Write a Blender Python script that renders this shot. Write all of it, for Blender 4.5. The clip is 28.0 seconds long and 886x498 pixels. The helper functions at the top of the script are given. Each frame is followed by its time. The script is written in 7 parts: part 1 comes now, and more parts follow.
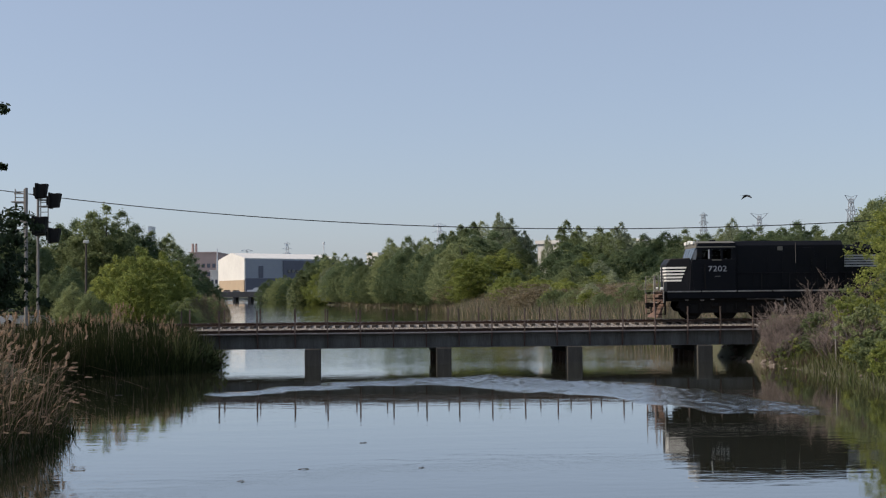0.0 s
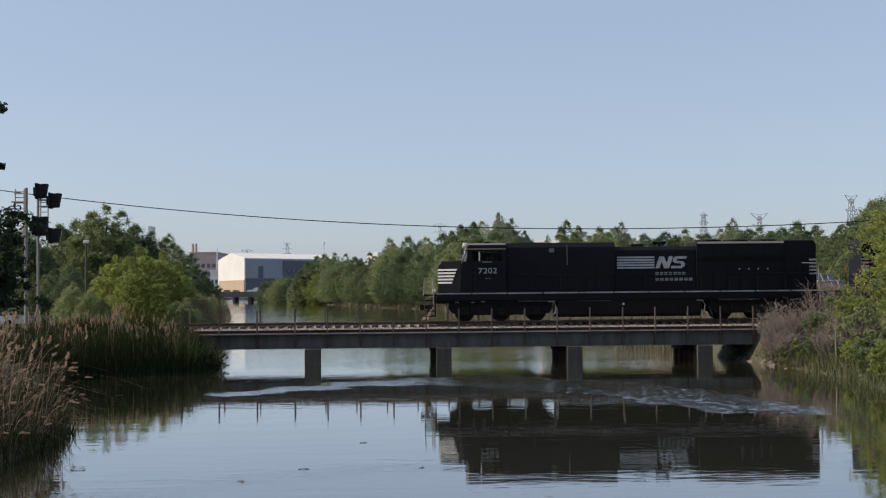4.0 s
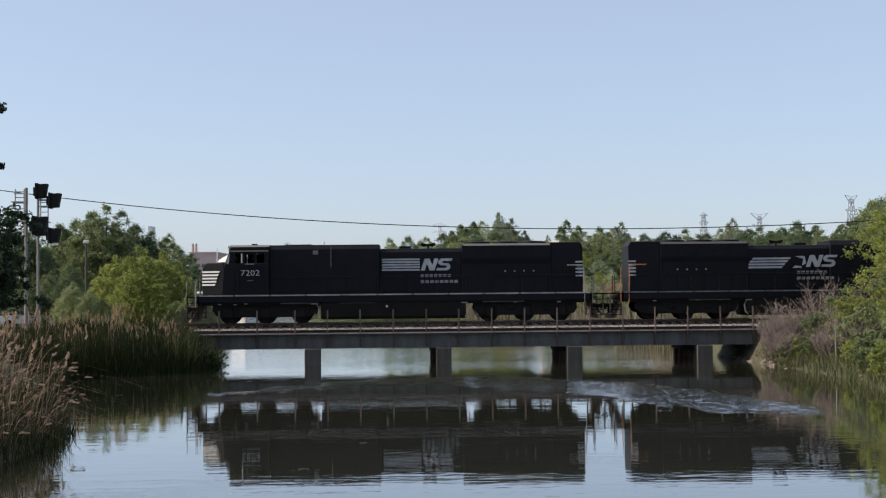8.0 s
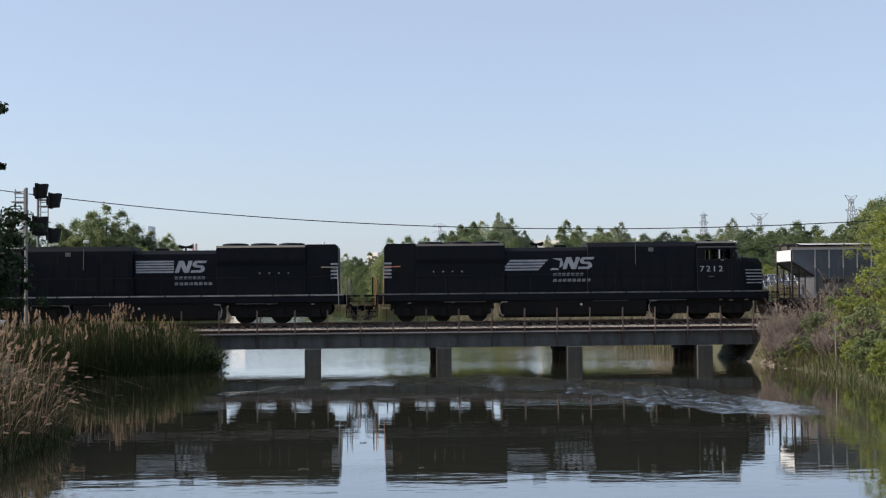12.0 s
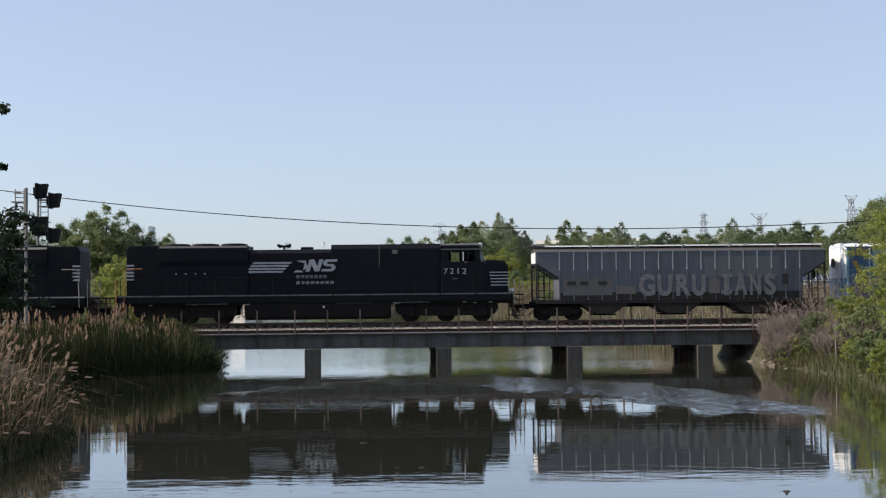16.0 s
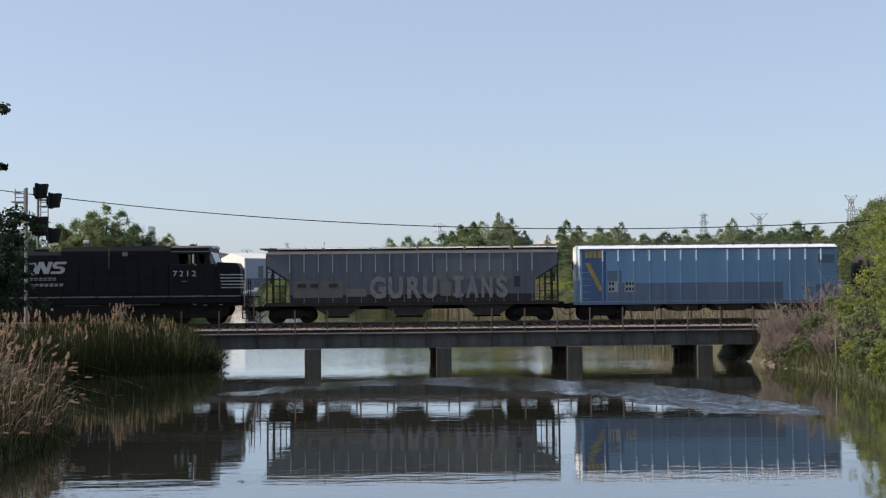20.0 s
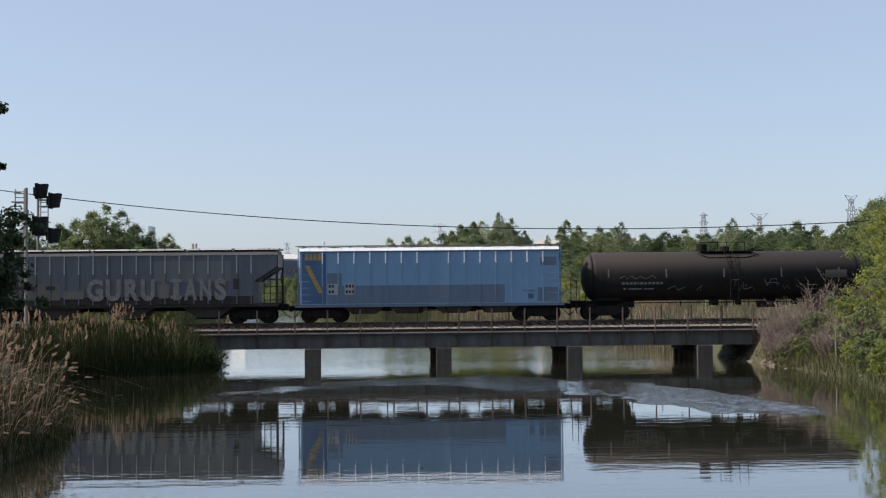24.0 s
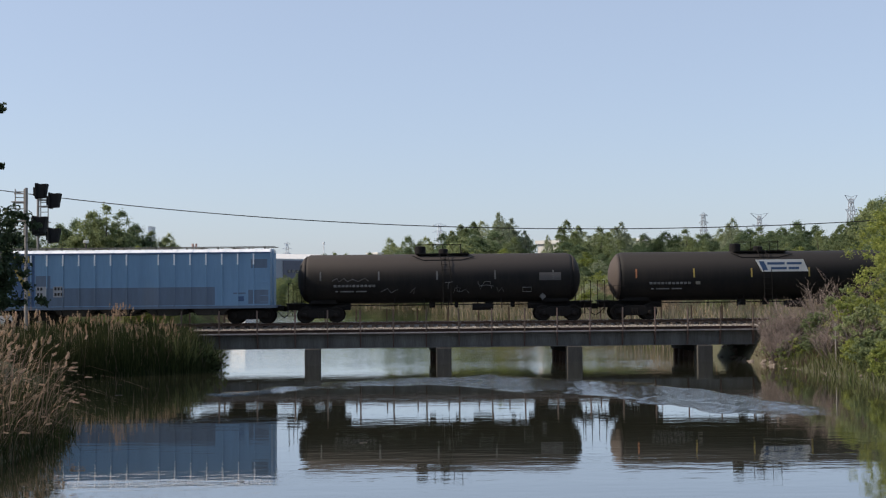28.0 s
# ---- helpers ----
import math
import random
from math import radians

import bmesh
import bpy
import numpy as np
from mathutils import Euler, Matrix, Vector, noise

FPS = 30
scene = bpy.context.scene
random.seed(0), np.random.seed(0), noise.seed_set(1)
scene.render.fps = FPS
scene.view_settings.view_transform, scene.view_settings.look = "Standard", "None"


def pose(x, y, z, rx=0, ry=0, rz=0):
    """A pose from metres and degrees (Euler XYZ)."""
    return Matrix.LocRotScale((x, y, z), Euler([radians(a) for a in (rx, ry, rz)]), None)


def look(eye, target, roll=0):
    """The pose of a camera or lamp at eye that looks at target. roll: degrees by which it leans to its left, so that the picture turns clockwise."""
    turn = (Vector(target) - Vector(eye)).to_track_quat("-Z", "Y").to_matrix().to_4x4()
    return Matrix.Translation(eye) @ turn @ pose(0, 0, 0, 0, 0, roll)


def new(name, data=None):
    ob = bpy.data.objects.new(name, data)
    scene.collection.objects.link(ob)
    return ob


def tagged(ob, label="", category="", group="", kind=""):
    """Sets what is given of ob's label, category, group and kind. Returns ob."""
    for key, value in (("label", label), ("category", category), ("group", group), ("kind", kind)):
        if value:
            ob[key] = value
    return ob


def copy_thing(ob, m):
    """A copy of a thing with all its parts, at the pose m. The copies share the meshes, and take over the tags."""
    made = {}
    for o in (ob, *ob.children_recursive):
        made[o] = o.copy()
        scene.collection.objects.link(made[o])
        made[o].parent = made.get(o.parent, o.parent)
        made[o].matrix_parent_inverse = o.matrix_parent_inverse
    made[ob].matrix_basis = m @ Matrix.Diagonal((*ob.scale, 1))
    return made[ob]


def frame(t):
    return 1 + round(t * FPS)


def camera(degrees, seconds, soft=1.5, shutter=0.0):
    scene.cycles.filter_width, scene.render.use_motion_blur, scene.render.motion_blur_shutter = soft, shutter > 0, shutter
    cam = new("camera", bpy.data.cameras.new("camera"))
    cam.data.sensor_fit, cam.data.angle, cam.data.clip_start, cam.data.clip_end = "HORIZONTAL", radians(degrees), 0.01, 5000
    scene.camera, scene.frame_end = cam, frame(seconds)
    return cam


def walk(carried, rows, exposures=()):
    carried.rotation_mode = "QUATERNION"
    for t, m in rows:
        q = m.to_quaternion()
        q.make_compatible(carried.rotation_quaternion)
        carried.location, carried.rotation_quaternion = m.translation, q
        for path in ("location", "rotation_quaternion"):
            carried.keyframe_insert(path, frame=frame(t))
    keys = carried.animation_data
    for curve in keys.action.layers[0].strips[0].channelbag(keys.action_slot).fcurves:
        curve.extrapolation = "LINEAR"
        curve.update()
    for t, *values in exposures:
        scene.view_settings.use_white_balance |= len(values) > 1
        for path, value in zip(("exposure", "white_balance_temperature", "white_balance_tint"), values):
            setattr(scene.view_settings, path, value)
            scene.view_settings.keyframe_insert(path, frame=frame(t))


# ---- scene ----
# Camera on a tripod, still through the whole clip.
cam = camera(38.83, 28.0, soft=1.2)
EYE = Vector((0.0, -73.8, 4.19))
YAW, PITCH, ROLL = radians(1.18), radians(1.871), -0.547
AIM = EYE + Vector((math.sin(YAW) * math.cos(PITCH), math.cos(YAW) * math.cos(PITCH), math.sin(PITCH)))
STAND = look(EYE, AIM, ROLL)
walk(cam, [(0.0, STAND), (28.0, STAND)],
     exposures=[(0.0, -0.05, 6680, 12), (2.0, -0.05, 6680, 12), (7.0, 0.25, 6680, 12), (11.0, 0.33, 6680, 12), (16.0, 0.31, 6680, 12), (20.0, 0.24, 6680, 12), (28.0, 0.22, 6680, 12)])

# World: clear late-afternoon sky, sun low over the track's far left end.
SUN_EL, SUN_AZ = radians(36), radians(-92.5)
world = bpy.data.worlds.new("world")
scene.world = world
world.use_nodes = True
wn = world.node_tree.nodes
sky = wn.new("ShaderNodeTexSky")
sky.sky_type, sky.sun_disc = "NISHITA", False
sky.sun_elevation, sky.sun_rotation = SUN_EL, SUN_AZ
sky.air_density, sky.dust_density, sky.ozone_density = 0.92, 1.2, 3.4
# clear sky veiled by an even summer haze
veil = wn.new("ShaderNodeMix")
veil.data_type = "RGBA"
veil.inputs["Factor"].default_value = 0.55
veil.inputs["B"].default_value = (3.0, 3.5, 4.35, 1)
wn["Background"].inputs["Strength"].default_value = 0.15
world.node_tree.links.new(sky.outputs[0], veil.inputs["A"])
world.node_tree.links.new(veil.outputs["Result"], wn["Background"].inputs["Color"])
sun = new("sun", bpy.data.lights.new("sun", "SUN"))
sun.data.energy, sun.data.angle, sun.data.color = 4.0, radians(0.5), (1.0, 0.9, 0.76)
sun_to = Vector((math.sin(SUN_AZ) * math.cos(SUN_EL), math.cos(SUN_AZ) * math.cos(SUN_EL), math.sin(SUN_EL)))
sun.matrix_world = look(sun_to * 300, (0, 0, 0))


# ---- materials ----
def material(name, col, col2=None, rough=0.7, metal=0.0, big=0.6, fine=12.0, mix=0.6, bump=0.0, bump_scale=30.0,
             island=0.0, rand=0.0, leaf=0.0, spec=0.5, streak=False, sunlit_dust=None):
    """Procedural surface: two colours mixed by broad stains and by fine grain, with relief and per-piece variation."""
    m = bpy.data.materials.new(name)
    m.use_nodes = True
    nt = m.node_tree
    n, l = nt.nodes, nt.links
    bs = n["Principled BSDF"]
    bs.inputs["Roughness"].default_value = rough
    bs.inputs["Metallic"].default_value = metal
    bs.inputs["Specular IOR Level"].default_value = spec
    tc = n.new("ShaderNodeTexCoord")
    src = tc.outputs["Object"]
    if streak:
        mp = n.new("ShaderNodeMapping")
        mp.inputs["Scale"].default_value = (3.0, 3.0, 0.35)
        l.new(src, mp.inputs["Vector"])
        src = mp.outputs["Vector"]
    c2 = col2 or tuple(c * 0.6 for c in col)
    n1, n2 = n.new("ShaderNodeTexNoise"), n.new("ShaderNodeTexNoise")
    n1.inputs["Scale"].default_value, n1.inputs["Detail"].default_value = big, 4.0
    n2.inputs["Scale"].default_value, n2.inputs["Detail"].default_value = fine, 5.0
    for k in (n1, n2):
        l.new(src, k.inputs["Vector"])
    ad = n.new("ShaderNodeMath")
    ad.operation = "MULTIPLY_ADD"
    l.new(n1.outputs["Fac"], ad.inputs[0])
    ad.inputs[1].default_value = 0.6
    ml = n.new("ShaderNodeMath")
    ml.operation = "MULTIPLY"
    l.new(n2.outputs["Fac"], ml.inputs[0])
    ml.inputs[1].default_value = 0.4
    l.new(ml.outputs[0], ad.inputs[2])
    rp = n.new("ShaderNodeMapRange")
    rp.inputs["From Min"].default_value, rp.inputs["From Max"].default_value = 0.35, 0.65
    rp.inputs["To Max"].default_value = mix
    l.new(ad.outputs[0], rp.inputs["Value"])
    mx = n.new("ShaderNodeMix")
    mx.data_type = "RGBA"
    mx.inputs["A"].default_value, mx.inputs["B"].default_value = (*col, 1), (*c2, 1)
    l.new(rp.outputs["Result"], mx.inputs["Factor"])
    out = mx.outputs["Result"]
    for amount, node, sock in ((island, "ShaderNodeNewGeometry", "Random Per Island"), (rand, "ShaderNodeObjectInfo", "Random")):
        if amount:
            g, hs = n.new(node), n.new("ShaderNodeHueSaturation")
            mr = n.new("ShaderNodeMapRange")
            mr.inputs["To Min"].default_value, mr.inputs["To Max"].default_value = 1 - amount, 1 + amount
            l.new(g.outputs[sock], mr.inputs["Value"])
            l.new(mr.outputs["Result"], hs.inputs["Value"])
            mh = n.new("ShaderNodeMapRange")
            mh.inputs["To Min"].default_value, mh.inputs["To Max"].default_value = 0.5 + amount * 0.05, 0.5 - amount * 0.05
            l.new(g.outputs[sock], mh.inputs["Value"])
            l.new(mh.outputs["Result"], hs.inputs["Hue"])
            l.new(out, hs.inputs["Color"])
            out = hs.outputs["Color"]
    if sunlit_dust:
        # paler upward faces: settled dust, with the sunlit top put into its colour
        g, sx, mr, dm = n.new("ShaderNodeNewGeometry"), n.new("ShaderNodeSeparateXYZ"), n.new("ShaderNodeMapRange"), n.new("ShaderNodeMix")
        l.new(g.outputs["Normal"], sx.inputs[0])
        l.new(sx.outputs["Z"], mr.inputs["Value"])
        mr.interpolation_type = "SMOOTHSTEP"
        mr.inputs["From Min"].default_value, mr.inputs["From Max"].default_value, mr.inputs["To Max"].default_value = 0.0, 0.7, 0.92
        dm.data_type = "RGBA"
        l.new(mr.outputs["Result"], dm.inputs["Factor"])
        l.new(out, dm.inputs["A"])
        dm.inputs["B"].default_value = (*sunlit_dust, 1)
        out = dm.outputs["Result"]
    l.new(out, bs.inputs["Base Color"])
    if bump:
        nb, bp = n.new("ShaderNodeTexNoise"), n.new("ShaderNodeBump")
        nb.inputs["Scale"].default_value, nb.inputs["Detail"].default_value = bump_scale, 4.0
        l.new(tc.outputs["Object"], nb.inputs["Vector"])
        l.new(nb.outputs["Fac"], bp.inputs["Height"])
        bp.inputs["Strength"].default_value, bp.inputs["Distance"].default_value = bump, 0.03
        l.new(bp.outputs["Normal"], bs.inputs["Normal"])
    if leaf:
        tl, ms = n.new("ShaderNodeBsdfTranslucent"), n.new("ShaderNodeMixShader")
        l.new(out, tl.inputs["Color"])
        ms.inputs["Fac"].default_value = leaf
        l.new(bs.outputs[0], ms.inputs[1])
        l.new(tl.outputs[0], ms.inputs[2])
        l.new(ms.outputs[0], n["Material Output"].inputs["Surface"])
    return m


M = {}
M["black"] = material("black_paint", (0.0055, 0.0065, 0.0098), (0.0115, 0.0115, 0.0135), 0.5, big=0.5, fine=9, mix=0.7, bump=0.05, spec=0.12)
M["nose_top"] = material("rust_dusted_nose_top", (0.13, 0.1, 0.08), (0.06, 0.05, 0.044), 0.8, big=2.0, fine=10, mix=0.9)
M["under"] = material("grimy_steel", (0.008, 0.008, 0.0085), (0.02, 0.016, 0.013), 0.85, big=1.2, bump=0.3, spec=0.2)
M["roofgrey"] = material("dusty_grey_roof", (0.15, 0.142, 0.12), (0.09, 0.084, 0.074), 0.75)
M["white"] = material("white_paint", (0.75, 0.74, 0.7), (0.5, 0.48, 0.44), 0.6, mix=0.4)
M["decal"] = material("worn_white_lettering", (0.42, 0.43, 0.45), (0.2, 0.2, 0.21), 0.6, big=2.0, mix=0.7)
M["decal_dim"] = material("dull_white_lettering", (0.25, 0.255, 0.27), (0.1, 0.1, 0.105), 0.65, big=3.0, fine=14, mix=0.8)
M["sillwhite"] = material("sill_stripe", (0.36, 0.34, 0.315), (0.12, 0.105, 0.09), 0.6, big=1.5, mix=0.8)
M["rusty"] = material("rust_brown_iron", (0.17, 0.1, 0.07), (0.08, 0.05, 0.038), 0.8, big=2, fine=10)
M["orange"] = material("rusty_orange_rail", (0.42, 0.16, 0.06), (0.2, 0.09, 0.05), 0.6)
M["glass"] = material("dark_cab_glass", (0.03, 0.036, 0.042), (0.045, 0.05, 0.055), 0.08, spec=0.9)
M["pane"] = material("clear_cab_glass", (0.75, 0.8, 0.8), (0.7, 0.75, 0.75), 0.03)
M["pane"].node_tree.nodes["Principled BSDF"].inputs["Transmission Weight"].default_value = 1.0
M["pane"].node_tree.nodes["Principled BSDF"].inputs["IOR"].default_value = 1.1
M["lamp"] = material("headlamp_lens", (0.8, 0.8, 0.75), (0.6, 0.6, 0.55), 0.15)
M["wheel"] = material("wheel_steel", (0.012, 0.011, 0.0105), (0.026, 0.021, 0.017), 0.8, metal=0.1, spec=0.2)
M["grey_car"] = material("weathered_grey_paint", (0.112, 0.124, 0.15), (0.075, 0.074, 0.078), 0.6, big=0.9, fine=6, mix=0.75, streak=True, bump=0.04)
M["car_dirt"] = material("black_road_dirt", (0.022, 0.0195, 0.0175), (0.052, 0.042, 0.033), 0.85, big=1.4, streak=True)
M["car_patch"] = material("grey_green_repaint", (0.15, 0.155, 0.152), (0.11, 0.112, 0.11), 0.7, big=1.2, streak=True)
M["car_tan"] = material("tan_repaint", (0.15, 0.133, 0.118), (0.105, 0.096, 0.088), 0.7, big=2, streak=True)
M["graffiti"] = material("faded_silver_graffiti", (0.225, 0.22, 0.213), (0.12, 0.116, 0.113), 0.7, big=1.6, fine=7, mix=1.0, streak=True)
M["car_rib"] = material("pale_grey_rib", (0.36, 0.37, 0.39), (0.2, 0.2, 0.2), 0.6, big=1.5, mix=0.8, streak=True)
M["hopper_roof"] = material("brown_grey_hopper_roof", (0.05, 0.042, 0.038), (0.09, 0.078, 0.07), 0.85, big=1.2, fine=6, mix=1.0)
M["blue"] = material("sky_blue_paint", (0.155, 0.28, 0.42), (0.12, 0.22, 0.335), 0.5, big=0.7, fine=5, mix=0.7, streak=True)
M["blue_dirty"] = material("greyed_blue_paint", (0.115, 0.16, 0.225), (0.09, 0.122, 0.17), 0.65, big=1.2, mix=0.8, streak=True)
M["blue_dark"] = material("deep_blue_panel", (0.045, 0.095, 0.2), (0.04, 0.075, 0.15), 0.5)
M["yellow"] = material("faded_yellow", (0.36, 0.26, 0.05), (0.2, 0.15, 0.05), 0.6, big=3)
M["carroof"] = material("white_car_roof", (0.8, 0.82, 0.84), (0.6, 0.61, 0.62), 0.6, big=1.5)
M["tank"] = material("dusty_black_tank", (0.0085, 0.0085, 0.0088), (0.018, 0.0155, 0.014), 0.75, big=0.5, fine=3, mix=0.9, streak=True, bump=0.03, spec=0.2, sunlit_dust=(0.058, 0.049, 0.044))
M["tank2"] = material("black_tank", (0.008, 0.008, 0.0085), (0.017, 0.0145, 0.013), 0.7, big=0.5, fine=3, mix=0.8, streak=True, spec=0.2, sunlit_dust=(0.034, 0.03, 0.0275))
M["tank_end"] = material("rust_brown_tank_end", (0.07, 0.052, 0.043), (0.045, 0.036, 0.032), 0.8)
M["ballast"] = material("pale_ballast", (0.36, 0.325, 0.28), (0.12, 0.105, 0.092), 0.95, big=4, fine=22, mix=1.0, bump=1.0, bump_scale=14, island=0.55)
M["tie"] = material("creosoted_timber", (0.06, 0.045, 0.035), (0.12, 0.1, 0.08), 0.9, fine=20, rand=0.2)
M["rail"] = material("rusty_rail", (0.1, 0.055, 0.035), (0.06, 0.035, 0.025), 0.7, metal=0.3)
M["rail_head"] = material("bright_rail_head", (0.45, 0.42, 0.4), (0.3, 0.27, 0.25), 0.3, metal=0.9)
M["girder"] = material("grey_painted_girder", (0.115, 0.115, 0.108), (0.06, 0.054, 0.047), 0.75, big=0.7, fine=8, mix=0.9, streak=True, bump=0.05)
M["rust"] = material("brown_rusted_steel", (0.09, 0.055, 0.045), (0.05, 0.034, 0.03), 0.85, big=2, fine=15)
M["deck"] = material("weathered_timber_curb", (0.045, 0.029, 0.024), (0.026, 0.018, 0.016), 0.95, big=1.5, fine=16, rand=0.3, spec=0.1)
M["concrete"] = material("stained_concrete", (0.07, 0.066, 0.058), (0.038, 0.035, 0.031), 0.9, big=1.2, fine=14, mix=0.9, bump=0.2, streak=True)
M["ground"] = material("rank_grass_soil", (0.05, 0.062, 0.027), (0.085, 0.075, 0.045), 0.95, big=0.15, fine=2.5, mix=1.0, bump=0.6, bump_scale=3)
M["bark"] = material("bark", (0.09, 0.075, 0.06), (0.05, 0.042, 0.035), 0.9, big=2, fine=18, bump=0.5)
M["twig"] = material("dead_grey_brown_twigs", (0.205, 0.168, 0.15), (0.115, 0.093, 0.082), 0.9, island=0.4, spec=0.1)
M["leaf_dark"] = material("dark_green_leaves", (0.15, 0.2, 0.105), (0.108, 0.152, 0.08), 0.6, big=0.25, fine=2, island=0.35, rand=0.3, leaf=0.6, spec=0.1)
M["leaf"] = material("mid_green_leaves", (0.24, 0.285, 0.14), (0.175, 0.215, 0.105), 0.6, big=0.25, fine=2, island=0.35, rand=0.3, leaf=0.6, spec=0.1)
M["leaf_light"] = material("yellow_green_leaves", (0.31, 0.35, 0.105), (0.22, 0.265, 0.082), 0.6, big=0.3, fine=2, island=0.35, rand=0.12, leaf=0.6, spec=0.1)
M["leaf_willow"] = material("bright_willow_leaves", (0.33, 0.365, 0.105), (0.225, 0.27, 0.08), 0.6, big=0.3, fine=2, island=0.35, leaf=0.6, spec=0.1)
# light grey-green: distance haze on the wood's back ranks is put into it
M["leaf_grey"] = material("grey_green_leaves", (0.36, 0.4, 0.265), (0.275, 0.315, 0.205), 0.65, big=0.3, fine=2, island=0.3, rand=0.3, leaf=0.6, spec=0.1)
M["leaf_brown"] = material("brown_green_brush_leaves", (0.3, 0.245, 0.17), (0.2, 0.185, 0.11), 0.7, big=0.3, fine=2, island=0.35, rand=0.2, leaf=0.45, spec=0.1)
M["leaf_bank"] = material("dull_green_bank_leaves", (0.085, 0.11, 0.045), (0.055, 0.078, 0.034), 0.65, big=0.3, fine=2, island=0.35, leaf=0.4, spec=0.1)
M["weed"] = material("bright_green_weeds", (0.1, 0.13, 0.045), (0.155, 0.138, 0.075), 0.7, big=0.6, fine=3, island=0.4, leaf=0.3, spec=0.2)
# very dark green: the overhanging tree's shade is put into this colour
M["leaf_deep"] = material("deep_green_shaded_leaves", (0.032, 0.052, 0.024), (0.022, 0.038, 0.018), 0.6, big=0.3, fine=2, island=0.3, leaf=0.25, spec=0.2)
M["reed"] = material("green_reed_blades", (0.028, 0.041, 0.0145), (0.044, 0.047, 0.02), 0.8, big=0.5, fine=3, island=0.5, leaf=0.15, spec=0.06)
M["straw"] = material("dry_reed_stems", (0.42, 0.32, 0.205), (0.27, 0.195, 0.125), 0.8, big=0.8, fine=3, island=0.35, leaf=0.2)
# straw again for the near stems, with their shade put into the colour
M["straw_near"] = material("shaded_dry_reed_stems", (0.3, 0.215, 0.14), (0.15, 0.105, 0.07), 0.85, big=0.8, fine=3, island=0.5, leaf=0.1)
M["plume"] = material("tan_reed_plumes", (0.6, 0.45, 0.32), (0.38, 0.27, 0.185), 0.85, big=0.8, island=0.3, leaf=0.3)
M["straw_old"] = material("old_brown_stalks", (0.15, 0.11, 0.075), (0.08, 0.058, 0.042), 0.9, big=0.8, fine=3, island=0.4, leaf=0.1)
M["straw_far"] = material("grey_brown_old_reeds", (0.225, 0.2, 0.14), (0.15, 0.13, 0.088), 0.9, big=0.3, fine=2, island=0.4, leaf=0.2)
M["plume_brown"] = material("brown_tan_reed_plumes", (0.44, 0.31, 0.195), (0.27, 0.185, 0.12), 0.85, big=0.8, island=0.35, leaf=0.3)
M["panel"] = material("dark_blue_glass_panel", (0.04, 0.05, 0.085), (0.07, 0.08, 0.11), 0.25, big=0.5)
M["rock"] = material("pale_riprap", (0.2, 0.165, 0.138), (0.1, 0.083, 0.07), 0.9, big=1.5, fine=9, rand=0.25, bump=0.3)
M["shed_white"] = material("white_sheet_metal", (0.72, 0.7, 0.66), (0.55, 0.53, 0.5), 0.7, big=0.1, fine=0.6, mix=0.5)
M["shed_grey"] = material("blue_grey_sheet_metal", (0.3, 0.33, 0.38), (0.25, 0.28, 0.33), 0.7, big=0.1, fine=0.5)
M["shed_dark"] = material("dark_sheet_metal", (0.12, 0.13, 0.17), (0.09, 0.1, 0.13), 0.7, big=0.1, fine=0.5)
M["shed_tan"] = material("tan_masonry", (0.45, 0.34, 0.23), (0.36, 0.27, 0.19), 0.85, big=0.2)
M["brick"] = material("far_red_brick", (0.46, 0.35, 0.32), (0.38, 0.29, 0.27), 0.9, big=0.2, fine=1)
# far things only: the air's haze is put into this pale colour
M["haze"] = material("haze_paled_steel", (0.72, 0.75, 0.79), (0.65, 0.68, 0.72), 0.9)
M["pylon"] = material("grey_pylon_steel", (0.34, 0.36, 0.4), (0.28, 0.3, 0.33), 0.8)
M["far_concrete"] = material("far_concrete", (0.115, 0.105, 0.1), (0.085, 0.078, 0.074), 0.9, big=0.3)
M["signal"] = material("black_signal_housing", (0.009, 0.009, 0.01), (0.016, 0.016, 0.015), 0.7, spec=0.15)
M["mast"] = material("aluminium_mast", (0.27, 0.25, 0.23), (0.18, 0.165, 0.155), 0.6, metal=0.2)
M["post"] = material("rusty_post_steel", (0.165, 0.115, 0.092), (0.09, 0.066, 0.054), 0.8, big=3, rand=0.25)
M["chalk"] = material("dull_stencil_paint", (0.15, 0.15, 0.146), (0.045, 0.043, 0.041), 0.7, big=3, fine=14, mix=0.9)
M["plate"] = material("grey_stencil_plate", (0.075, 0.07, 0.068), (0.05, 0.047, 0.045), 0.7, big=2)
M["ledge"] = material("pale_ledge", (0.4, 0.345, 0.315), (0.13, 0.1, 0.09), 0.85, big=1.5)
M["cable"] = material("black_cable", (0.015, 0.015, 0.015), None, 0.7)
M["banner"] = material("white_banner", (0.7, 0.68, 0.65), (0.55, 0.52, 0.5), 0.6)
M["carpaint"] = material("silver_car_paint", (0.6, 0.6, 0.62), (0.5, 0.5, 0.52), 0.3, metal=0.3)
M["bird"] = material("dark_feathers", (0.03, 0.028, 0.026), None, 0.8)


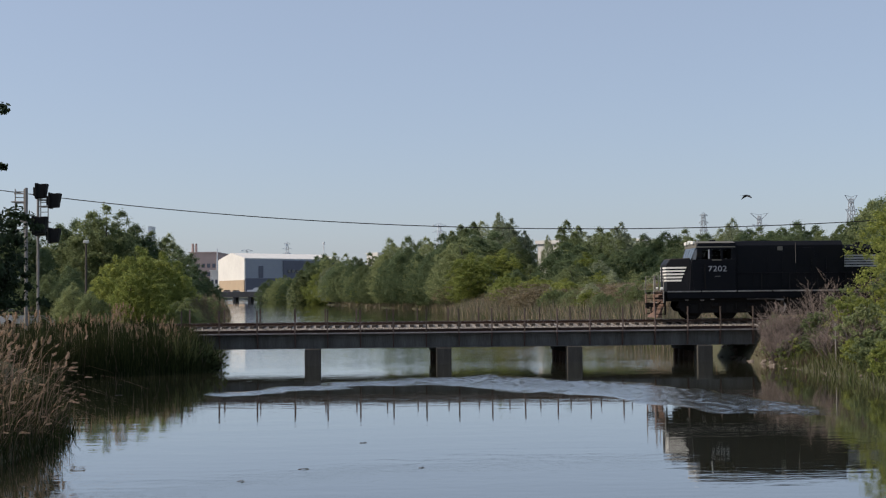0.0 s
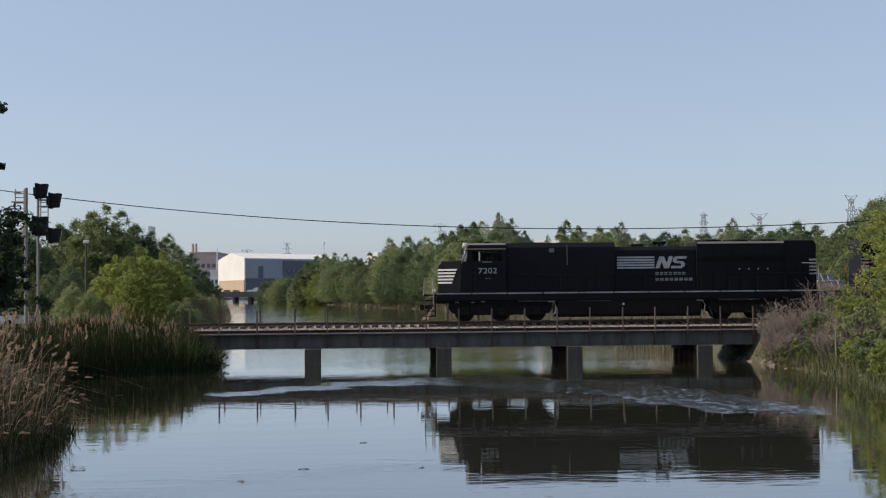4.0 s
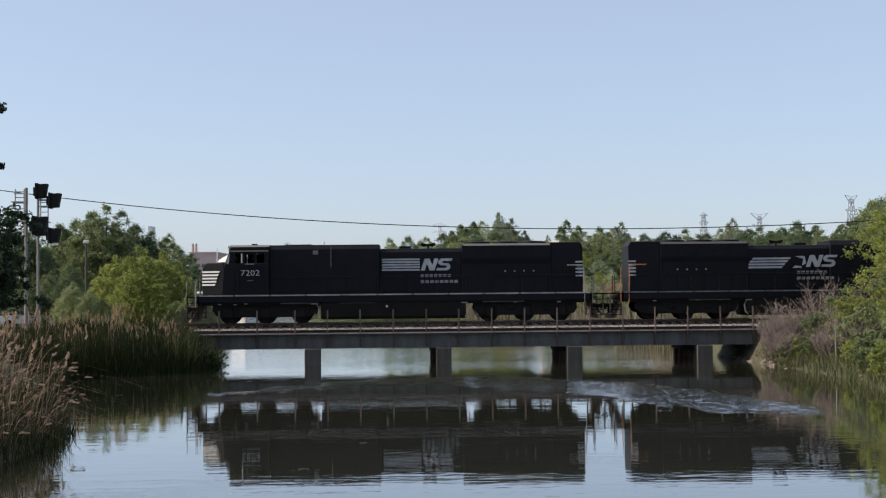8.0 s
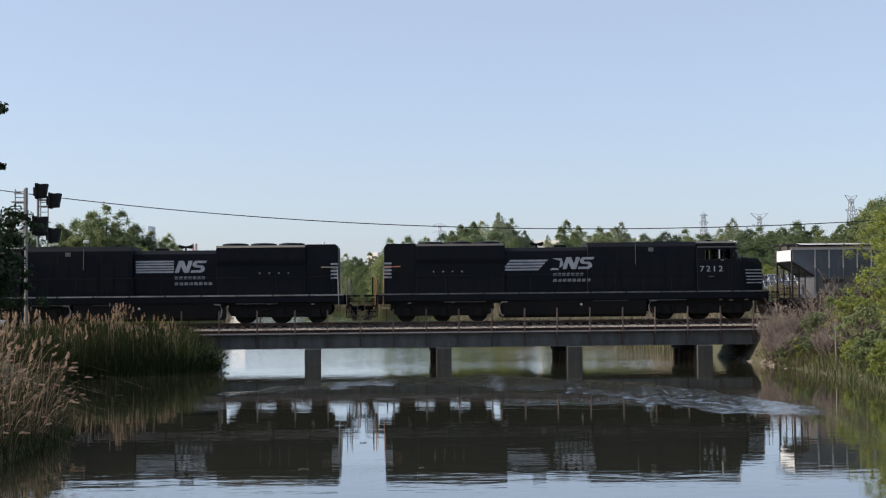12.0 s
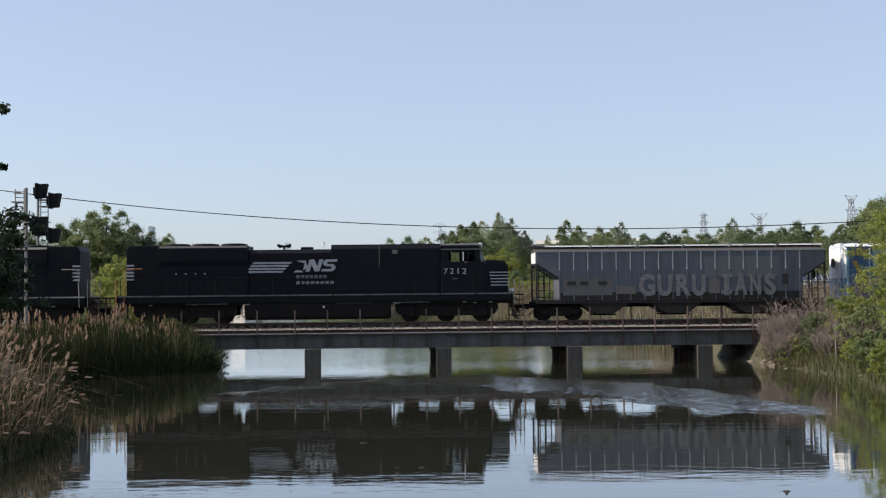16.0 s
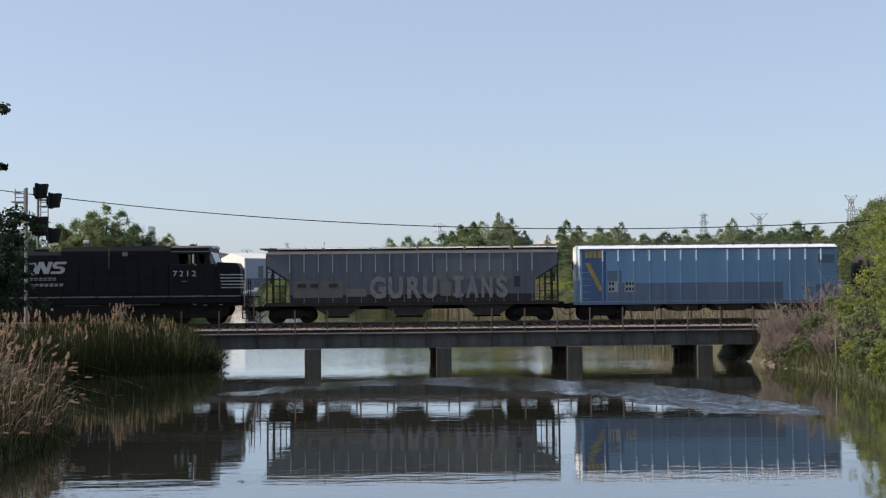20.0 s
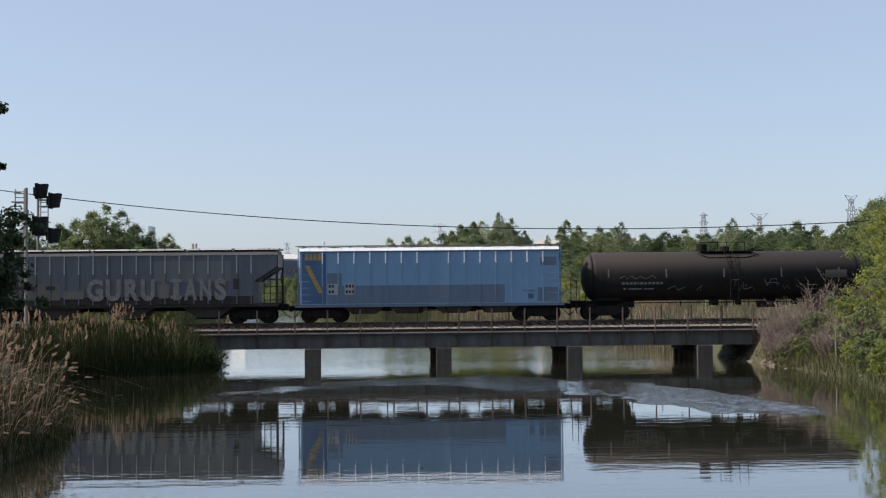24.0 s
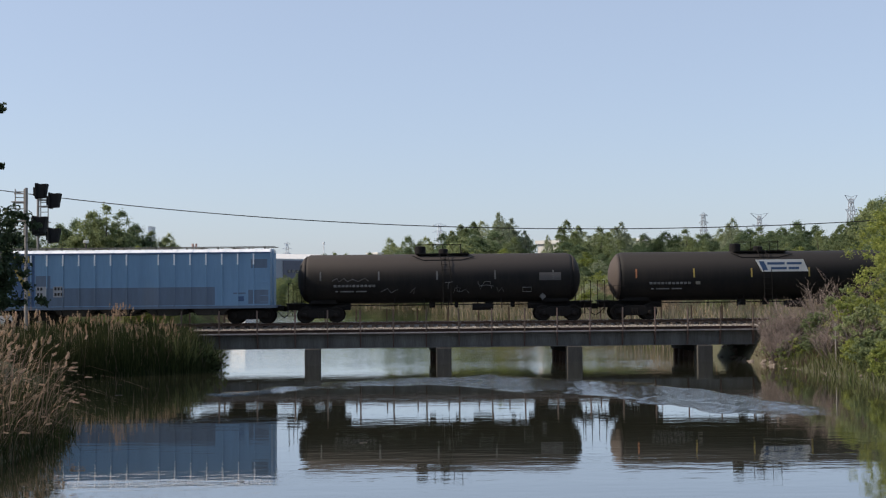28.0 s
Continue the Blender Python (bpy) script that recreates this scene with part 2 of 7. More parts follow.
def water_material(rippled=False):
    """Murky river water: a mirror with long low ripples, or with a finely roughened skin for the wavelets."""
    m = bpy.data.materials.new("rippled_water" if rippled else "murky_water")
    m.use_nodes = True
    n, l = m.node_tree.nodes, m.node_tree.links
    bs = n["Principled BSDF"]
    bs.inputs["Base Color"].default_value = (0.032, 0.033, 0.021, 1)
    bs.inputs["IOR"].default_value = 1.58
    bs.inputs["Coat Weight"].default_value, bs.inputs["Coat Roughness"].default_value, bs.inputs["Coat IOR"].default_value = 0.8, 0.02, 1.45
    geo = n.new("ShaderNodeNewGeometry")

    def op(kind, a, b=None, c=None):
        k = n.new("ShaderNodeMath")
        k.operation = kind
        for i, v in enumerate((a, b, c)):
            if v is None:
                continue
            if isinstance(v, (int, float)):
                k.inputs[i].default_value = v
            else:
                l.new(v, k.inputs[i])
        return k.outputs[0]

    def noise_tex(scale, sx, sy, detail=3.0):
        mp, t = n.new("ShaderNodeMapping"), n.new("ShaderNodeTexNoise")
        mp.inputs["Scale"].default_value = (sx, sy, 1)
        l.new(geo.outputs["Position"], mp.inputs["Vector"])
        l.new(mp.outputs[0], t.inputs["Vector"])
        t.inputs["Scale"].default_value, t.inputs["Detail"].default_value = scale, detail
        return t.outputs["Fac"]

    calm = noise_tex(0.5, 0.45, 1.6, 2.0)
    fine = noise_tex(2.2, 0.6, 1.5, 3.0)
    h = op("ADD", op("MULTIPLY", calm, 0.005), op("MULTIPLY", fine, 0.0019))
    sep = n.new("ShaderNodeSeparateXYZ")
    l.new(geo.outputs["Position"], sep.inputs[0])
    # the open reach beyond the bridge lies in a light breeze, in streaks
    reach = n.new("ShaderNodeMapRange")
    reach.interpolation_type = "SMOOTHSTEP"
    reach.inputs["From Min"].default_value, reach.inputs["From Max"].default_value = -21.0, 4.0
    l.new(sep.outputs["Y"], reach.inputs["Value"])
    breeze = op("MULTIPLY", noise_tex(1.6, 0.5, 1.3, 3.0), op("MULTIPLY", noise_tex(0.12, 0.25, 1.0, 2.0), 0.032))
    h = op("ADD", h, op("MULTIPLY", breeze, reach.outputs["Result"]))
    if rippled:
        h = op("ADD", h, op("MULTIPLY", noise_tex(14.0, 0.8, 0.9, 1.0), 0.006))
        rough = op("MULTIPLY_ADD", op("MINIMUM", op("MAXIMUM", op("MULTIPLY", sep.outputs["Z"], 50.0), 0.0), 1.2), 0.12, 0.03)
        l.new(rough, bs.inputs["Roughness"])
        l.new(rough, bs.inputs["Coat Roughness"])
    bp = n.new("ShaderNodeBump")
    bp.inputs["Distance"].default_value, bp.inputs["Strength"].default_value = 1.0, 1.0
    l.new(h, bp.inputs["Height"])
    l.new(bp.outputs[0], bs.inputs["Normal"])
    l.new(bp.outputs[0], bs.inputs["Coat Normal"])
    if not rippled:
        bs.inputs["Roughness"].default_value = 0.02
    return m


M["water"] = water_material()
M["water_wind"] = water_material(True)


# ---- mesh helpers ----
class Shape:
    """Collects vertices and faces of one part."""

    def __init__(self, f=1.0):
        self.v, self.q, self.f = [], [], f

    def add(self, verts, faces):
        b = len(self.v)
        self.v += [(x * self.f, y, z) for x, y, z in verts]
        self.q += [tuple(i + b for i in fc) for fc in faces]
        return self

    def box(self, x0, x1, y0, y1, z0, z1):
        return self.add([(x, y, z) for x in (x0, x1) for y in (y0, y1) for z in (z0, z1)],
                        [(0, 1, 3, 2), (4, 6, 7, 5), (0, 4, 5, 1), (2, 3, 7, 6), (0, 2, 6, 4), (1, 5, 7, 3)])

    def prism(self, profile, y0, y1):
        """Side outline in x, z drawn out across the track."""
        k = len(profile)
        return self.add([(x, y0, z) for x, z in profile] + [(x, y1, z) for x, z in profile],
                        [tuple(range(k)), tuple(range(2 * k - 1, k - 1, -1))] + [(i, (i + 1) % k, (i + 1) % k + k, i + k) for i in range(k)])

    def loft(self, profile, x0, x1):
        """Cross-section in y, z drawn out along the track."""
        k = len(profile)
        return self.add([(x0, y, z) for y, z in profile] + [(x1, y, z) for y, z in profile],
                        [tuple(range(k)), tuple(range(2 * k - 1, k - 1, -1))] + [(i, (i + 1) % k, (i + 1) % k + k, i + k) for i in range(k)])

    def tube(self, points, r, n=8, r1=None):
        pts = [Vector(p) for p in points]
        rings = []
        for i, p in enumerate(pts):
            d = (pts[min(i + 1, len(pts) - 1)] - pts[max(i - 1, 0)]).normalized()
            a = d.orthogonal().normalized()
            c = d.cross(a)
            rr = r if r1 is None else r + (r1 - r) * i / (len(pts) - 1)
            rings.append([p + (a * math.cos(t) + c * math.sin(t)) * rr for t in (2 * math.pi * k / n for k in range(n))])
        fs = [tuple(range(n)), tuple(range(len(pts) * n - 1, (len(pts) - 1) * n - 1, -1))]
        for i in range(len(pts) - 1):
            fs += [(i * n + k, i * n + (k + 1) % n, (i + 1) * n + (k + 1) % n, (i + 1) * n + k) for k in range(n)]
        return self.add([tuple(v) for ring in rings for v in ring], fs)

    def spin(self, outline, axis, n=32, at=(0, 0, 0)):
        """Outline of (along, radius) turned about an axis through at."""
        vs, fs = [], []
        for s, r in outline:
            for k in range(n):
                a, b = r * math.cos(2 * math.pi * k / n), r * math.sin(2 * math.pi * k / n)
                p = {"x": (s, a, b), "y": (a, s, b), "z": (a, b, s)}[axis]
                vs.append((p[0] + at[0], p[1] + at[1], p[2] + at[2]))
        for i in range(len(outline) - 1):
            fs += [(i * n + k, i * n + (k + 1) % n, (i + 1) * n + (k + 1) % n, (i + 1) * n + k) for k in range(n)]
        fs += [tuple(range(n)), tuple(range(len(outline) * n - 1, (len(outline) - 1) * n - 1, -1))]
        return self.add(vs, fs)

    def mesh(self, name, mat, tidy=True):
        me = bpy.data.meshes.new(name)
        me.from_pydata(self.v, [], self.q)
        if tidy:
            bm = bmesh.new()
            bm.from_mesh(me)
            bmesh.ops.recalc_face_normals(bm, faces=bm.faces)
            bm.to_mesh(me)
            bm.free()
        me.materials.append(mat)
        return me


def part(name, shape, mat, parent=None, label="", bevel=0.0, smooth=False, at=None):
    """Links a shape as one mesh object under a thing or a part."""
    me = shape if isinstance(shape, bpy.types.Mesh) else shape.mesh(name, mat)
    ob = new(name, me)
    ob.parent = parent
    if at is not None:
        ob.matrix_basis = at
    if label:
        tagged(ob, label)
    if smooth:
        for p in me.polygons:
            p.use_smooth = len(p.vertices) <= 4
    if bevel:
        b = ob.modifiers.new("edge", "BEVEL")
        b.width, b.segments, b.limit_method = bevel, 2, "ANGLE"
    return ob


def thing(name, label, category, at=None, group="", kind=""):
    ob = new(name)
    if at is not None:
        ob.matrix_basis = at
    return tagged(ob, label, category, group, kind)


def lettering(name, text, size, mat, parent, at, label="", width=None, bold=0.0):
    """Raised characters in the built-in font, standing upright and read from the camera's side."""
    cu = bpy.data.curves.new(name, "FONT")
    cu.body, cu.size, cu.extrude, cu.align_x, cu.offset = text, size, 0.006, "CENTER", bold
    tmp = bpy.data.objects.new(name, cu)
    scene.collection.objects.link(tmp)
    bpy.context.view_layer.update()
    me = bpy.data.meshes.new_from_object(tmp.evaluated_get(bpy.context.evaluated_depsgraph_get()))
    bpy.data.objects.remove(tmp)
    me.materials.clear()
    me.materials.append(mat)
    xs = [v.co.x for v in me.vertices]
    k = width / (max(xs) - min(xs)) if width else 1.0
    for v in me.vertices:
        v.co.x *= k
    return part(name, me, mat, parent, label, at=at)


def fast_mesh(name, verts, faces, mat):
    me = bpy.data.meshes.new(name)
    me.from_pydata(verts.tolist() if hasattr(verts, "tolist") else verts, [], faces.tolist() if hasattr(faces, "tolist") else faces)
    me.materials.append(mat)
    return me


# ---- ground and water ----
RAIL = 2.36
LEFT_BANK = ((-120, -20), (-80, -17), (-60, -14.5), (-48, -11.5), (-42, -10.2), (-38, -10.3), (-34.5, -10.9), (-32, -12.6), (-29, -15.5), (-25, -17.0), (-18, -18.0), (-11.5, -17.6), (-10, -16.0), (-9, -13.6), (-8, -12.2), (-3, -11.6), (3, -13.5), (60, -24), (266, -54), (343, -67), (640, -135))
RIGHT_BANK = ((-120, 28), (-74, 25), (-50, 21.5), (-30, 19.0), (-23, 18.7), (-17, 19.6), (-12, 19.5), (-9, 19.0), (-3, 18.9), (10, 17.6), (60, 15.5), (200, 2.6), (235, -9.2), (308, -26), (640, -95))


def bank(table, y):
    return np.interp(y, [p[0] for p in table], [p[1] for p in table])


def smooth01(t):
    t = np.clip(t, 0, 1)
    return t * t * (3 - 2 * t)


def ground_height(x, y):
    """Height of the land: river bed, banks, flat scrub land and the railway's embankment."""
    x, y = np.asarray(x, float), np.asarray(y, float)
    d = np.maximum(bank(LEFT_BANK, y) - x, x - bank(RIGHT_BANK, y))
    d = np.maximum(d, (y - 640) * 0.5)
    z = np.where(d < 0, np.maximum(-1.6, d * 0.7), 1.5 * (1 - np.exp(-np.maximum(d, 0) / 2.2)) + 0.4 * smooth01(d / 40))
    z = z + np.where(d > 0, 0.12 * np.sin(x * 0.9 + y * 0.31) * np.sin(y * 0.53 - x * 0.2), 0)
    bed = 2.02 * (1 - smooth01((np.abs(y) - 3.1) / 4.0)) * smooth01(d / 1.0)
    return np.where(d > 0, np.maximum(z, bed), z)


def spread(lo, hi, step, far, grow=1.35):
    a = list(np.arange(lo, hi + 0.01, step))
    s, p, q = step, lo, hi
    while q < far:
        s *= grow
        p, q = p - s, q + s
        a = [p] + a + [q]
    return np.array(a)


def build_ground():
    xs, ys = spread(-40, 40, 0.6, 3500), spread(-80, 30, 0.6, 3600, 1.12)
    gx, gy = np.meshgrid(xs, ys)
    v = np.stack([gx.ravel(), gy.ravel(), ground_height(gx, gy).ravel()], 1)
    w = len(xs)
    i = (np.arange(len(ys) - 1)[:, None] * w + np.arange(w - 1)[None, :]).ravel()
    me = fast_mesh("ground", v, np.stack([i, i + 1, i + w + 1, i + w], 1), M["ground"])
    for p in me.polygons:
        p.use_smooth = True
    tagged(new("ground", me), "rough grassy banks and flat scrub land", "ground", kind="structure")
    wt = Shape().add([(-400, -140, 0), (120, -140, 0), (120, 640, 0), (-400, 640, 0)], [(0, 1, 2, 3)]).mesh("water", M["water"], False)
    tagged(new("water", wt), "calm murky river water with a rippled band", "water", kind="structure")


def build_ripples():
    """Wind-roughened band of water before the bridge: a low swell whose fine ripples fade out at its edges."""
    rng = np.random.RandomState(9)
    xs, ys = np.arange(-9.5, 15.0, 0.045), np.arange(-33.5, -10.5, 0.04)
    gx, gy = np.meshgrid(xs, ys)
    # far and near edge of the band along the river's width
    px = (-9, -7.5, -6.7, -4.5, -2.1, 0.5, 3.4, 6.5, 8.5, 10.2, 11.8, 12.7, 14.2)
    far = np.interp(gx, px, (-21.3, -20.8, -20.0, -16.9, -14.8, -13.4, -12.2, -15.6, -17.5, -19.4, -22.5, -26.5, -30.4))
    near = np.interp(gx, px, (-21.6, -22.0, -22.2, -20.2, -17.9, -17.4, -20.7, -23.4, -28.0, -31.4, -32.1, -32.0, -30.8))
    edge = np.zeros_like(gx)
    for k in range(16):
        a, w = rng.uniform(0, 2 * math.pi), rng.uniform(0.7, 4.0)
        edge += (0.06 + w * 0.035) * np.sin((gx * math.cos(a) + gy * math.sin(a)) * 2 * math.pi / w + rng.uniform(0, 6.3))
    inside = np.minimum(far - gy, gy - near) + edge
    mask = smooth01((inside + 0.9) / 1.9) * smooth01((gx + 9.3) / 1.5) * smooth01((14.6 - gx) / 1.5)
    # short steep wavelets, most of them running along the river
    waves = np.zeros_like(gx)
    for k in range(44):
        a, w = math.pi / 2 + rng.normal(0, 0.6), rng.uniform(0.17, 0.5)
        waves += 0.0024 * w * np.sin((gx * math.cos(a) + gy * math.sin(a)) * 2 * math.pi / w + rng.uniform(0, 6.3))
    z = mask * (0.02 + waves) - 0.004 * (1 - mask)
    keep = (mask[:-1, :-1] + mask[1:, 1:] + mask[:-1, 1:] + mask[1:, :-1]) > 0
    w = len(xs)
    i = (np.arange(len(ys) - 1)[:, None] * w + np.arange(w - 1)[None, :])[keep]
    used, back = np.unique(np.stack([i, i + 1, i + w + 1, i + w], 1).ravel(), return_inverse=True)
    me = fast_mesh("water_ripples", np.stack([gx.ravel(), gy.ravel(), z.ravel()], 1)[used], back.reshape(-1, 4), M["water_wind"])
    for p in me.polygons:
        p.use_smooth = True
    tagged(new("water_ripples", me), "band of wind-rippled water before the bridge", "water", kind="structure")


build_ground()
build_ripples()


# ---- railway bridge and track ----
SKEW = -0.095                     # sideways drift of the cross members per metre across
POST_X = [-13.3, -11.2, -9.05, -6.93] + [-5.1 + 1.858 * k for k in range(13)] + [19.06]


def build_bridge():
    br = thing("railway_bridge", "low steel girder railway bridge on concrete piers over the river", "bridge")
    x0, x1 = -13.6, 19.6
    # near and far plate girders with top flange, bottom flange
    for y, s in ((-2.3, -1), (2.3, 1)):
        sec = [(-0.19, 0.94), (0.19, 0.94), (0.19, 0.975), (0.02, 0.975), (0.02, 1.74), (0.19, 1.74), (0.19, 1.785), (-0.19, 1.785), (-0.19, 1.74), (-0.02, 1.74), (-0.02, 0.975), (-0.19, 0.975)]
        part("girder", Shape().loft([(y + a, z) for a, z in sec], x0, x1), M["girder"], br, "long grey riveted plate girder", bevel=0.006)
    floor = Shape().box(x0, x1, -2.25, 2.25, 1.6, 1.78)
    part("deck_floor", floor, M["under"], br)
    for y in (-2.62, 2.62):
        sgn = -1 if y < 0 else 1
        ledge = Shape().box(x0, x1, min(y, y - sgn * 0.55), max(y, y - sgn * 0.55), 1.79, 1.83)
        part("walkway_ledge", ledge, M["concrete"], br, "narrow walkway ledge")
        part("ledge_lip", Shape().box(x0, x1, min(y, y + sgn * 0.03), max(y, y + sgn * 0.03), 1.765, 1.845), M["ledge"], br, "pale edge strip")
    # curb timbers, piece by piece
    L = 3.72
    cm = Shape().box(0.012, L - 0.012, -0.11, 0.11, 0, 0.165).mesh("curb_timber", M["deck"])
    for y in (-2.42, 2.42):
        for k in range(9):
            for z in (1.835,):
                part("curb_timber", cm, M["deck"], br, at=pose(x0 + k * L - 0.6, y, z))
    # posts with knee brackets
    pm = Shape()
    pm.add([(-0.042, 0, 0), (0.042, 0, 0), (0.042, -0.012, 0), (0.008, -0.012, 0), (0.008, -0.07, 0), (-0.042, -0.07, 0), (-0.042, 0, 1.34), (0.042, 0, 1.34), (0.042, -0.012, 1.34), (0.008, -0.012, 1.34), (0.008, -0.07, 1.34), (-0.042, -0.07, 1.34)],
           [(0, 1, 2, 3, 4, 5), (11, 10, 9, 8, 7, 6)] + [(i, (i + 1) % 6, (i + 1) % 6 + 6, i + 6) for i in range(6)])
    pm = pm.mesh("rail_post", M["post"])
    stm = Shape().box(-0.012, 0.012, -0.17, 0, 0.975, 1.74).mesh("stiffener", M["girder"])
    # knee bracket: wide at the ledge, tapering down to the bottom flange
    bk = Shape().add([(x, y, z) for x in (-0.03, 0.03) for y, z in ((-0.02, 0.98), (-0.17, 0.98), (-0.36, 1.76), (-0.02, 1.76))],
                     [(0, 1, 2, 3), (7, 6, 5, 4), (0, 4, 5, 1), (1, 5, 6, 2), (2, 6, 7, 3), (3, 7, 4, 0)])
    bk.box(-0.06, 0.06, -0.36, -0.02, 1.7, 1.76)
    bk = bk.mesh("bracket", M["rust"])
    for side in (-1, 1):
        y = side * 2.62
        for k, px in enumerate(POST_X):
            xx = px + (0 if side < 0 else SKEW * 5.2)
            part("rail_post", pm, M["post"], br, at=pose(xx, y, 1.79, 0, 0.5 * math.sin(k * 2.1), 0 if side < 0 else 180))
            part("stiffener", stm, M["girder"], br, at=pose(xx, side * 2.32, 0, 0, 0, 0 if side < 0 else 180))
            part("bracket", bk, M["under"], br, at=pose(xx, side * 2.32, 0, 0, 0, 0 if side < 0 else 180))
    # piers: a concrete block under the near girder, a cap and steel piles behind it
    for k, xc in enumerate((-5.95, 1.46, 8.86, 16.25)):
        pier = part("pier", Shape().box(xc - 0.43, xc + 0.43, -2.85, -1.9, -2.0, 0.93), M["concrete"], br, "stained concrete pier block", bevel=0.03)
        cap = Shape().add([(xc + dx + SKEW * (y + 2.3), y, z) for dx in (-0.3, 0.3) for y in (-1.9, 2.8) for z in (0.55, 0.93)],
                          [(0, 1, 3, 2), (4, 6, 7, 5), (0, 4, 5, 1), (2, 3, 7, 6), (0, 2, 6, 4), (1, 5, 7, 3)])
        part("pile_cap", cap, M["under"], pier)
        pile = Shape().tube([(0, 0, -2), (0, 0, 0.55)], 0.15, 10).mesh("steel_column", M["rust"])
        for j in range(5):
            y = -1.4 + j * 0.98
            part("steel_column", pile, M["rust"], pier, at=pose(xc + SKEW * (y + 2.3) - 0.12, y, 0, 0, 0, 5))
        part("pier_brace", Shape().tube([(xc - 0.1, -1.5, 0.25), (xc - 0.5, 2.4, 0.12)], 0.04, 6), M["rust"], pier)
        part("bearing_plate", Shape().box(xc - 0.2, xc + 0.2, -2.5, -2.1, 0.93, 0.955), M["rust"], pier)
    for xa, xb in ((-14.6, -12.6), (19.3, 21.3)):
        part("abutment", Shape().box(xa, xb, -2.9, 2.9, -1.5, 0.93), M["concrete"], br, "stained concrete abutment", bevel=0.03)


def build_track():
    tr = thing("railway_track", "rusty rails on timber ties in pale stone ballast", "railway track", kind="structure")
    # ballast bed with an uneven top
    rng = np.random.RandomState(3)
    xs = np.arange(-170, 171, 0.22)
    prof = ((-2.3, 1.85), (-2.28, 1.97), (-1.95, 1.99), (-1.6, 2.04), (-1.3, 2.09), (-0.6, 2.12), (0, 2.15), (0.6, 2.13), (1.32, 2.12), (1.5, 2.17), (1.95, 2.06), (2.28, 1.97), (2.3, 1.85))
    k = len(prof)
    v = np.array([[(x, y, z) for y, z in prof] for x in xs], float)
    v[:, 1:-1, 2] += rng.uniform(-0.018, 0.018, (len(xs), k - 2))
    v[:, 1:-1, 0] += rng.uniform(-0.08, 0.08, (len(xs), k - 2))
    i = (np.arange(len(xs) - 1)[:, None] * k + np.arange(k - 1)[None, :]).ravel()
    tagged(part("ballast", fast_mesh("ballast", v.reshape(-1, 3), np.stack([i, i + 1, i + k + 1, i + k], 1), M["ballast"]), None, tr, "pale crushed stone ballast"), kind="stuff")
    # loose stones along the near shoulder
    n = 7000
    c = np.stack([rng.uniform(-16, 22, n), -rng.uniform(1.5, 2.3, n), np.full(n, 2.055)], 1)
    c[:, 2] -= np.clip((-c[:, 1] - 1.5) * 0.16, 0, 1)
    o = np.array([(1, 0, 0), (-1, 0, 0), (0, 1, 0), (0, -1, 0), (0, 0, 1), (0, 0, -1)], float)
    r = rng.uniform(0.02, 0.05, (n, 1, 1)) * rng.uniform(0.6, 1.4, (n, 6, 1))
    vv = (c[:, None, :] + o[None] * r).reshape(-1, 3)
    tri = np.array([(0, 2, 4), (2, 1, 4), (1, 3, 4), (3, 0, 4), (2, 0, 5), (1, 2, 5), (3, 1, 5), (0, 3, 5)])
    ff = (tri[None] + 6 * np.arange(n)[:, None, None]).reshape(-1, 3)
    tagged(part("ballast_stones", fast_mesh("ballast_stones", vv, ff, M["ballast"]), None, tr), kind="stuff")
    tie = Shape().box(-0.115, 0.115, -1.42, 1.42, -0.17, 0).mesh("tie", M["tie"])
    for j in range(70):
        part("tie", tie, M["tie"], tr, at=pose(-16 + j * 0.54, 0.03 * math.sin(j * 7.3), RAIL - 0.15, 0, 0, math.sin(j * 3.7) * 0.8))
    far = Shape()
    for j in range(-280, 281):
        x = j * 0.54
        if x < -16.3 or x > 21.8:
            far.box(x - 0.115, x + 0.115, -1.3, 1.3, RAIL - 0.32, RAIL - 0.15)
    tagged(part("far_ties", far.mesh("far_ties", M["tie"], False), None, tr), kind="stuff")
    for y in (-0.755, 0.755):
        sec = [(-0.07, -0.15), (0.07, -0.15), (0.07, -0.135), (0.012, -0.12), (0.012, -0.04), (0.036, -0.035), (0.036, -0.004), (-0.036, -0.004), (-0.036, -0.035), (-0.012, -0.04), (-0.012, -0.12), (-0.07, -0.135)]
        rail = part("rail", Shape().loft([(y + a, RAIL + b) for a, b in sec], -170, 170), M["rail"], tr, "rusty steel rail")
        part("rail_head", Shape().box(-170, 170, y - 0.03, y + 0.03, RAIL - 0.004, RAIL), M["rail_head"], rail, "polished running surface")


build_bridge()
build_track()


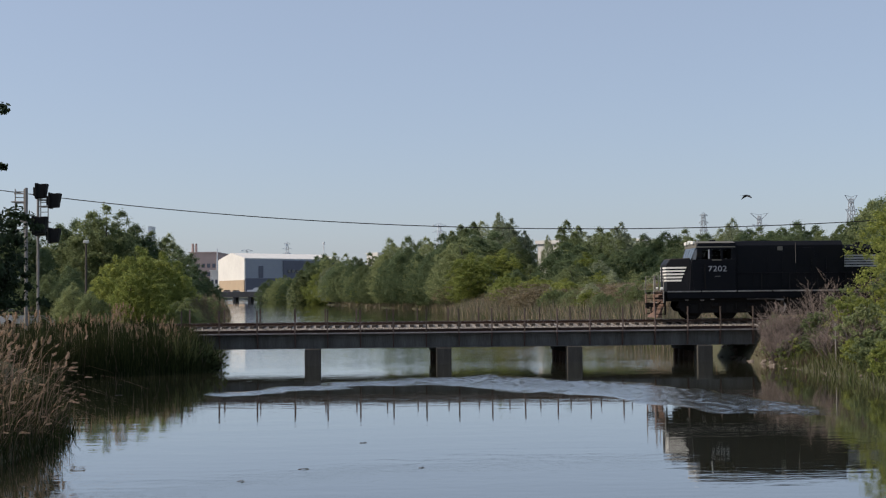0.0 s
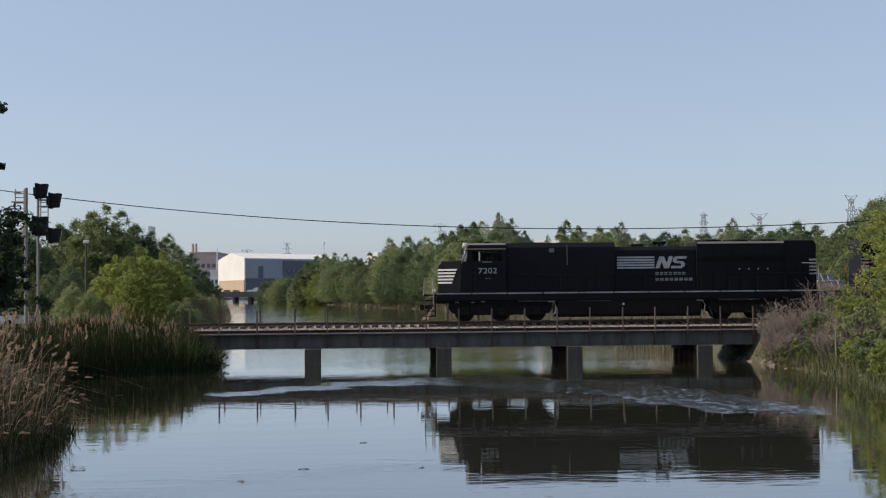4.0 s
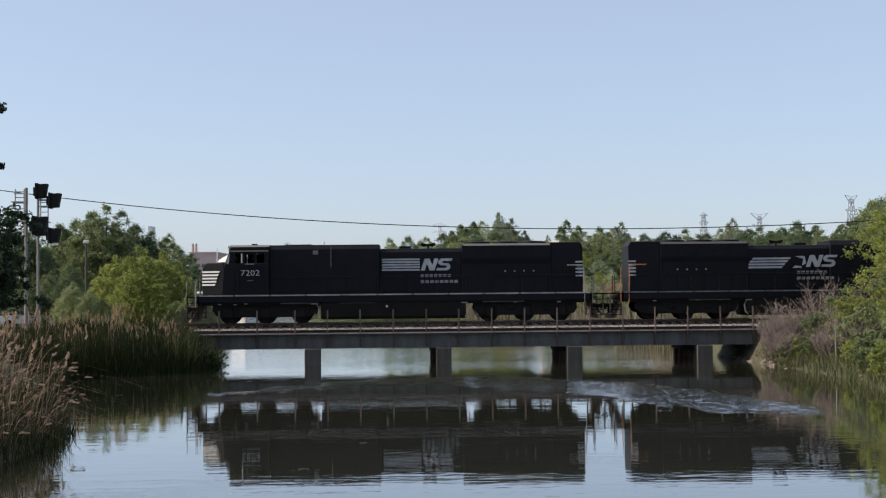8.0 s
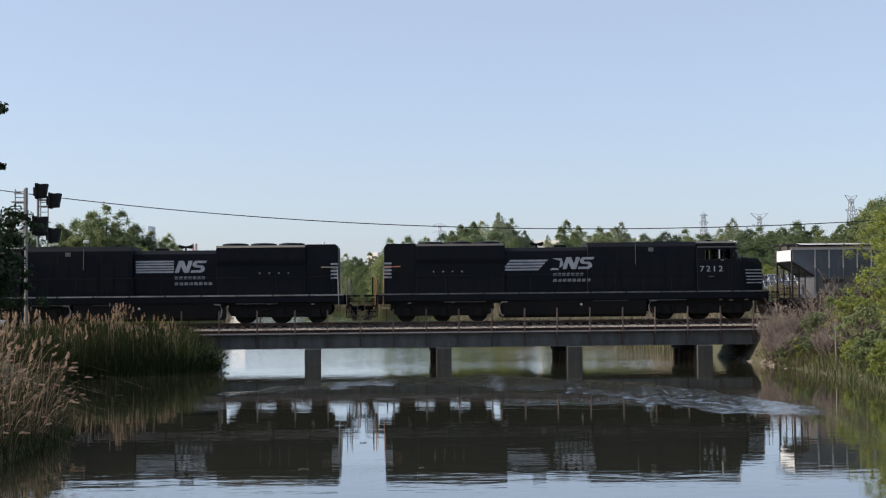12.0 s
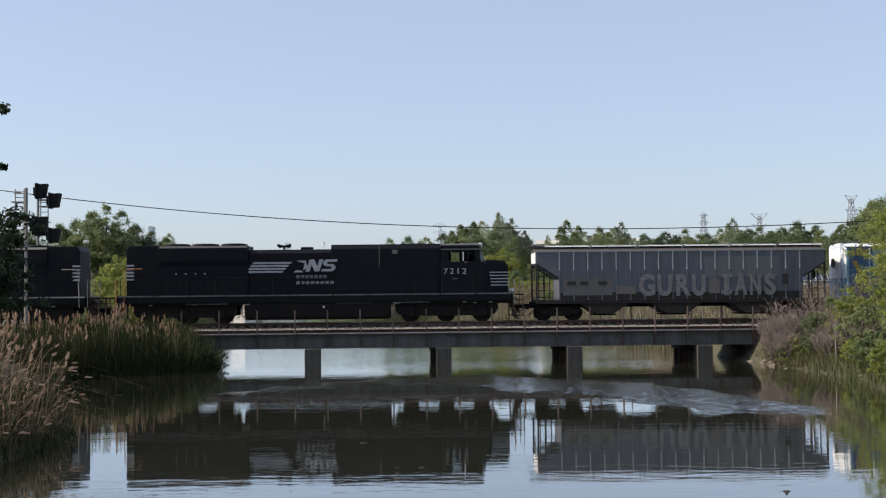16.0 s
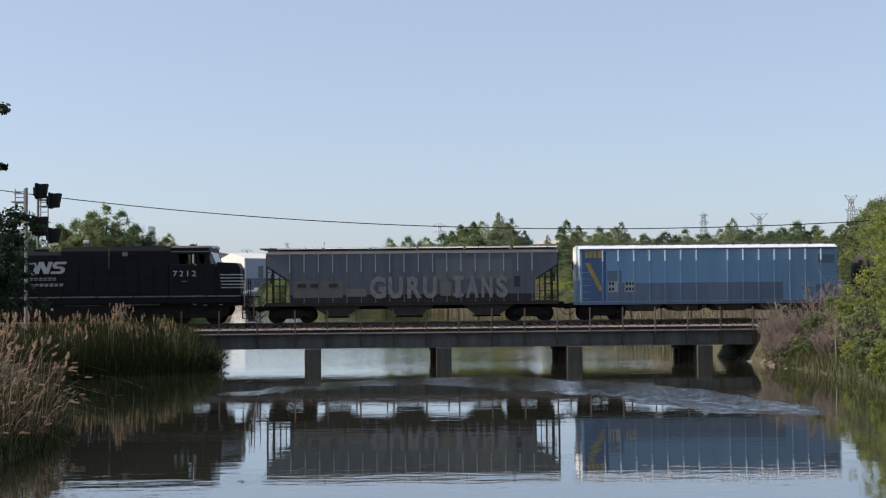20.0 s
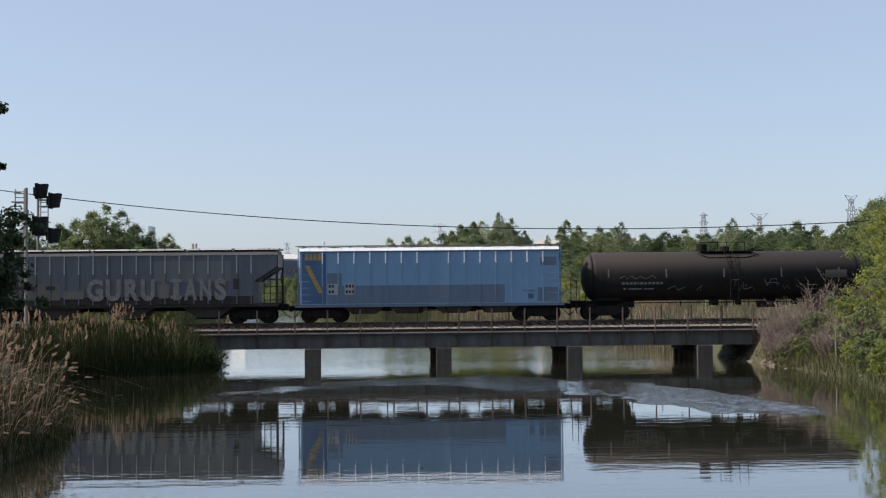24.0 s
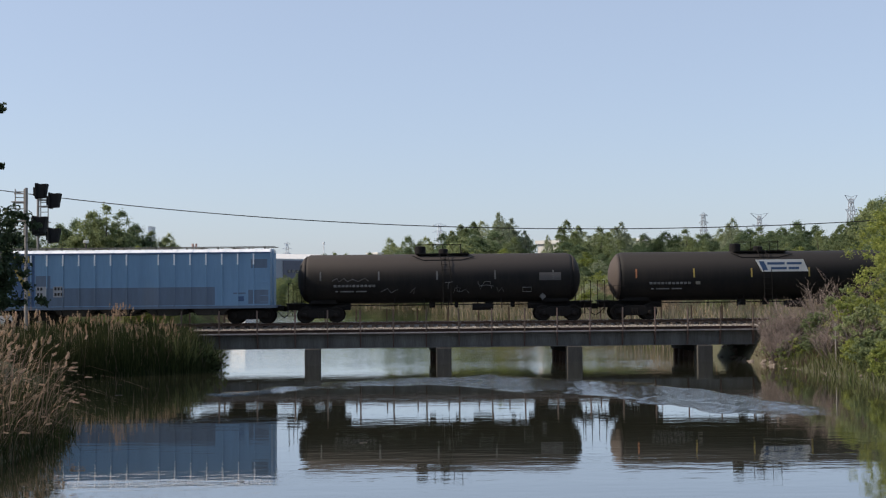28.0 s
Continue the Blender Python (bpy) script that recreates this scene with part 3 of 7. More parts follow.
# ---- plants ----
def leaf_cards(rng, centre, radius, count, size, squash=0.75, up=0.35, aspect=0.5):
    """Small leaf sprays scattered in clumps round the centres."""
    centre, radius, count = np.asarray(centre, float), np.asarray(radius, float), np.asarray(count, int)
    c, r = np.repeat(centre, count, 0), np.repeat(radius, count)
    n = len(c)
    d = rng.normal(size=(n, 3))
    d /= np.linalg.norm(d, axis=1, keepdims=True)
    p = c + d * (r * np.minimum(np.abs(rng.normal(0, 0.6, n)), rng.uniform(0.8, 1.2, n)))[:, None] * np.array([1, 1, squash])
    nrm = rng.normal(size=(n, 3)) + d * 0.8 + np.array([0, 0, up])
    nrm /= np.linalg.norm(nrm, axis=1, keepdims=True)
    a = np.cross(nrm, rng.normal(size=(n, 3)))
    a /= np.linalg.norm(a, axis=1, keepdims=True)
    b = np.cross(nrm, a)
    s = size * rng.uniform(0.55, 1.45, n)[:, None]
    v = np.stack([p - a * s, p - b * s * aspect + nrm * s * 0.15, p + a * s, p + b * s * aspect + nrm * s * 0.15], 1).reshape(-1, 3)
    return v, np.arange(4 * n).reshape(-1, 4)


def crown_points(rng, h, w, base, n, lobes=3):
    """Clump centres of an uneven crown: upright leaders of unlike height grown together, thick low down and ragged on top."""
    lead = []
    for k in range(lobes + 2):
        a = k * 2.4 + rng.uniform(-0.6, 0.6)
        off = 0.0 if k == 0 else w * rng.uniform(0.1, 0.26)
        top = h if k == 0 else base + (h - base) * rng.uniform(0.7, 0.95)
        lead.append((math.cos(a) * off, math.sin(a) * off, base, top, w * rng.uniform(0.23, 0.33), rng.uniform(0, 6.3, 2)))
    out, rad = [], []
    for k in range(n):
        x, y, z0, z1, rw, ph = lead[k % len(lead)]
        t = rng.uniform(0, 1) ** 0.9
        env = (t / 0.4) ** 0.5 if t < 0.4 else (1 - ((t - 0.4) / 0.6) ** 1.7) ** 0.85
        a = rng.uniform(0, 2 * math.pi)
        r = rw * (env * (1 + 0.16 * math.sin(3 * a + ph[0] + 7 * t) + 0.14 * math.sin(5 * a + ph[1] - 11 * t)) + 0.04) * rng.uniform(0.3, 1.0) ** 0.5
        out.append((x + math.cos(a) * r, y + math.sin(a) * r, z0 + (z1 - z0) * t))
        rad.append(w * rng.uniform(0.03, 0.075))
    out, rad = np.array(out), np.array(rad)
    top = float(np.max(out[:, 2] + rad * 0.6))
    out[:, 2] = base + (out[:, 2] - base) * (h - base) / (top - base)
    return out, rad


def make_tree(name, label, seed, h, w, base, mat, clumps, leaves, leaf, lobes=3, trunk=0.16, limbs=9, at=None, category="tree", extra=(), tall=0.75):
    """A tree: tapered trunk with limbs as one part, a crown of leaf clumps as another."""
    rng = np.random.RandomState(seed)
    t = thing(name, label, category, at=at)
    pts, rad = crown_points(rng, h, w, base, clumps, lobes)
    if extra:
        pts = np.concatenate([np.array([e[:3] for e in extra], float), pts])
        rad = np.concatenate([np.array([e[3] for e in extra], float), rad])
    sh = Shape()
    top = h * 0.72
    sh.tube([(0, 0, -0.4), (w * 0.01, 0, top * 0.3), (-w * 0.015, w * 0.01, top * 0.65), (0, 0, top)], trunk, 7, trunk * 0.25)
    for k in range(limbs):
        e = pts[(k * 7) % len(pts)]
        z0 = min(max(base * 0.55, e[2] - rng.uniform(1, 3)), top * 0.9)
        m = (e[0] * 0.5, e[1] * 0.5, z0 + (e[2] - z0) * 0.62)
        sh.tube([(0, 0, z0), m, tuple(e)], trunk * 0.42, 5, trunk * 0.08)
    part("trunk", sh.mesh("trunk", M["bark"], False), None, t)
    v, f = leaf_cards(rng, pts, rad, rng.randint(int(leaves * 0.6), int(leaves * 1.4), len(pts)), leaf, tall)
    part("crown", fast_mesh("crown", v, f, mat), None, t)
    return t


def blades(rng, base, height, lean, width, droop=0.25, seg=4, taper=0.95):
    """Grass or reed blades: narrow strips that rise, lean and bow over."""
    base = np.asarray(base, float)
    n = len(base)
    t = np.linspace(0, 1, seg + 1)
    a = rng.uniform(0, 2 * math.pi, n)
    l = lean(n) if callable(lean) else np.stack([np.cos(a), np.sin(a)], 1) * rng.uniform(0.02, lean, n)[:, None]
    face = rng.uniform(0, math.pi, n)
    side = np.stack([np.cos(face), np.sin(face) * 0.6, np.zeros(n)], 1)
    c = np.zeros((n, seg + 1, 3))
    for i, k in enumerate(t):
        c[:, i, :2] = base[:, :2] + l * (k ** 2 * height)[:, None] if np.ndim(height) else base[:, :2] + l * k ** 2 * height
        c[:, i, 2] = base[:, 2] + height * (k - droop * np.linalg.norm(l, axis=1) * k ** 3)
    wd = (width * (1 - t ** 2 * taper))[None, :, None]
    v = np.stack([c - side[:, None] * wd, c + side[:, None] * wd], 2).reshape(n, -1, 3)
    f = np.array([(2 * i, 2 * i + 1, 2 * i + 3, 2 * i + 2) for i in range(seg)])
    faces = (f[None] + (2 * seg + 2) * np.arange(n)[:, None, None]).reshape(-1, 4)
    return v.reshape(-1, 3), faces, c[:, -1], l


def plumes(rng, tips, lean, length, count=16, width=0.012):
    """Feathery seed heads hanging from the tips of the stems."""
    n = len(tips)
    p = np.repeat(tips, count, 0)
    l = np.repeat(lean, count, 0)
    k = np.tile(np.linspace(0, 1, count), n)
    L = np.repeat(length * rng.uniform(0.7, 1.3, n), count)
    p = p + np.stack([l[:, 0] * k * L * 0.8, l[:, 1] * k * L * 0.8, -0.15 * L + L * k * (0.75 - np.linalg.norm(l, axis=1) * 0.8)], 1)
    d = rng.normal(size=(n * count, 3)) * 0.22 + np.stack([l[:, 0] * 1.1 + 0.25, l[:, 1] * 1.1, 0.75 - 0.9 * k], 1)
    d /= np.linalg.norm(d, axis=1, keepdims=True)
    s = (L * 0.3 * (1.1 - 0.7 * k))[:, None]
    a = np.cross(d, rng.normal(size=d.shape))
    a = a / np.linalg.norm(a, axis=1, keepdims=True) * (width * (L / length))[:, None] * 2.2
    v = np.stack([p, p + d * s * 0.5 + a, p + d * s, p + d * s * 0.5 - a], 1).reshape(-1, 3)
    return v, np.arange(4 * n * count).reshape(-1, 4)


def scatter(rng, n, xlo, xhi, ylo, yhi, keep):
    x, y = rng.uniform(xlo, xhi, n), rng.uniform(ylo, yhi, n)
    ok = keep(x, y)
    x, y = x[ok], y[ok]
    return np.stack([x, y, ground_height(x, y) - 0.05], 1)


def stuff(name, label, category, v, f, mat):
    return tagged(new(name, fast_mesh(name, v, f, mat)), label, category, kind="stuff")


def inland(x, y):
    return np.maximum(bank(LEFT_BANK, y) - x, x - bank(RIGHT_BANK, y))


def seen_from(px, py_top, dist):
    """Place and height above the water of a thing whose top is seen in that direction at that distance ahead."""
    hor = 514.2 - (px - 784) * 0.0096
    x = (px - 784) / 2224 * dist + 0.0206 * dist
    return x, dist - 73.8 - (px - 784) / 2224 * dist * 0.0206, 4.19 + (hor - py_top) / 2224 * dist


SHORE = ((587, 672, 760, 850, 995, 1189, 1400), (382, 309, 274, 215, 134, 90, 78))      # far bank's water edge: direction, distance


def build_far_woods():
    protos = []
    spec = (("leaf", 1, 12, 8.5, 0.4, 900, 64, 0.085), ("leaf", 2, 12, 6.5, 0.4, 820, 64, 0.075), ("leaf_dark", 3, 12, 9.0, 0.4, 900, 64, 0.085),
            ("leaf_grey", 4, 12, 6.0, 0.8, 760, 60, 0.07), ("leaf_light", 5, 12, 9.0, 0.3, 620, 54, 0.11))
    spec += (("leaf", 6, 12, 26.0, 0.0, 560, 40, 0.24), ("leaf_brown", 7, 12, 20.0, 0.0, 420, 40, 0.18))
    for mname, seed, h, w, b, cl, lv, sz in spec:
        protos.append((mname, make_tree("tree", "leafy broadleaf tree in the far riverside wood", seed, h, w, b, M[mname], cl, lv, sz, 4, 0.2, 9, tall=1.05)))
    first = {}

    def plant(px, top, dist, kind, wide=1.0, label=""):
        if px > 580:
            dist = max(dist, float(np.interp(px, SHORE[0], SHORE[1])) + 5)
        x, y, z = seen_from(px, top, dist)
        g = float(ground_height(x, y))
        k = max((z - g) / 12.0, 0.08)
        m = pose(x, y, g, 0, 0, (px * 37 + dist * 11) % 360) @ Matrix.Diagonal((k * wide, k * wide, k, 1))
        if kind not in first:
            first[kind] = m
            return
        ob = copy_thing(protos[kind][1], m)
        ob["group"] = "riverside wood"
        if label:
            ob["label"] = label
        if "shrub" in label or "bush" in label:
            ob.name, ob["category"], ob["group"] = "shrub", "shrub", "riverside shrubs"

    rng = np.random.RandomState(11)
    # skyline of the wood on the far bank: direction, top, distance, kind
    line = ((488, 493, 505, 4), (504, 487, 495, 0), (526, 489, 480, 4), (548, 470, 455, 0), (561, 453, 440, 2), (574, 450, 430, 2), (592, 447, 400, 0), (612, 449, 380, 0), (628, 455, 340, 2), (655, 447, 320, 0), (690, 422, 300, 0), (722, 418, 290, 2), (755, 420, 285, 0),
            (784, 412, 285, 2), (815, 398, 280, 1), (838, 393, 270, 1), (884, 376, 262, 3), (905, 386, 268, 3), (930, 408, 268, 3), (1003, 390, 240, 1),
            (1024, 400, 235, 1), (1062, 402, 235, 0), (1100, 393, 230, 3), (1140, 414, 225, 2), (1178, 410, 225, 2), (1213, 405, 222, 0), (1250, 412, 225, 2), (1298, 386, 215, 3),
            (1345, 400, 205, 0), (1385, 402, 200, 2), (1412, 391, 195, 2), (1450, 408, 185, 0), (1490, 396, 180, 0), (1525, 380, 170, 2), (1505, 390, 168, 0), (1542, 364, 160, 0), (1560, 350, 160, 2), (1580, 338, 152, 0), (1600, 340, 160, 0), (1650, 360, 165, 0))
    for px, top, dist, kind in line:
        plant(px, top, dist, kind, 1.0 if kind == 3 else 1.2)
        if 915 < px < 990:
            continue
        for low, kinds in (((0.22, 0.4), (0, 2, 1)), ((0.42, 0.6), (2, 0, 4)), ((0.5, 0.68), (0, 3, 2))):
            plant(px + rng.uniform(-18, 18), top + (500 - top) * rng.uniform(*low), dist - rng.uniform(18, 60) * low[1], kinds[int(rng.randint(3))], 1.75)
    # a second, fuller rank that closes the skyline behind, mostly in the haze-paled grey-green
    lx, lt, ld = [p[0] for p in line], [p[1] for p in line], [p[2] for p in line]
    for px in range(600, 1560, 20):
        if 925 < px < 1015:
            continue
        plant(px + rng.uniform(-5, 5), float(np.interp(px, lx, lt)) + rng.uniform(6, 20), float(np.interp(px, lx, ld)) + rng.uniform(12, 40), (3, 1, 3, 2)[int(rng.randint(4))], 1.5)
    plant(970, 416, 236, 3, 0.75)
    for px in range(870, 1560, 26):
        if 890 < px < 1000:
            continue
        d = float(np.interp(px, (860, 1100, 1560), (300, 275, 240)))
        plant(px + rng.uniform(-10, 10), rng.uniform(410, 432), d, (3, 3, 0, 3)[int(rng.randint(4))], 2.1)
    # lower growth along the bank
    for px in range(584, 1500, 24):
        d = float(np.interp(px, SHORE[0], SHORE[1]))
        back = float(np.interp(px, (600, 760, 1000, 1200), (14, 30, 60, 70)))
        plant(px + rng.uniform(-9, 9), rng.uniform(466, 486), d + back * rng.uniform(0.9, 1.4), (0, 4, 2, 3)[int(rng.randint(4))], 1.8)
        plant(px + rng.uniform(-9, 9), rng.uniform(482, 500), d + back * rng.uniform(0.6, 0.9), (0, 4, 3, 4)[int(rng.randint(4))], 2.2, "low leafy shrub on the far river bank")
        if px > 780:
            for _ in range(2):
                plant(px + rng.uniform(-12, 12), rng.uniform(492, 512), d + back * rng.uniform(0.3, 0.8), (4, 0, 3, 6)[int(rng.randint(4))], 2.4, "low leafy shrub on the far river bank")
        if rng.uniform() < 0.6:
            plant(px + rng.uniform(-12, 12), rng.uniform(502, 520), d + back * rng.uniform(0.25, 0.6), (5, 6, 6)[int(rng.randint(3))], 0.8, "low tangled shrub on the far river bank")
    # wood on the near side of the works, beyond the tracks
    left = ((105, 398, 160, 0), (135, 388, 160, 2), (165, 374, 158, 0), (188, 361, 158, 0), (215, 372, 160, 0), (238, 396, 162, 2), (268, 408, 165, 0), (300, 413, 170, 3), (60, 400, 150, 2), (20, 395, 150, 0), (-30, 380, 150, 2),
            (318, 440, 150, 2), (345, 468, 140, 2), (362, 480, 150, 0), (335, 490, 128, 2), (372, 500, 165, 2), (120, 470, 130, 2), (90, 480, 120, 0))
    for px, top, dist, kind in left:
        plant(px, top, dist, kind, 1.15, "tall leafy tree beyond the railway")
    for px, top, dist in ((205, 452, 108), (245, 436, 108), (285, 445, 110), (180, 478, 100), (230, 470, 98), (315, 475, 112), (270, 490, 98)):
        plant(px, top, dist, 4, 1.25, "bright yellow-green bush beyond the railway")
    for px, top, dist in ((130, 500, 95), (160, 515, 92), (350, 520, 118), (100, 510, 98), (60, 500, 98), (330, 528, 100)):
        plant(px, top, dist, 0, 1.7, "low leafy shrub beyond the railway")
    for px, top, dist in ((352, 520, 108), (374, 516, 120), (390, 526, 132)):
        plant(px, top, dist, 6, 0.4, "brown-green tangled shrub beyond the railway")
    for kind, m in first.items():
        tagged(protos[kind][1], group="riverside wood").matrix_basis = m


build_far_woods()


def build_reeds():
    rng = np.random.RandomState(21)
    # green reed bed on the near left bank: ragged on top, rooted in the shallows
    b = scatter(rng, 34000, -25, -9.6, -13, -3.0, lambda x, y: (inland(x, y) > -0.7) & (inland(x, y) < 10))
    clump = np.sin(b[:, 0] * 1.3) * np.sin(b[:, 1] * 0.9) * 0.25 + 0.2 * np.sin(b[:, 0] * 3.1 + b[:, 1] * 2.3) + 0.12 * np.sin(b[:, 0] * 7.3 - b[:, 1] * 1.9)
    h = (2.2 + clump - b[:, 2]) * rng.uniform(0.4, 1.12, len(b)) * np.where(rng.uniform(0, 1, len(b)) < 0.14, 1.32, 1.0)
    h *= 0.6 + 0.4 * np.clip((inland(b[:, 0], b[:, 1]) + 0.7) / 1.3, 0, 1)
    h *= 1 - 0.35 * np.clip((b[:, 0] + 12.3) / 1.5, 0, 1)
    h += 0.4 * np.clip((b[:, 1] + 9) / 4, 0, 1) * np.clip((-13.2 - b[:, 0]) / 1.5, 0, 1)
    v, f, tip, l = blades(rng, b, h, 0.65, 0.024, 0.35)
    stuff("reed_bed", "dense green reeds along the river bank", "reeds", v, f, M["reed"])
    b = scatter(rng, 900, -24, -9.8, -12, -4.0, lambda x, y: (inland(x, y) > -0.5) & (inland(x, y) < 8))
    v, f, tip, l = blades(rng, b, np.maximum(2.35 - b[:, 2], 0.5) * rng.uniform(0.45, 1.15, len(b)) * (1 - 0.35 * np.clip((b[:, 0] + 12.3) / 1.5, 0, 1)), 0.5, 0.013, 0.3)
    stuff("old_reed_stems", "last year's brown reed stems among the green", "reeds", v, f, M["straw_old"])
    # tufts at the bed's outer end: brighter green, with sunlight put into the colour
    b = scatter(rng, 1300, -13.4, -10.6, -9.5, -3.4, lambda x, y: (inland(x, y) > -0.4) & (np.sin(x * 2.3 + y * 1.1) > -0.3))
    v, f, tip, l = blades(rng, b, np.maximum(2.45 - b[:, 2], 0.5) * rng.uniform(0.6, 1.1, len(b)) * (1 - 0.3 * np.clip((b[:, 0] + 12.3) / 1.5, 0, 1)), 0.6, 0.02, 0.4)
    stuff("reed_tufts", "yellow-green reed tufts at the bridge end, sunlight put into their colour", "reeds", v, f, M["weed"])
    # dry stems and plumes among and behind them
    b = scatter(rng, 2000, -32, -11.9, -13, -3.2, lambda x, y: (inland(x, y) > 0.6) & (np.sin(x * 1.9 + y) + np.sin(x * 0.7 - y * 0.6) > -0.9))
    top = 3.0 + 0.22 * np.sin(b[:, 0] * 1.1) + 0.2 * np.sin(b[:, 0] * 2.7 + 1) - 0.95 * np.clip((b[:, 0] + 14.8) / 2.6, 0, 1) - 0.1 * np.clip((-16.5 - b[:, 0]) / 2, 0, 1)
    v, f, tip, l = blades(rng, b, np.maximum(top - b[:, 2], 0.3) * rng.uniform(0.5, 1.1, len(b)), 0.16, 0.01, 0.15)
    stuff("dry_reed_stems", "dry tan reed stems behind the green reeds", "reeds", v, f, M["straw"])
    k = rng.uniform(0, 1, len(tip)) < np.where(tip[:, 0] > -18.5, 0.6, 0.25)
    v, f = plumes(rng, tip[k], l[k] * 0.6, 0.42, 14, 0.0095)
    stuff("reed_plumes", "tan feathery reed plumes in low sun", "reeds", v, f, M["plume_brown"])
    # tall reeds close by, leaning out over the water
    def out(n):
        return np.stack([np.clip(np.abs(rng.normal(0.2, 0.5, n)), 0.03, 1.15), rng.uniform(-0.35, 0.25, n)], 1)
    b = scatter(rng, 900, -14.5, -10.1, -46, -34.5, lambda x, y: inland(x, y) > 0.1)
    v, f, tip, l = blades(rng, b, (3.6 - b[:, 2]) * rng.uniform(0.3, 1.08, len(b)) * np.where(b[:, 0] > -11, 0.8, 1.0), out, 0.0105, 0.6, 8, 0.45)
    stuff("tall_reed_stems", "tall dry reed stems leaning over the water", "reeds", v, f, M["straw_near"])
    k = rng.uniform(0, 1, len(tip)) < np.where(tip[:, 0] < -10.2, 0.4, np.where(tip[:, 0] < -9.3, 0.16, 0.0))
    v, f = plumes(rng, tip[k], l[k], 0.34, 80, 0.006)
    stuff("tall_reed_plumes", "pale fluffy reed plumes nodding on tall stems", "reeds", v, f, M["plume"])
    b = scatter(rng, 7000, -15.5, -9.4, -50, -33, lambda x, y: inland(x, y) > -0.35)
    v, f, tip, l = blades(rng, b, (1.0 - b[:, 2] * 0.4) * rng.uniform(0.4, 1.15, len(b)), 0.7, 0.016, 0.5)
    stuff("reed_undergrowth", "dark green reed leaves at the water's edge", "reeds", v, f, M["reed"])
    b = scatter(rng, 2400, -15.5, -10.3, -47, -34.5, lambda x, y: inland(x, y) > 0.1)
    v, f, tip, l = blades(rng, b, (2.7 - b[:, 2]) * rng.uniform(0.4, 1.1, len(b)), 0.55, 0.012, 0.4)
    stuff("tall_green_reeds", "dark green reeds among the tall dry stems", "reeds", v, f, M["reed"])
    b = scatter(rng, 900, -12.5, -9.6, -45, -35, lambda x, y: inland(x, y) > -0.2)
    v, f, tip, l = blades(rng, b, rng.uniform(0.5, 1.5, len(b)), 1.2, 0.008, 0.6, 5)
    stuff("broken_reed_stems", "broken dry reed stems bent to the water", "reeds", v, f, M["straw_old"])
    # far bank reeds, tan and green
    for name, mat, n, lo, hi, seed in (("far_reeds", "straw", 5000, 0.9, 2.0, 5), ("far_old_reeds", "straw_far", 22000, 0.8, 2.2, 7), ("far_grass", "weed", 42000, 0.5, 1.6, 6)):
        rng = np.random.RandomState(seed)
        y = rng.uniform(7, 300, n) ** 1.0
        x = bank(RIGHT_BANK, y) - 0.5 + (10 if name == "far_reeds" else 16 if name == "far_old_reeds" else 45) * rng.uniform(0, 1, n) ** 1.5
        b = np.stack([x, y, ground_height(x, y) - 0.1], 1)
        v, f, tip, l = blades(rng, b, rng.uniform(lo, hi, n), 0.4, 0.034, 0.2, 3)
        stuff(name, "reeds and rank grass along the far river bank", "reeds", v, f, M[mat])
    rng = np.random.RandomState(8)
    # rank grass on the right bank before the bridge
    b = scatter(rng, 22000, 17.5, 30, -32, -2.8, lambda x, y: ((y < -8.2) | (inland(x, y) > 2.6)) & (inland(x, y) > -0.3) & (inland(x, y) < 6))
    v, f, tip, l = blades(rng, b, rng.uniform(0.25, 1.0, len(b)) * (0.6 + 0.5 * np.sin(b[:, 0] * 1.7 + b[:, 1]) ** 2), 0.7, 0.018, 0.3)
    stuff("bank_grass", "rank green grass on the river bank", "grass", v, f, M["weed"])
    b = scatter(rng, 11000, 18.0, 25, -27, -3.5, lambda x, y: (inland(x, y) > 0.15) & (inland(x, y) < 4) & (np.sin(x * 2.1) + np.sin(y * 1.3 + x) > 0.1))
    v, f, tip, l = blades(rng, b, rng.uniform(0.4, 1.15, len(b)), 0.6, 0.02, 0.3)
    stuff("bank_weeds", "tall bright green weeds on the river bank", "weeds", v, f, M["weed"])


build_reeds()


def twig_shrub(name, label, seed, at, h, w, stems):
    """A leafless shrub: many thin forking stems."""
    rng = np.random.RandomState(seed)
    t = thing(name, label, "shrub", at=at)
    sh, tw = Shape(), Shape()
    for k in range(stems):
        a, q = rng.uniform(0, 2 * math.pi), rng.uniform(0.05, 1) ** 0.5 * w / 2
        tip = Vector((math.cos(a) * q, math.sin(a) * q, h * rng.uniform(0.6, 1.0) * (1 - 0.35 * (2 * q / w) ** 2)))
        foot = Vector((tip.x * 0.35, tip.y * 0.35, -0.2))
        mid = foot.lerp(tip, 0.5) + Vector((rng.normal() * 0.12, rng.normal() * 0.12, 0.15))
        sh.tube([foot, mid, tip], 0.022, 4, 0.006)
        for j in range(13):
            p = mid.lerp(tip, rng.uniform(-0.5, 0.95))
            e = p + Vector((rng.normal() * 0.33, rng.normal() * 0.33, rng.uniform(0.15, 0.7)))
            tw.tube([p, p.lerp(e, 0.5) + Vector((rng.normal() * 0.05, rng.normal() * 0.05, 0.0)), e], 0.009, 3, 0.004)
    part("trunk", sh.mesh("trunk", M["twig"], False), None, t)
    part("crown", tw.mesh("crown", M["twig"], False), None, t)
    return t


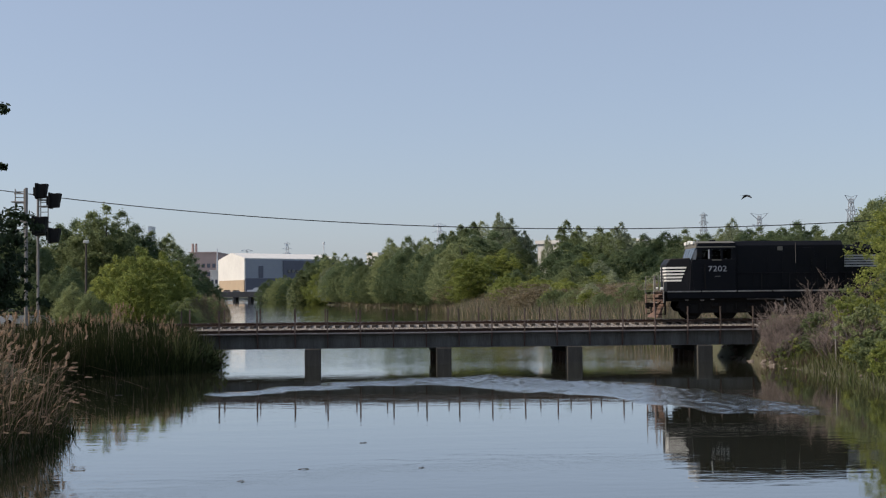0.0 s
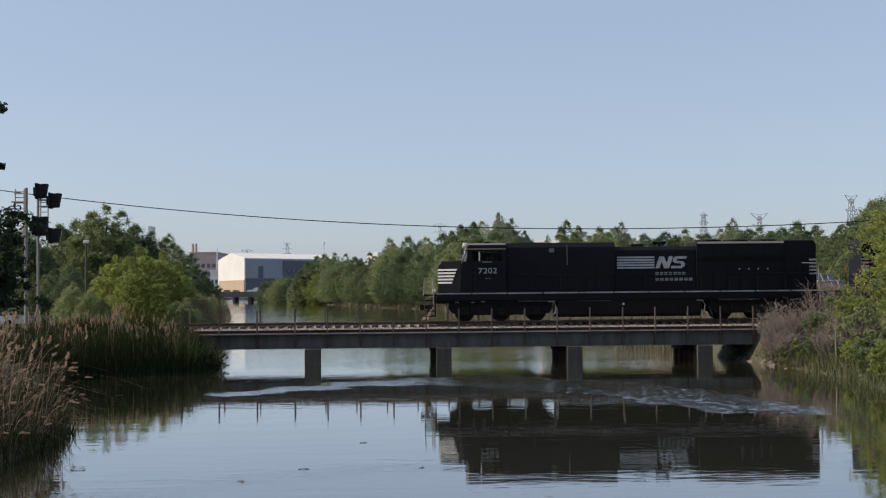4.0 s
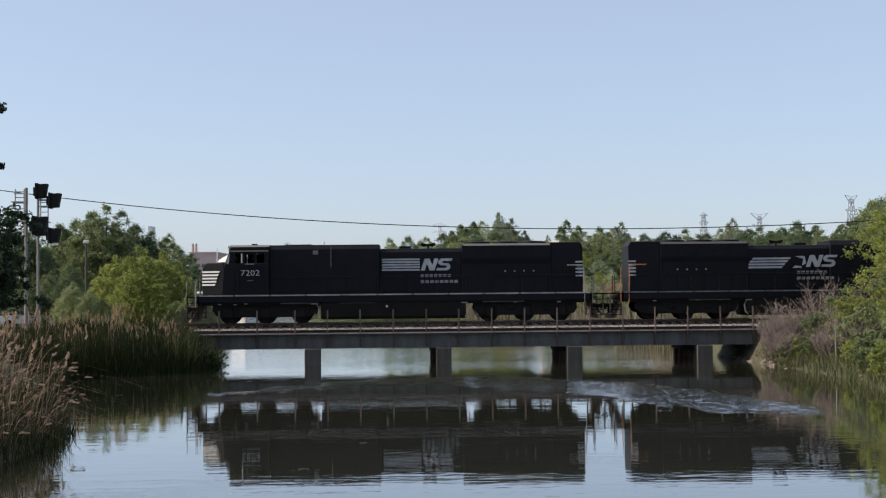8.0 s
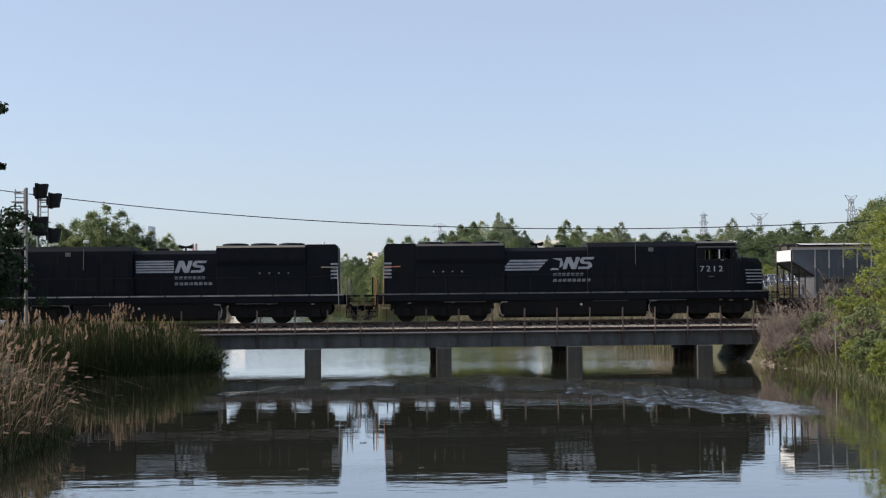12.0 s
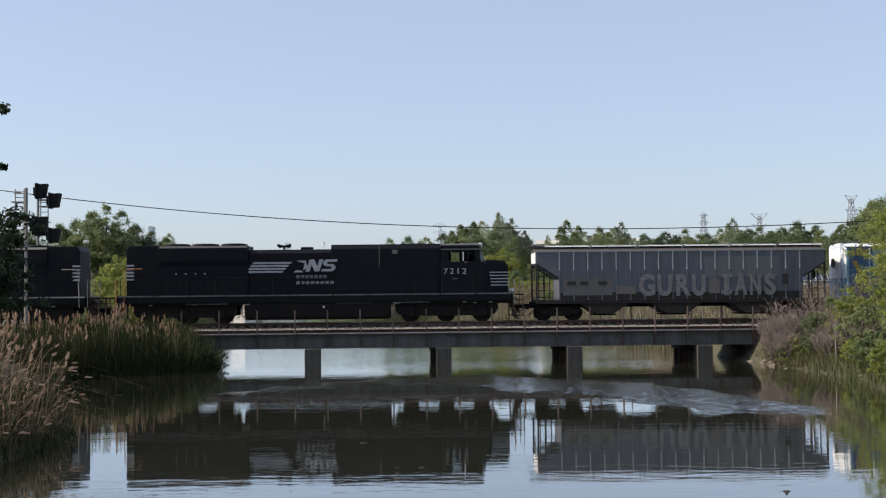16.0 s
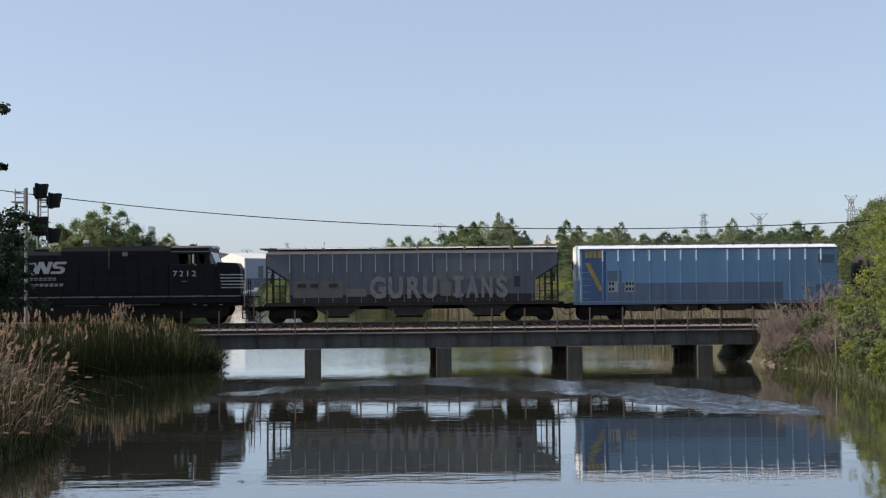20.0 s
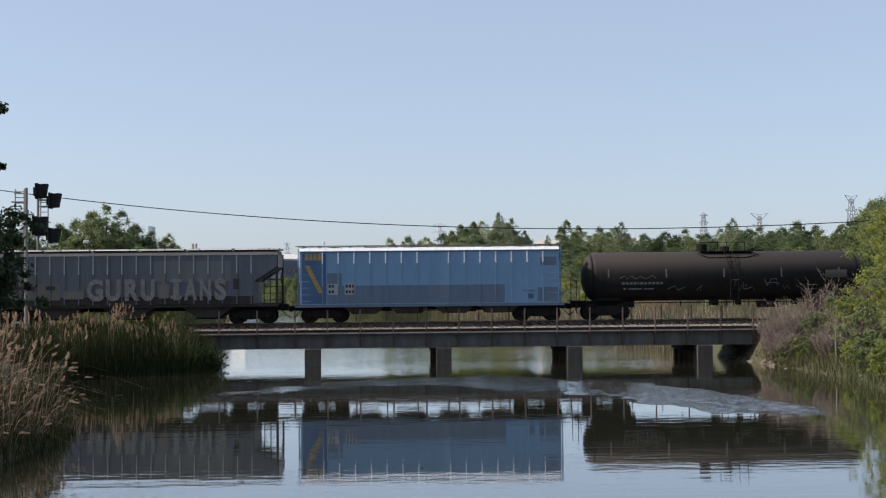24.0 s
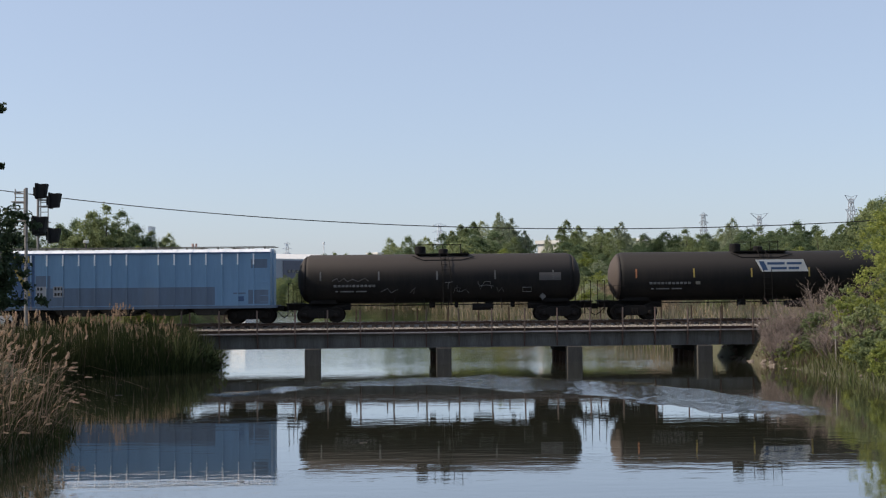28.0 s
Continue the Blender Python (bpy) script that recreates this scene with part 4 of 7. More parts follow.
def build_right_bank():
    def at(x, y):
        return pose(x, y, float(ground_height(x, y)))
    twig_shrub("dead_shrub", "leafless grey-brown shrub on the bank by the bridge", 5, at(19.75, -6.2), 3.0, 3.0, 105)
    twig_shrub("dead_shrub", "leafless grey-brown shrub on the bank by the bridge", 6, at(22.2, -5.0), 3.9, 2.6, 40)
    twig_shrub("dead_shrub", "low leafless brown shrub at the abutment", 7, at(19.3, -6.9), 2.2, 2.0, 50)
    twig_shrub("dead_shrub", "low leafless brown shrub at the water's edge", 8, at(20.6, -11.6), 1.9, 2.4, 44)
    make_tree("willow_tree", "yellow-green willow beside the railway", 31, 8.4, 8.5, 0.8, M["leaf_willow"], 420, 80, 0.065, 5, 0.2, 16, at=at(27.1, -6.5))
    make_tree("willow_tree", "yellow-green willow beside the railway", 32, 6.0, 6.0, 0.5, M["leaf_willow"], 320, 70, 0.065, 4, 0.15, 14, at=at(25.3, -10.0))
    for k, (x, y, h, w, m, lab) in enumerate(((22.8, -7.5, 3.0, 4.4, "leaf", "dense green shrub on the river bank"), (24.0, -12.5, 4.6, 4.4, "leaf", "dense green shrub on the river bank"),
            (20.6, -9.4, 2.1, 2.8, "leaf", "green shrub at the water's edge"), (21.4, -13.5, 2.4, 3.2, "leaf", "green shrub at the water's edge"), (19.8, -4.2, 1.0, 1.5, "leaf", "low green shrub at the abutment"),
            (22.2, -18.0, 3.0, 4.4, "leaf", "dense green shrub on the river bank"), (21.2, -20.5, 1.8, 2.6, "leaf_light", "low yellow-green shrub at the water's edge"), (19.6, -8.2, 1.4, 2.2, "leaf", "low green shrub at the water's edge"),
            (22.0, -10.6, 2.9, 3.4, "leaf_light", "yellow-green shrub on the river bank"), (20.9, -16.0, 1.5, 2.2, "leaf", "green shrub at the water's edge"), (23.2, -15.5, 3.6, 4.0, "leaf_light", "dense yellow-green shrub on the river bank"), (24.0, -23.0, 3.2, 5.0, "leaf", "dense green shrub on the river bank"), (20.6, -15.0, 1.2, 1.8, "leaf_light", "low bright green shrub hanging over the water"), (20.3, -18.6, 1.7, 2.6, "leaf", "low green shrub hanging over the water"), (19.7, -21.8, 1.6, 2.6, "leaf_light", "low bright green shrub hanging over the water"), (19.5, -25.0, 1.5, 2.8, "leaf", "low green shrub hanging over the water"))):
        make_tree("shrub", lab, 60 + k, h, w, 0.0, M[m], 170, 50, 0.06, 4, 0.05, 12, at=at(x, y), category="shrub")
    for k, (x, y, h, w, m) in enumerate(((19.3, -7.3, 1.1, 1.5, "leaf_light"), (19.4, -6.1, 1.3, 1.7, "leaf"), (19.5, -5.3, 0.7, 1.2, "leaf"), (19.7, -8.8, 1.2, 1.7, "leaf_light"))):
        make_tree("shrub", "low straggling green shrub at the abutment", 100 + k, h, w, 0.0, M[m], 46, 50, 0.055, 4, 0.04, 12, at=at(x, y), category="shrub")
    twig_shrub("dead_shrub", "low leafless brown shrub at the abutment", 9, at(19.4, -8.1), 1.6, 1.9, 50)
    make_tree("shrub", "small leafy bush hanging over the water by the bridge", 81, 1.9, 2.2, 0.1, M["leaf_bank"], 90, 34, 0.045, 4, 0.04, 14, at=at(-11.5, -6.2), category="shrub")
    make_tree("shrub", "small leafy bush hanging over the water by the bridge", 82, 1.0, 1.4, 0.0, M["leaf_bank"], 50, 22, 0.045, 4, 0.03, 10, at=pose(-10.6, -5.6, 0.1), category="shrub")
    twig_shrub("dead_shrub", "leafless grey shrub among the bank's greenery", 12, at(21.5, -9.4), 2.3, 2.6, 60)
    twig_shrub("dead_shrub", "leafless grey shrub among the bank's greenery", 13, at(21.6, -13.4), 1.7, 2.8, 60)
    twig_shrub("dead_shrub", "leafless grey-brown shrub on the bank by the bridge", 14, at(24.6, -6.0), 4.4, 2.4, 34)
    pole = thing("stake_pole", "thin pale metal stake standing in the shallows", "pole", at=pose(20.35, -12.9, 0))
    part("shaft", Shape().tube([(0, 0, -1.2), (-0.02, 0, 2.35)], 0.036, 8), M["mast"], pole)
    part("cap", Shape().tube([(-0.02, 0, 2.35), (-0.02, 0, 2.39)], 0.045, 8), M["mast"], pole)
    rng = np.random.RandomState(44)
    metas = []
    for k in range(5):
        bm = bmesh.new()
        bmesh.ops.create_icosphere(bm, subdivisions=1, radius=1.0)
        for v in bm.verts:
            v.co *= rng.uniform(0.7, 1.15)
        me = bpy.data.meshes.new("stone")
        bm.to_mesh(me)
        bm.free()
        me.materials.append(M["rock"])
        metas.append(me)
    for k in range(210):
        y = rng.uniform(-9.8, 3.2) if k < 170 else -22 + 20 * rng.uniform(0, 1) ** 0.7
        x = float(bank(RIGHT_BANK, y)) + rng.uniform(-0.3, 1.9 if k < 170 else 0.8)
        r = rng.uniform(0.08, 0.22) if k < 170 else rng.uniform(0.05, 0.13)
        ob = new("stone", metas[k % 5])
        ob.matrix_basis = pose(x, y, float(ground_height(x, y)) + r * 0.25, rng.uniform(0, 90), 0, rng.uniform(0, 360)) @ Matrix.Diagonal((r * 1.3, r, r * 0.7, 1))
        tagged(ob, "pale rough riprap stone at the bridge abutment", "stone", "riprap stones")
    b = scatter(rng, 9000, 18.0, 21.5, -10.5, -2.9, lambda x, y: (inland(x, y) > 0.1) & (inland(x, y) < 3.6))
    v, f, tip, l = blades(rng, b, rng.uniform(0.15, 0.75, len(b)), 1.0, 0.014, 0.5)
    stuff("abutment_brush", "tangled dry brown brush on the abutment slope", "weeds", v, f, M["straw_old"])
    b = scatter(rng, 1300, 17.3, 22.5, -26, -2.8, lambda x, y: (inland(x, y) > -0.25) & (inland(x, y) < 1.6))
    v, f, tip, l = blades(rng, b, rng.uniform(0.2, 0.9, len(b)), 0.9, 0.011, 0.5)
    stuff("dead_bank_stalks", "dead brown stalks along the water's edge", "weeds", v, f, M["straw_old"])


build_right_bank()
# foreground tree that hangs in from beside the camera
rng = np.random.RandomState(77)
hang = [(0.9 + rng.uniform(0, 1.2), rng.uniform(-0.9, 0.9), 3.3 + rng.uniform(0, 1.55), 0.24) for _ in range(110)]
hang += [(1.9, 0.1, 6.6, 0.1), (1.98, -0.1, 6.5, 0.08), (1.93, 0, 5.6, 0.08), (2.3, 0, 4.75, 0.16), (2.45, 0.1, 4.6, 0.12), (2.3, 0.2, 3.6, 0.14), (2.6, 0.0, 3.35, 0.12)]
HANGING = make_tree("overhanging_tree", "leafy tree on the near bank, shade put into its dark leaves", 51, 7.0, 2.9, 1.6, M["leaf_deep"], 80, 105, 0.045, 4, 0.12, 30, at=pose(-8.75, -53.0, 0.7), extra=hang)
# unseen trees beside the camera's view, added to shade the near bank
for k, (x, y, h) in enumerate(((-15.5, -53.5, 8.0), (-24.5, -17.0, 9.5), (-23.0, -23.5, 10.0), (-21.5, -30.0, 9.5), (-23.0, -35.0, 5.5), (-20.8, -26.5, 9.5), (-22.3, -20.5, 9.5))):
    make_tree("bank_tree", "unseen leafy tree added to shade the near river bank", 90 + k, h, 7.5, 1.0, M["leaf"], 100, 60, 0.16, 4, 0.16, 12, at=pose(x, y, 1.5))


# ---- works, roads and lines in the distance ----
def place(px, py, dist):
    x, y, z = seen_from(px, py, dist)
    return Vector((x, y, z))


def build_shed():
    """White gable-ended shed beyond the far road bridge: gable turned to the sun, long wall in shade."""
    a, b, c = place(386, 512, 640), place(433, 512, 600), place(600, 512, 645)
    a.z = b.z = c.z = 1.7
    e1, e2 = 18.3, 21.4
    sh = thing("white_shed", "large white gabled industrial shed with a shaded blue-grey long wall", "shed")
    mid = (a + b) / 2
    u = Vector((0, 0, 1))

    def wall(name, p, q, z0, z1, mat, parent, thick=0.35, label="", peak=None):
        d = (q - p).normalized()
        n = Vector((d.y, -d.x, 0)) * thick
        lo = [p + u * z0, q + u * z0]
        hi = [q + u * z1, p + u * z1] if peak is None else [q + u * z1, (p + q) / 2 + u * peak, p + u * z1]
        ring = lo + hi
        k = len(ring)
        s = Shape().add([tuple(v) for v in ring] + [tuple(v - n) for v in ring], [tuple(range(k)), tuple(range(2 * k - 1, k - 1, -1))] + [(i, (i + 1) % k, (i + 1) % k + k, i + k) for i in range(k)])
        return part(name, s, mat, parent, label)

    gable = wall("gable_wall", a, b, 0, e1, M["shed_white"], sh, label="sunlit white gable wall", peak=e2)
    d1, d2 = (b - a).normalized(), (c - b).normalized()
    o1, o2 = Vector((d1.y, -d1.x, 0)) * 0.4, Vector((d2.y, -d2.x, 0)) * 0.4
    wall("gable_base", a + d1 * 3 + o1, b + o1, 0, 8.2, M["shed_tan"], gable, label="tan masonry base")
    side = wall("long_wall", b, c, 0, e1, M["shed_grey"], sh, label="shaded blue-grey long wall")
    m = b + (c - b) * 0.385
    wall("dark_bay", m + o2, c + o2, 0, e1 - 0.6, M["shed_dark"], side, label="dark clad bay")
    wall("door_panel", b + d2 * 8.4 + o2, b + d2 * 11.0 + o2, 9.2, 15, M["shed_dark"], side)
    wall("wall_base", b + o2 * 1.4, c + o2 * 1.4, 0, 9.0, M["shed_dark"], side)
    for k in range(4):
        q = m + d2 * (2.8 + k * 2.6) + o2 * 2
        wall("window", q, q + d2 * 1.5, 11.8, 13.2, M["glass"], side)
    far = a + (c - b)
    ridge0, ridge1 = mid + u * e2, (far + c) / 2 + u * e2
    for name, p, q in (("roof_slope", b, c), ("roof_slope", a, far)):
        r = [p + u * e1, q + u * e1, ridge1, ridge0]
        s = Shape().add([tuple(v) for v in r] + [tuple(v + u * 0.4) for v in r], [(0, 1, 2, 3), (7, 6, 5, 4), (0, 4, 5, 1), (1, 5, 6, 2), (2, 6, 7, 3), (3, 7, 4, 0)])
        part(name, s, M["shed_white"], sh, "pale sheet metal roof slope")
    wall("end_wall", c, far, 0, e1, M["shed_grey"], sh, peak=e2)
    wall("back_wall", far, a, 0, e1, M["shed_grey"], sh)


def block(name, label, px0, px1, top, dist, depth, mat, windows=0, base=1.7, parapet=True, yaw=0.0):
    p, q = place(px0, top, dist), place(px1, top, dist)
    t = thing(name, label, "building", at=pose(q.x, q.y, 0, 0, 0, yaw) @ Matrix.Translation((-q.x, -q.y, 0)))
    h = (p.z + q.z) / 2
    part("wall_block", Shape().box(p.x, q.x, p.y, p.y + depth, base, h), mat, t)
    if parapet:
        part("roof_edge", Shape().box(p.x - 0.4, q.x + 0.4, p.y - 0.4, p.y + depth + 0.4, h, h + 0.7), M["shed_white"] if mat != M["brick"] else M["brick"], t)
    w = (q.x - p.x) / max(windows, 1)
    wm = Shape().box(-w * 0.3, w * 0.3, -0.15, 0.2, 0, 2.2).mesh("window", M["shed_dark"])
    for k in range(windows):
        for r in range(max(1, int((h - base) / 5))):
            part("window", wm, None, t, at=pose(p.x + w * (k + 0.5), p.y, base + 2.2 + r * 4.6))
    return t, p, q, h


def build_far_works():
    t, p, q, h = block("brick_works", "red-brown brick works building with two chimneys", 336, 383, 449, 690, 40, M["brick"], 5)
    for px, top in ((341, 432), (347, 432)):
        c = place(px, top, 700)
        part("chimney", Shape().tube([(c.x, c.y, h - 1), (c.x, c.y, c.z)], 0.8, 8, 0.65), M["brick"], t)
    c = place(384, 441, 690)
    part("vent_pipe", Shape().tube([(c.x, c.y, 2), (c.x, c.y, c.z)], 0.3, 6), M["haze"], t)
    block("low_white_annex", "low white annex beside the shed", 372, 386, 481, 650, 30, M["shed_white"], 2)
    block("white_warehouse", "white warehouse behind the trees", 946, 988, 432, 250, 3, M["shed_white"], 0, yaw=-35)
    block("white_warehouse", "white warehouse behind the trees", 636, 668, 450, 700, 30, M["shed_white"], 2, yaw=-50)
    block("white_warehouse", "white warehouse behind the trees", 1118, 1140, 428, 300, 25, M["shed_white"], 1, yaw=-50)
    block("tower_block", "distant hazy grey tower block", 262, 269, 402, 2400, 30, M["haze"], 2, 0)
    # slim stack
    c = place(573, 429, 720)
    st = thing("slim_stack", "slim grey stack above the trees", "chimney")
    part("shaft", Shape().tube([(c.x, c.y, 1.5), (c.x, c.y, c.z)], 0.4, 8, 0.3), M["haze"], st)
    part("top_ring", Shape().tube([(c.x, c.y, c.z - 1.5), (c.x, c.y, c.z)], 0.6, 8), M["haze"], st)
    # road bridge across the river far behind
    rb = thing("road_bridge", "low concrete road bridge far up the river", "bridge")
    a, b = place(345, 514, 560), place(535, 514, 570)
    part("deck", Shape().box(a.x, b.x, a.y - 6, a.y + 6, 2.0, 3.5), M["far_concrete"], rb)
    part("parapet", Shape().box(a.x, b.x, a.y - 6.3, a.y - 6.0, 1.9, 4.3), M["far_concrete"], rb, "dark concrete parapet")
    for k in range(7):
        x = a.x + (b.x - a.x) * (k + 0.7) / 7
        part("column", Shape().box(x - 0.6, x + 0.6, a.y - 5, a.y + 5, -1.5, 2.0), M["far_concrete"], rb)
    for px, w, hh, mat, nm in ((402, 5, 1.6, "brick", "car"), (418, 5, 1.5, "carpaint", "car"), (462, 12, 2.6, "carpaint", "truck"), (497, 5, 1.7, "white", "car"), (385, 5, 1.5, "blue_dark", "car")):
        v = place(px, 514, 560)
        cr = thing(nm, "vehicle on the far road bridge", nm, at=pose(v.x, a.y - 2, 3.5))
        part("body", Shape().box(-w / 2, w / 2, -0.9, 0.9, 0.35, hh * 0.6), M[mat], cr, bevel=0.1)
        part("cabin", Shape().prism([(-w * 0.3, hh * 0.6), (w * 0.35, hh * 0.6), (w * 0.25, hh), (-w * 0.22, hh)], -0.85, 0.85), M["glass"] if nm == "car" else M[mat], cr)
        for x in (-w * 0.3, w * 0.3):
            for y in (-0.85, 0.85):
                part("wheel", Shape().spin([(-0.1, 0.33), (0.1, 0.33)], "y", 10, (x, y, 0.33)), M["under"], cr)
    # parked car beyond the reeds
    v = place(52, 540, 98)
    g = float(ground_height(v.x, v.y))
    cr = thing("parked_car", "silver parked car beyond the reeds", "car", at=pose(v.x, v.y, g))
    part("body", Shape().prism([(-2.2, 0.35), (2.2, 0.35), (2.25, 0.75), (1.3, 0.95), (-1.9, 1.0), (-2.25, 0.8)], -0.88, 0.88), M["carpaint"], cr, bevel=0.06)
    part("cabin", Shape().prism([(-1.75, 0.97), (1.1, 0.95), (0.45, 1.45), (-1.3, 1.47)], -0.78, 0.78), M["glass"], cr, bevel=0.05)
    for x in (-1.35, 1.35):
        for y in (-0.8, 0.8):
            part("wheel", Shape().spin([(-0.11, 0.28), (-0.1, 0.33), (0.1, 0.33), (0.11, 0.28)], "y", 14, (x, y, 0.33)), M["under"], cr)


def pylon(px, top, dist, arms, yshape=False):
    """Lattice transmission tower: four legs, crossed bracing and cross-arms."""
    c = place(px, top, dist)
    h = c.z - 1.5
    t = thing("pylon", "distant steel lattice transmission tower", "pylon", at=pose(c.x, c.y, 1.5, 0, 0, 12), group="transmission towers")
    w, r = h * 0.085, max(0.12, dist * 0.00022)
    steel = M["haze"] if dist > 700 else M["pylon"]
    legs = [(-1, -1), (1, -1), (1, 1), (-1, 1)]
    def at(s, k):
        q = w * (1 - 0.86 * k)
        return Vector((s[0] * q, s[1] * q, h * k))
    for s in legs:
        part("leg", Shape().tube([at(s, 0), at(s, 0.6), at(s, 0.97)], r, 4), steel, t)
    br = Shape()
    ks = (0, 0.14, 0.27, 0.4, 0.52, 0.63, 0.73, 0.82, 0.9, 0.97)
    for a, b in zip(ks[:-1], ks[1:]):
        for i in range(4):
            s, q = legs[i], legs[(i + 1) % 4]
            br.tube([at(s, a), at(q, b)], r * 0.6, 3).tube([at(q, a), at(s, b)], r * 0.6, 3)
    part("bracing", br.mesh("bracing", steel, False), None, t)
    for k, half in arms:
        if yshape:
            for s in (-1, 1):
                part("cross_arm", Shape().tube([(0, 0, h * (k - 0.1)), (s * half * h, 0, h * k)], r * 1.2, 4).tube([(0, 0, h * (k - 0.02)), (s * half * h, 0, h * k)], r * 0.7, 4), steel, t)
        else:
            part("cross_arm", Shape().tube([(-half * h, 0, h * k), (0, 0, h * (k + 0.035)), (half * h, 0, h * k)], r, 4).tube([(-half * h, 0, h * k), (half * h, 0, h * k)], r, 4), steel, t)


def build_lines():
    pylon(508, 428, 1000, ((0.95, 0.06), (0.86, 0.085), (0.77, 0.07)))
    pylon(437, 441, 1300, ((0.95, 0.14),))
    pylon(778, 394, 800, ((0.95, 0.1), (0.86, 0.1)))
    pylon(1246, 375, 620, ((0.95, 0.055), (0.86, 0.065), (0.77, 0.06)))
    pylon(1345, 378, 600, ((1.0, 0.12), (0.86, 0.1)), True)
    pylon(1508, 346, 480, ((1.0, 0.07), (0.86, 0.065)), True)
    # overhead cable that crosses the river behind the train
    pts = []
    for px, py in ((-260, 300), (0, 338), (110, 350), (300, 372.5), (450, 384), (600, 393.5), (800, 402.3), (1000, 405.5), (1200, 404.5), (1350, 400.5), (1480, 394.5), (1800, 372)):
        pts.append((px, py))
    curve = np.polyfit([p[0] / 1000 for p in pts], [p[1] for p in pts], 5)
    pts = [tuple(place(px, float(np.polyval(curve, px / 1000)), 95)) for px in range(-260, 1801, 40)]
    cb = thing("overhead_cable", "black overhead cable sagging across the river", "cable")
    part("strand", Shape().tube(pts, 0.034, 6), M["cable"], cb)
    for px, top in ((-260, 285), (1800, 355)):
        v = place(px, top, 95)
        po = thing("utility_pole", "wooden utility pole carrying the cable", "utility pole")
        part("shaft", Shape().tube([(v.x, v.y, 0.5), (v.x, v.y, v.z)], 0.17, 8, 0.12), M["bark"], po)
        part("cross_arm", Shape().box(v.x - 1.1, v.x + 1.1, v.y - 0.06, v.y + 0.06, v.z - 0.9, v.z - 0.76), M["bark"], po)
    # yard lamp beyond the railway
    v = place(152, 427, 125)
    lp = thing("yard_lamp", "yard lamp on a tall brown pole", "street lamp", at=pose(v.x, v.y, 0))
    part("pole", Shape().tube([(0, 0, 1.2), (0, 0, v.z - 0.3)], 0.14, 8, 0.1), M["bark"], lp)
    part("lamp_head", Shape().box(-0.24, 0.24, -0.2, 0.2, v.z - 0.26, v.z + 0.06), M["banner"], lp, "pale lamp head", bevel=0.06)


def signal_mast(x, y, top, heads, ladder_side, label):
    """Railway colour-light signal: mast, ladder with platform rails, hooded heads."""
    g = float(ground_height(x, y))
    t = thing("railway_signal", label, "railway signal", at=pose(x, y, g), group="signals")
    h = top - g
    part("mast", Shape().tube([(0, 0, -0.3), (0, 0, h)], 0.085, 10), M["mast"], t, "pale aluminium mast")
    part("base", Shape().box(-0.3, 0.3, -0.3, 0.3, -0.3, 0.25), M["concrete"], t)
    s = ladder_side
    for dx in (0.14, 0.6):
        part("ladder_rail", Shape().tube([(s * dx, 0.1, h - 2.5), (s * dx, 0.1, h - 0.05)], 0.034, 6), M["mast"], t)
    rung = Shape().tube([(s * 0.14, 0.1, 0), (s * 0.6, 0.1, 0)], 0.024, 5).mesh("rung", M["mast"])
    for k in range(8):
        part("rung", rung, None, t, at=pose(0, 0, h - 0.2 - k * 0.3))
    for z in (h - 0.3, h - 2.2):
        part("ladder_strut", Shape().tube([(0, 0, z), (s * 0.66, 0.1, z)], 0.03, 6), M["mast"], t)
    for z in (h - 0.75, h - 1.75):
        part("platform_rail", Shape().tube([(s * 0.1, -0.2, z), (s * 0.7, -0.2, z), (s * 0.7, 0.3, z), (s * 0.1, 0.3, z)], 0.035, 6), M["mast"], t)
    for k, (hx, hz) in enumerate(heads):
        z = hz - g
        head = part("signal_head", Shape().box(hx - 0.06, hx + 0.06, -0.36, 0.36, z - 0.5, z + 0.5), M["signal"], t, "black signal target plate", bevel=0.02)
        hood = Shape().prism([(hx + 0.05, z + 0.42), (hx + 0.66, z + 0.46), (hx + 0.5, z - 0.42), (hx + 0.05, z - 0.46)], -0.28, 0.28)
        part("hood", hood, M["signal"], head, bevel=0.03)
        part("bracket", Shape().tube([(0, 0, z), (hx, 0, z)], 0.035, 6), M["mast"], head)
        part("junction_box", Shape().box(hx - 0.22, hx - 0.06, -0.16, 0.16, z - 0.3, z + 0.25), M["signal"], head, bevel=0.02)


def build_signals():
    v = place(46, 333, 66)
    signal_mast(v.x, v.y, v.z, ((0.45, place(46, 400, 66).z),), -1, "railway signal mast on the near side of the track")
    v = place(67, 345, 79)
    signal_mast(v.x, v.y, v.z, ((-0.05, place(67, 339, 79).z), (0.78, place(67, 356, 79).z), (-0.05, place(67, 405, 79).z), (0.75, place(67, 418, 79).z)), 1, "railway signal mast with four hooded heads beyond the track")


build_shed()
build_far_works()
build_lines()
build_signals()


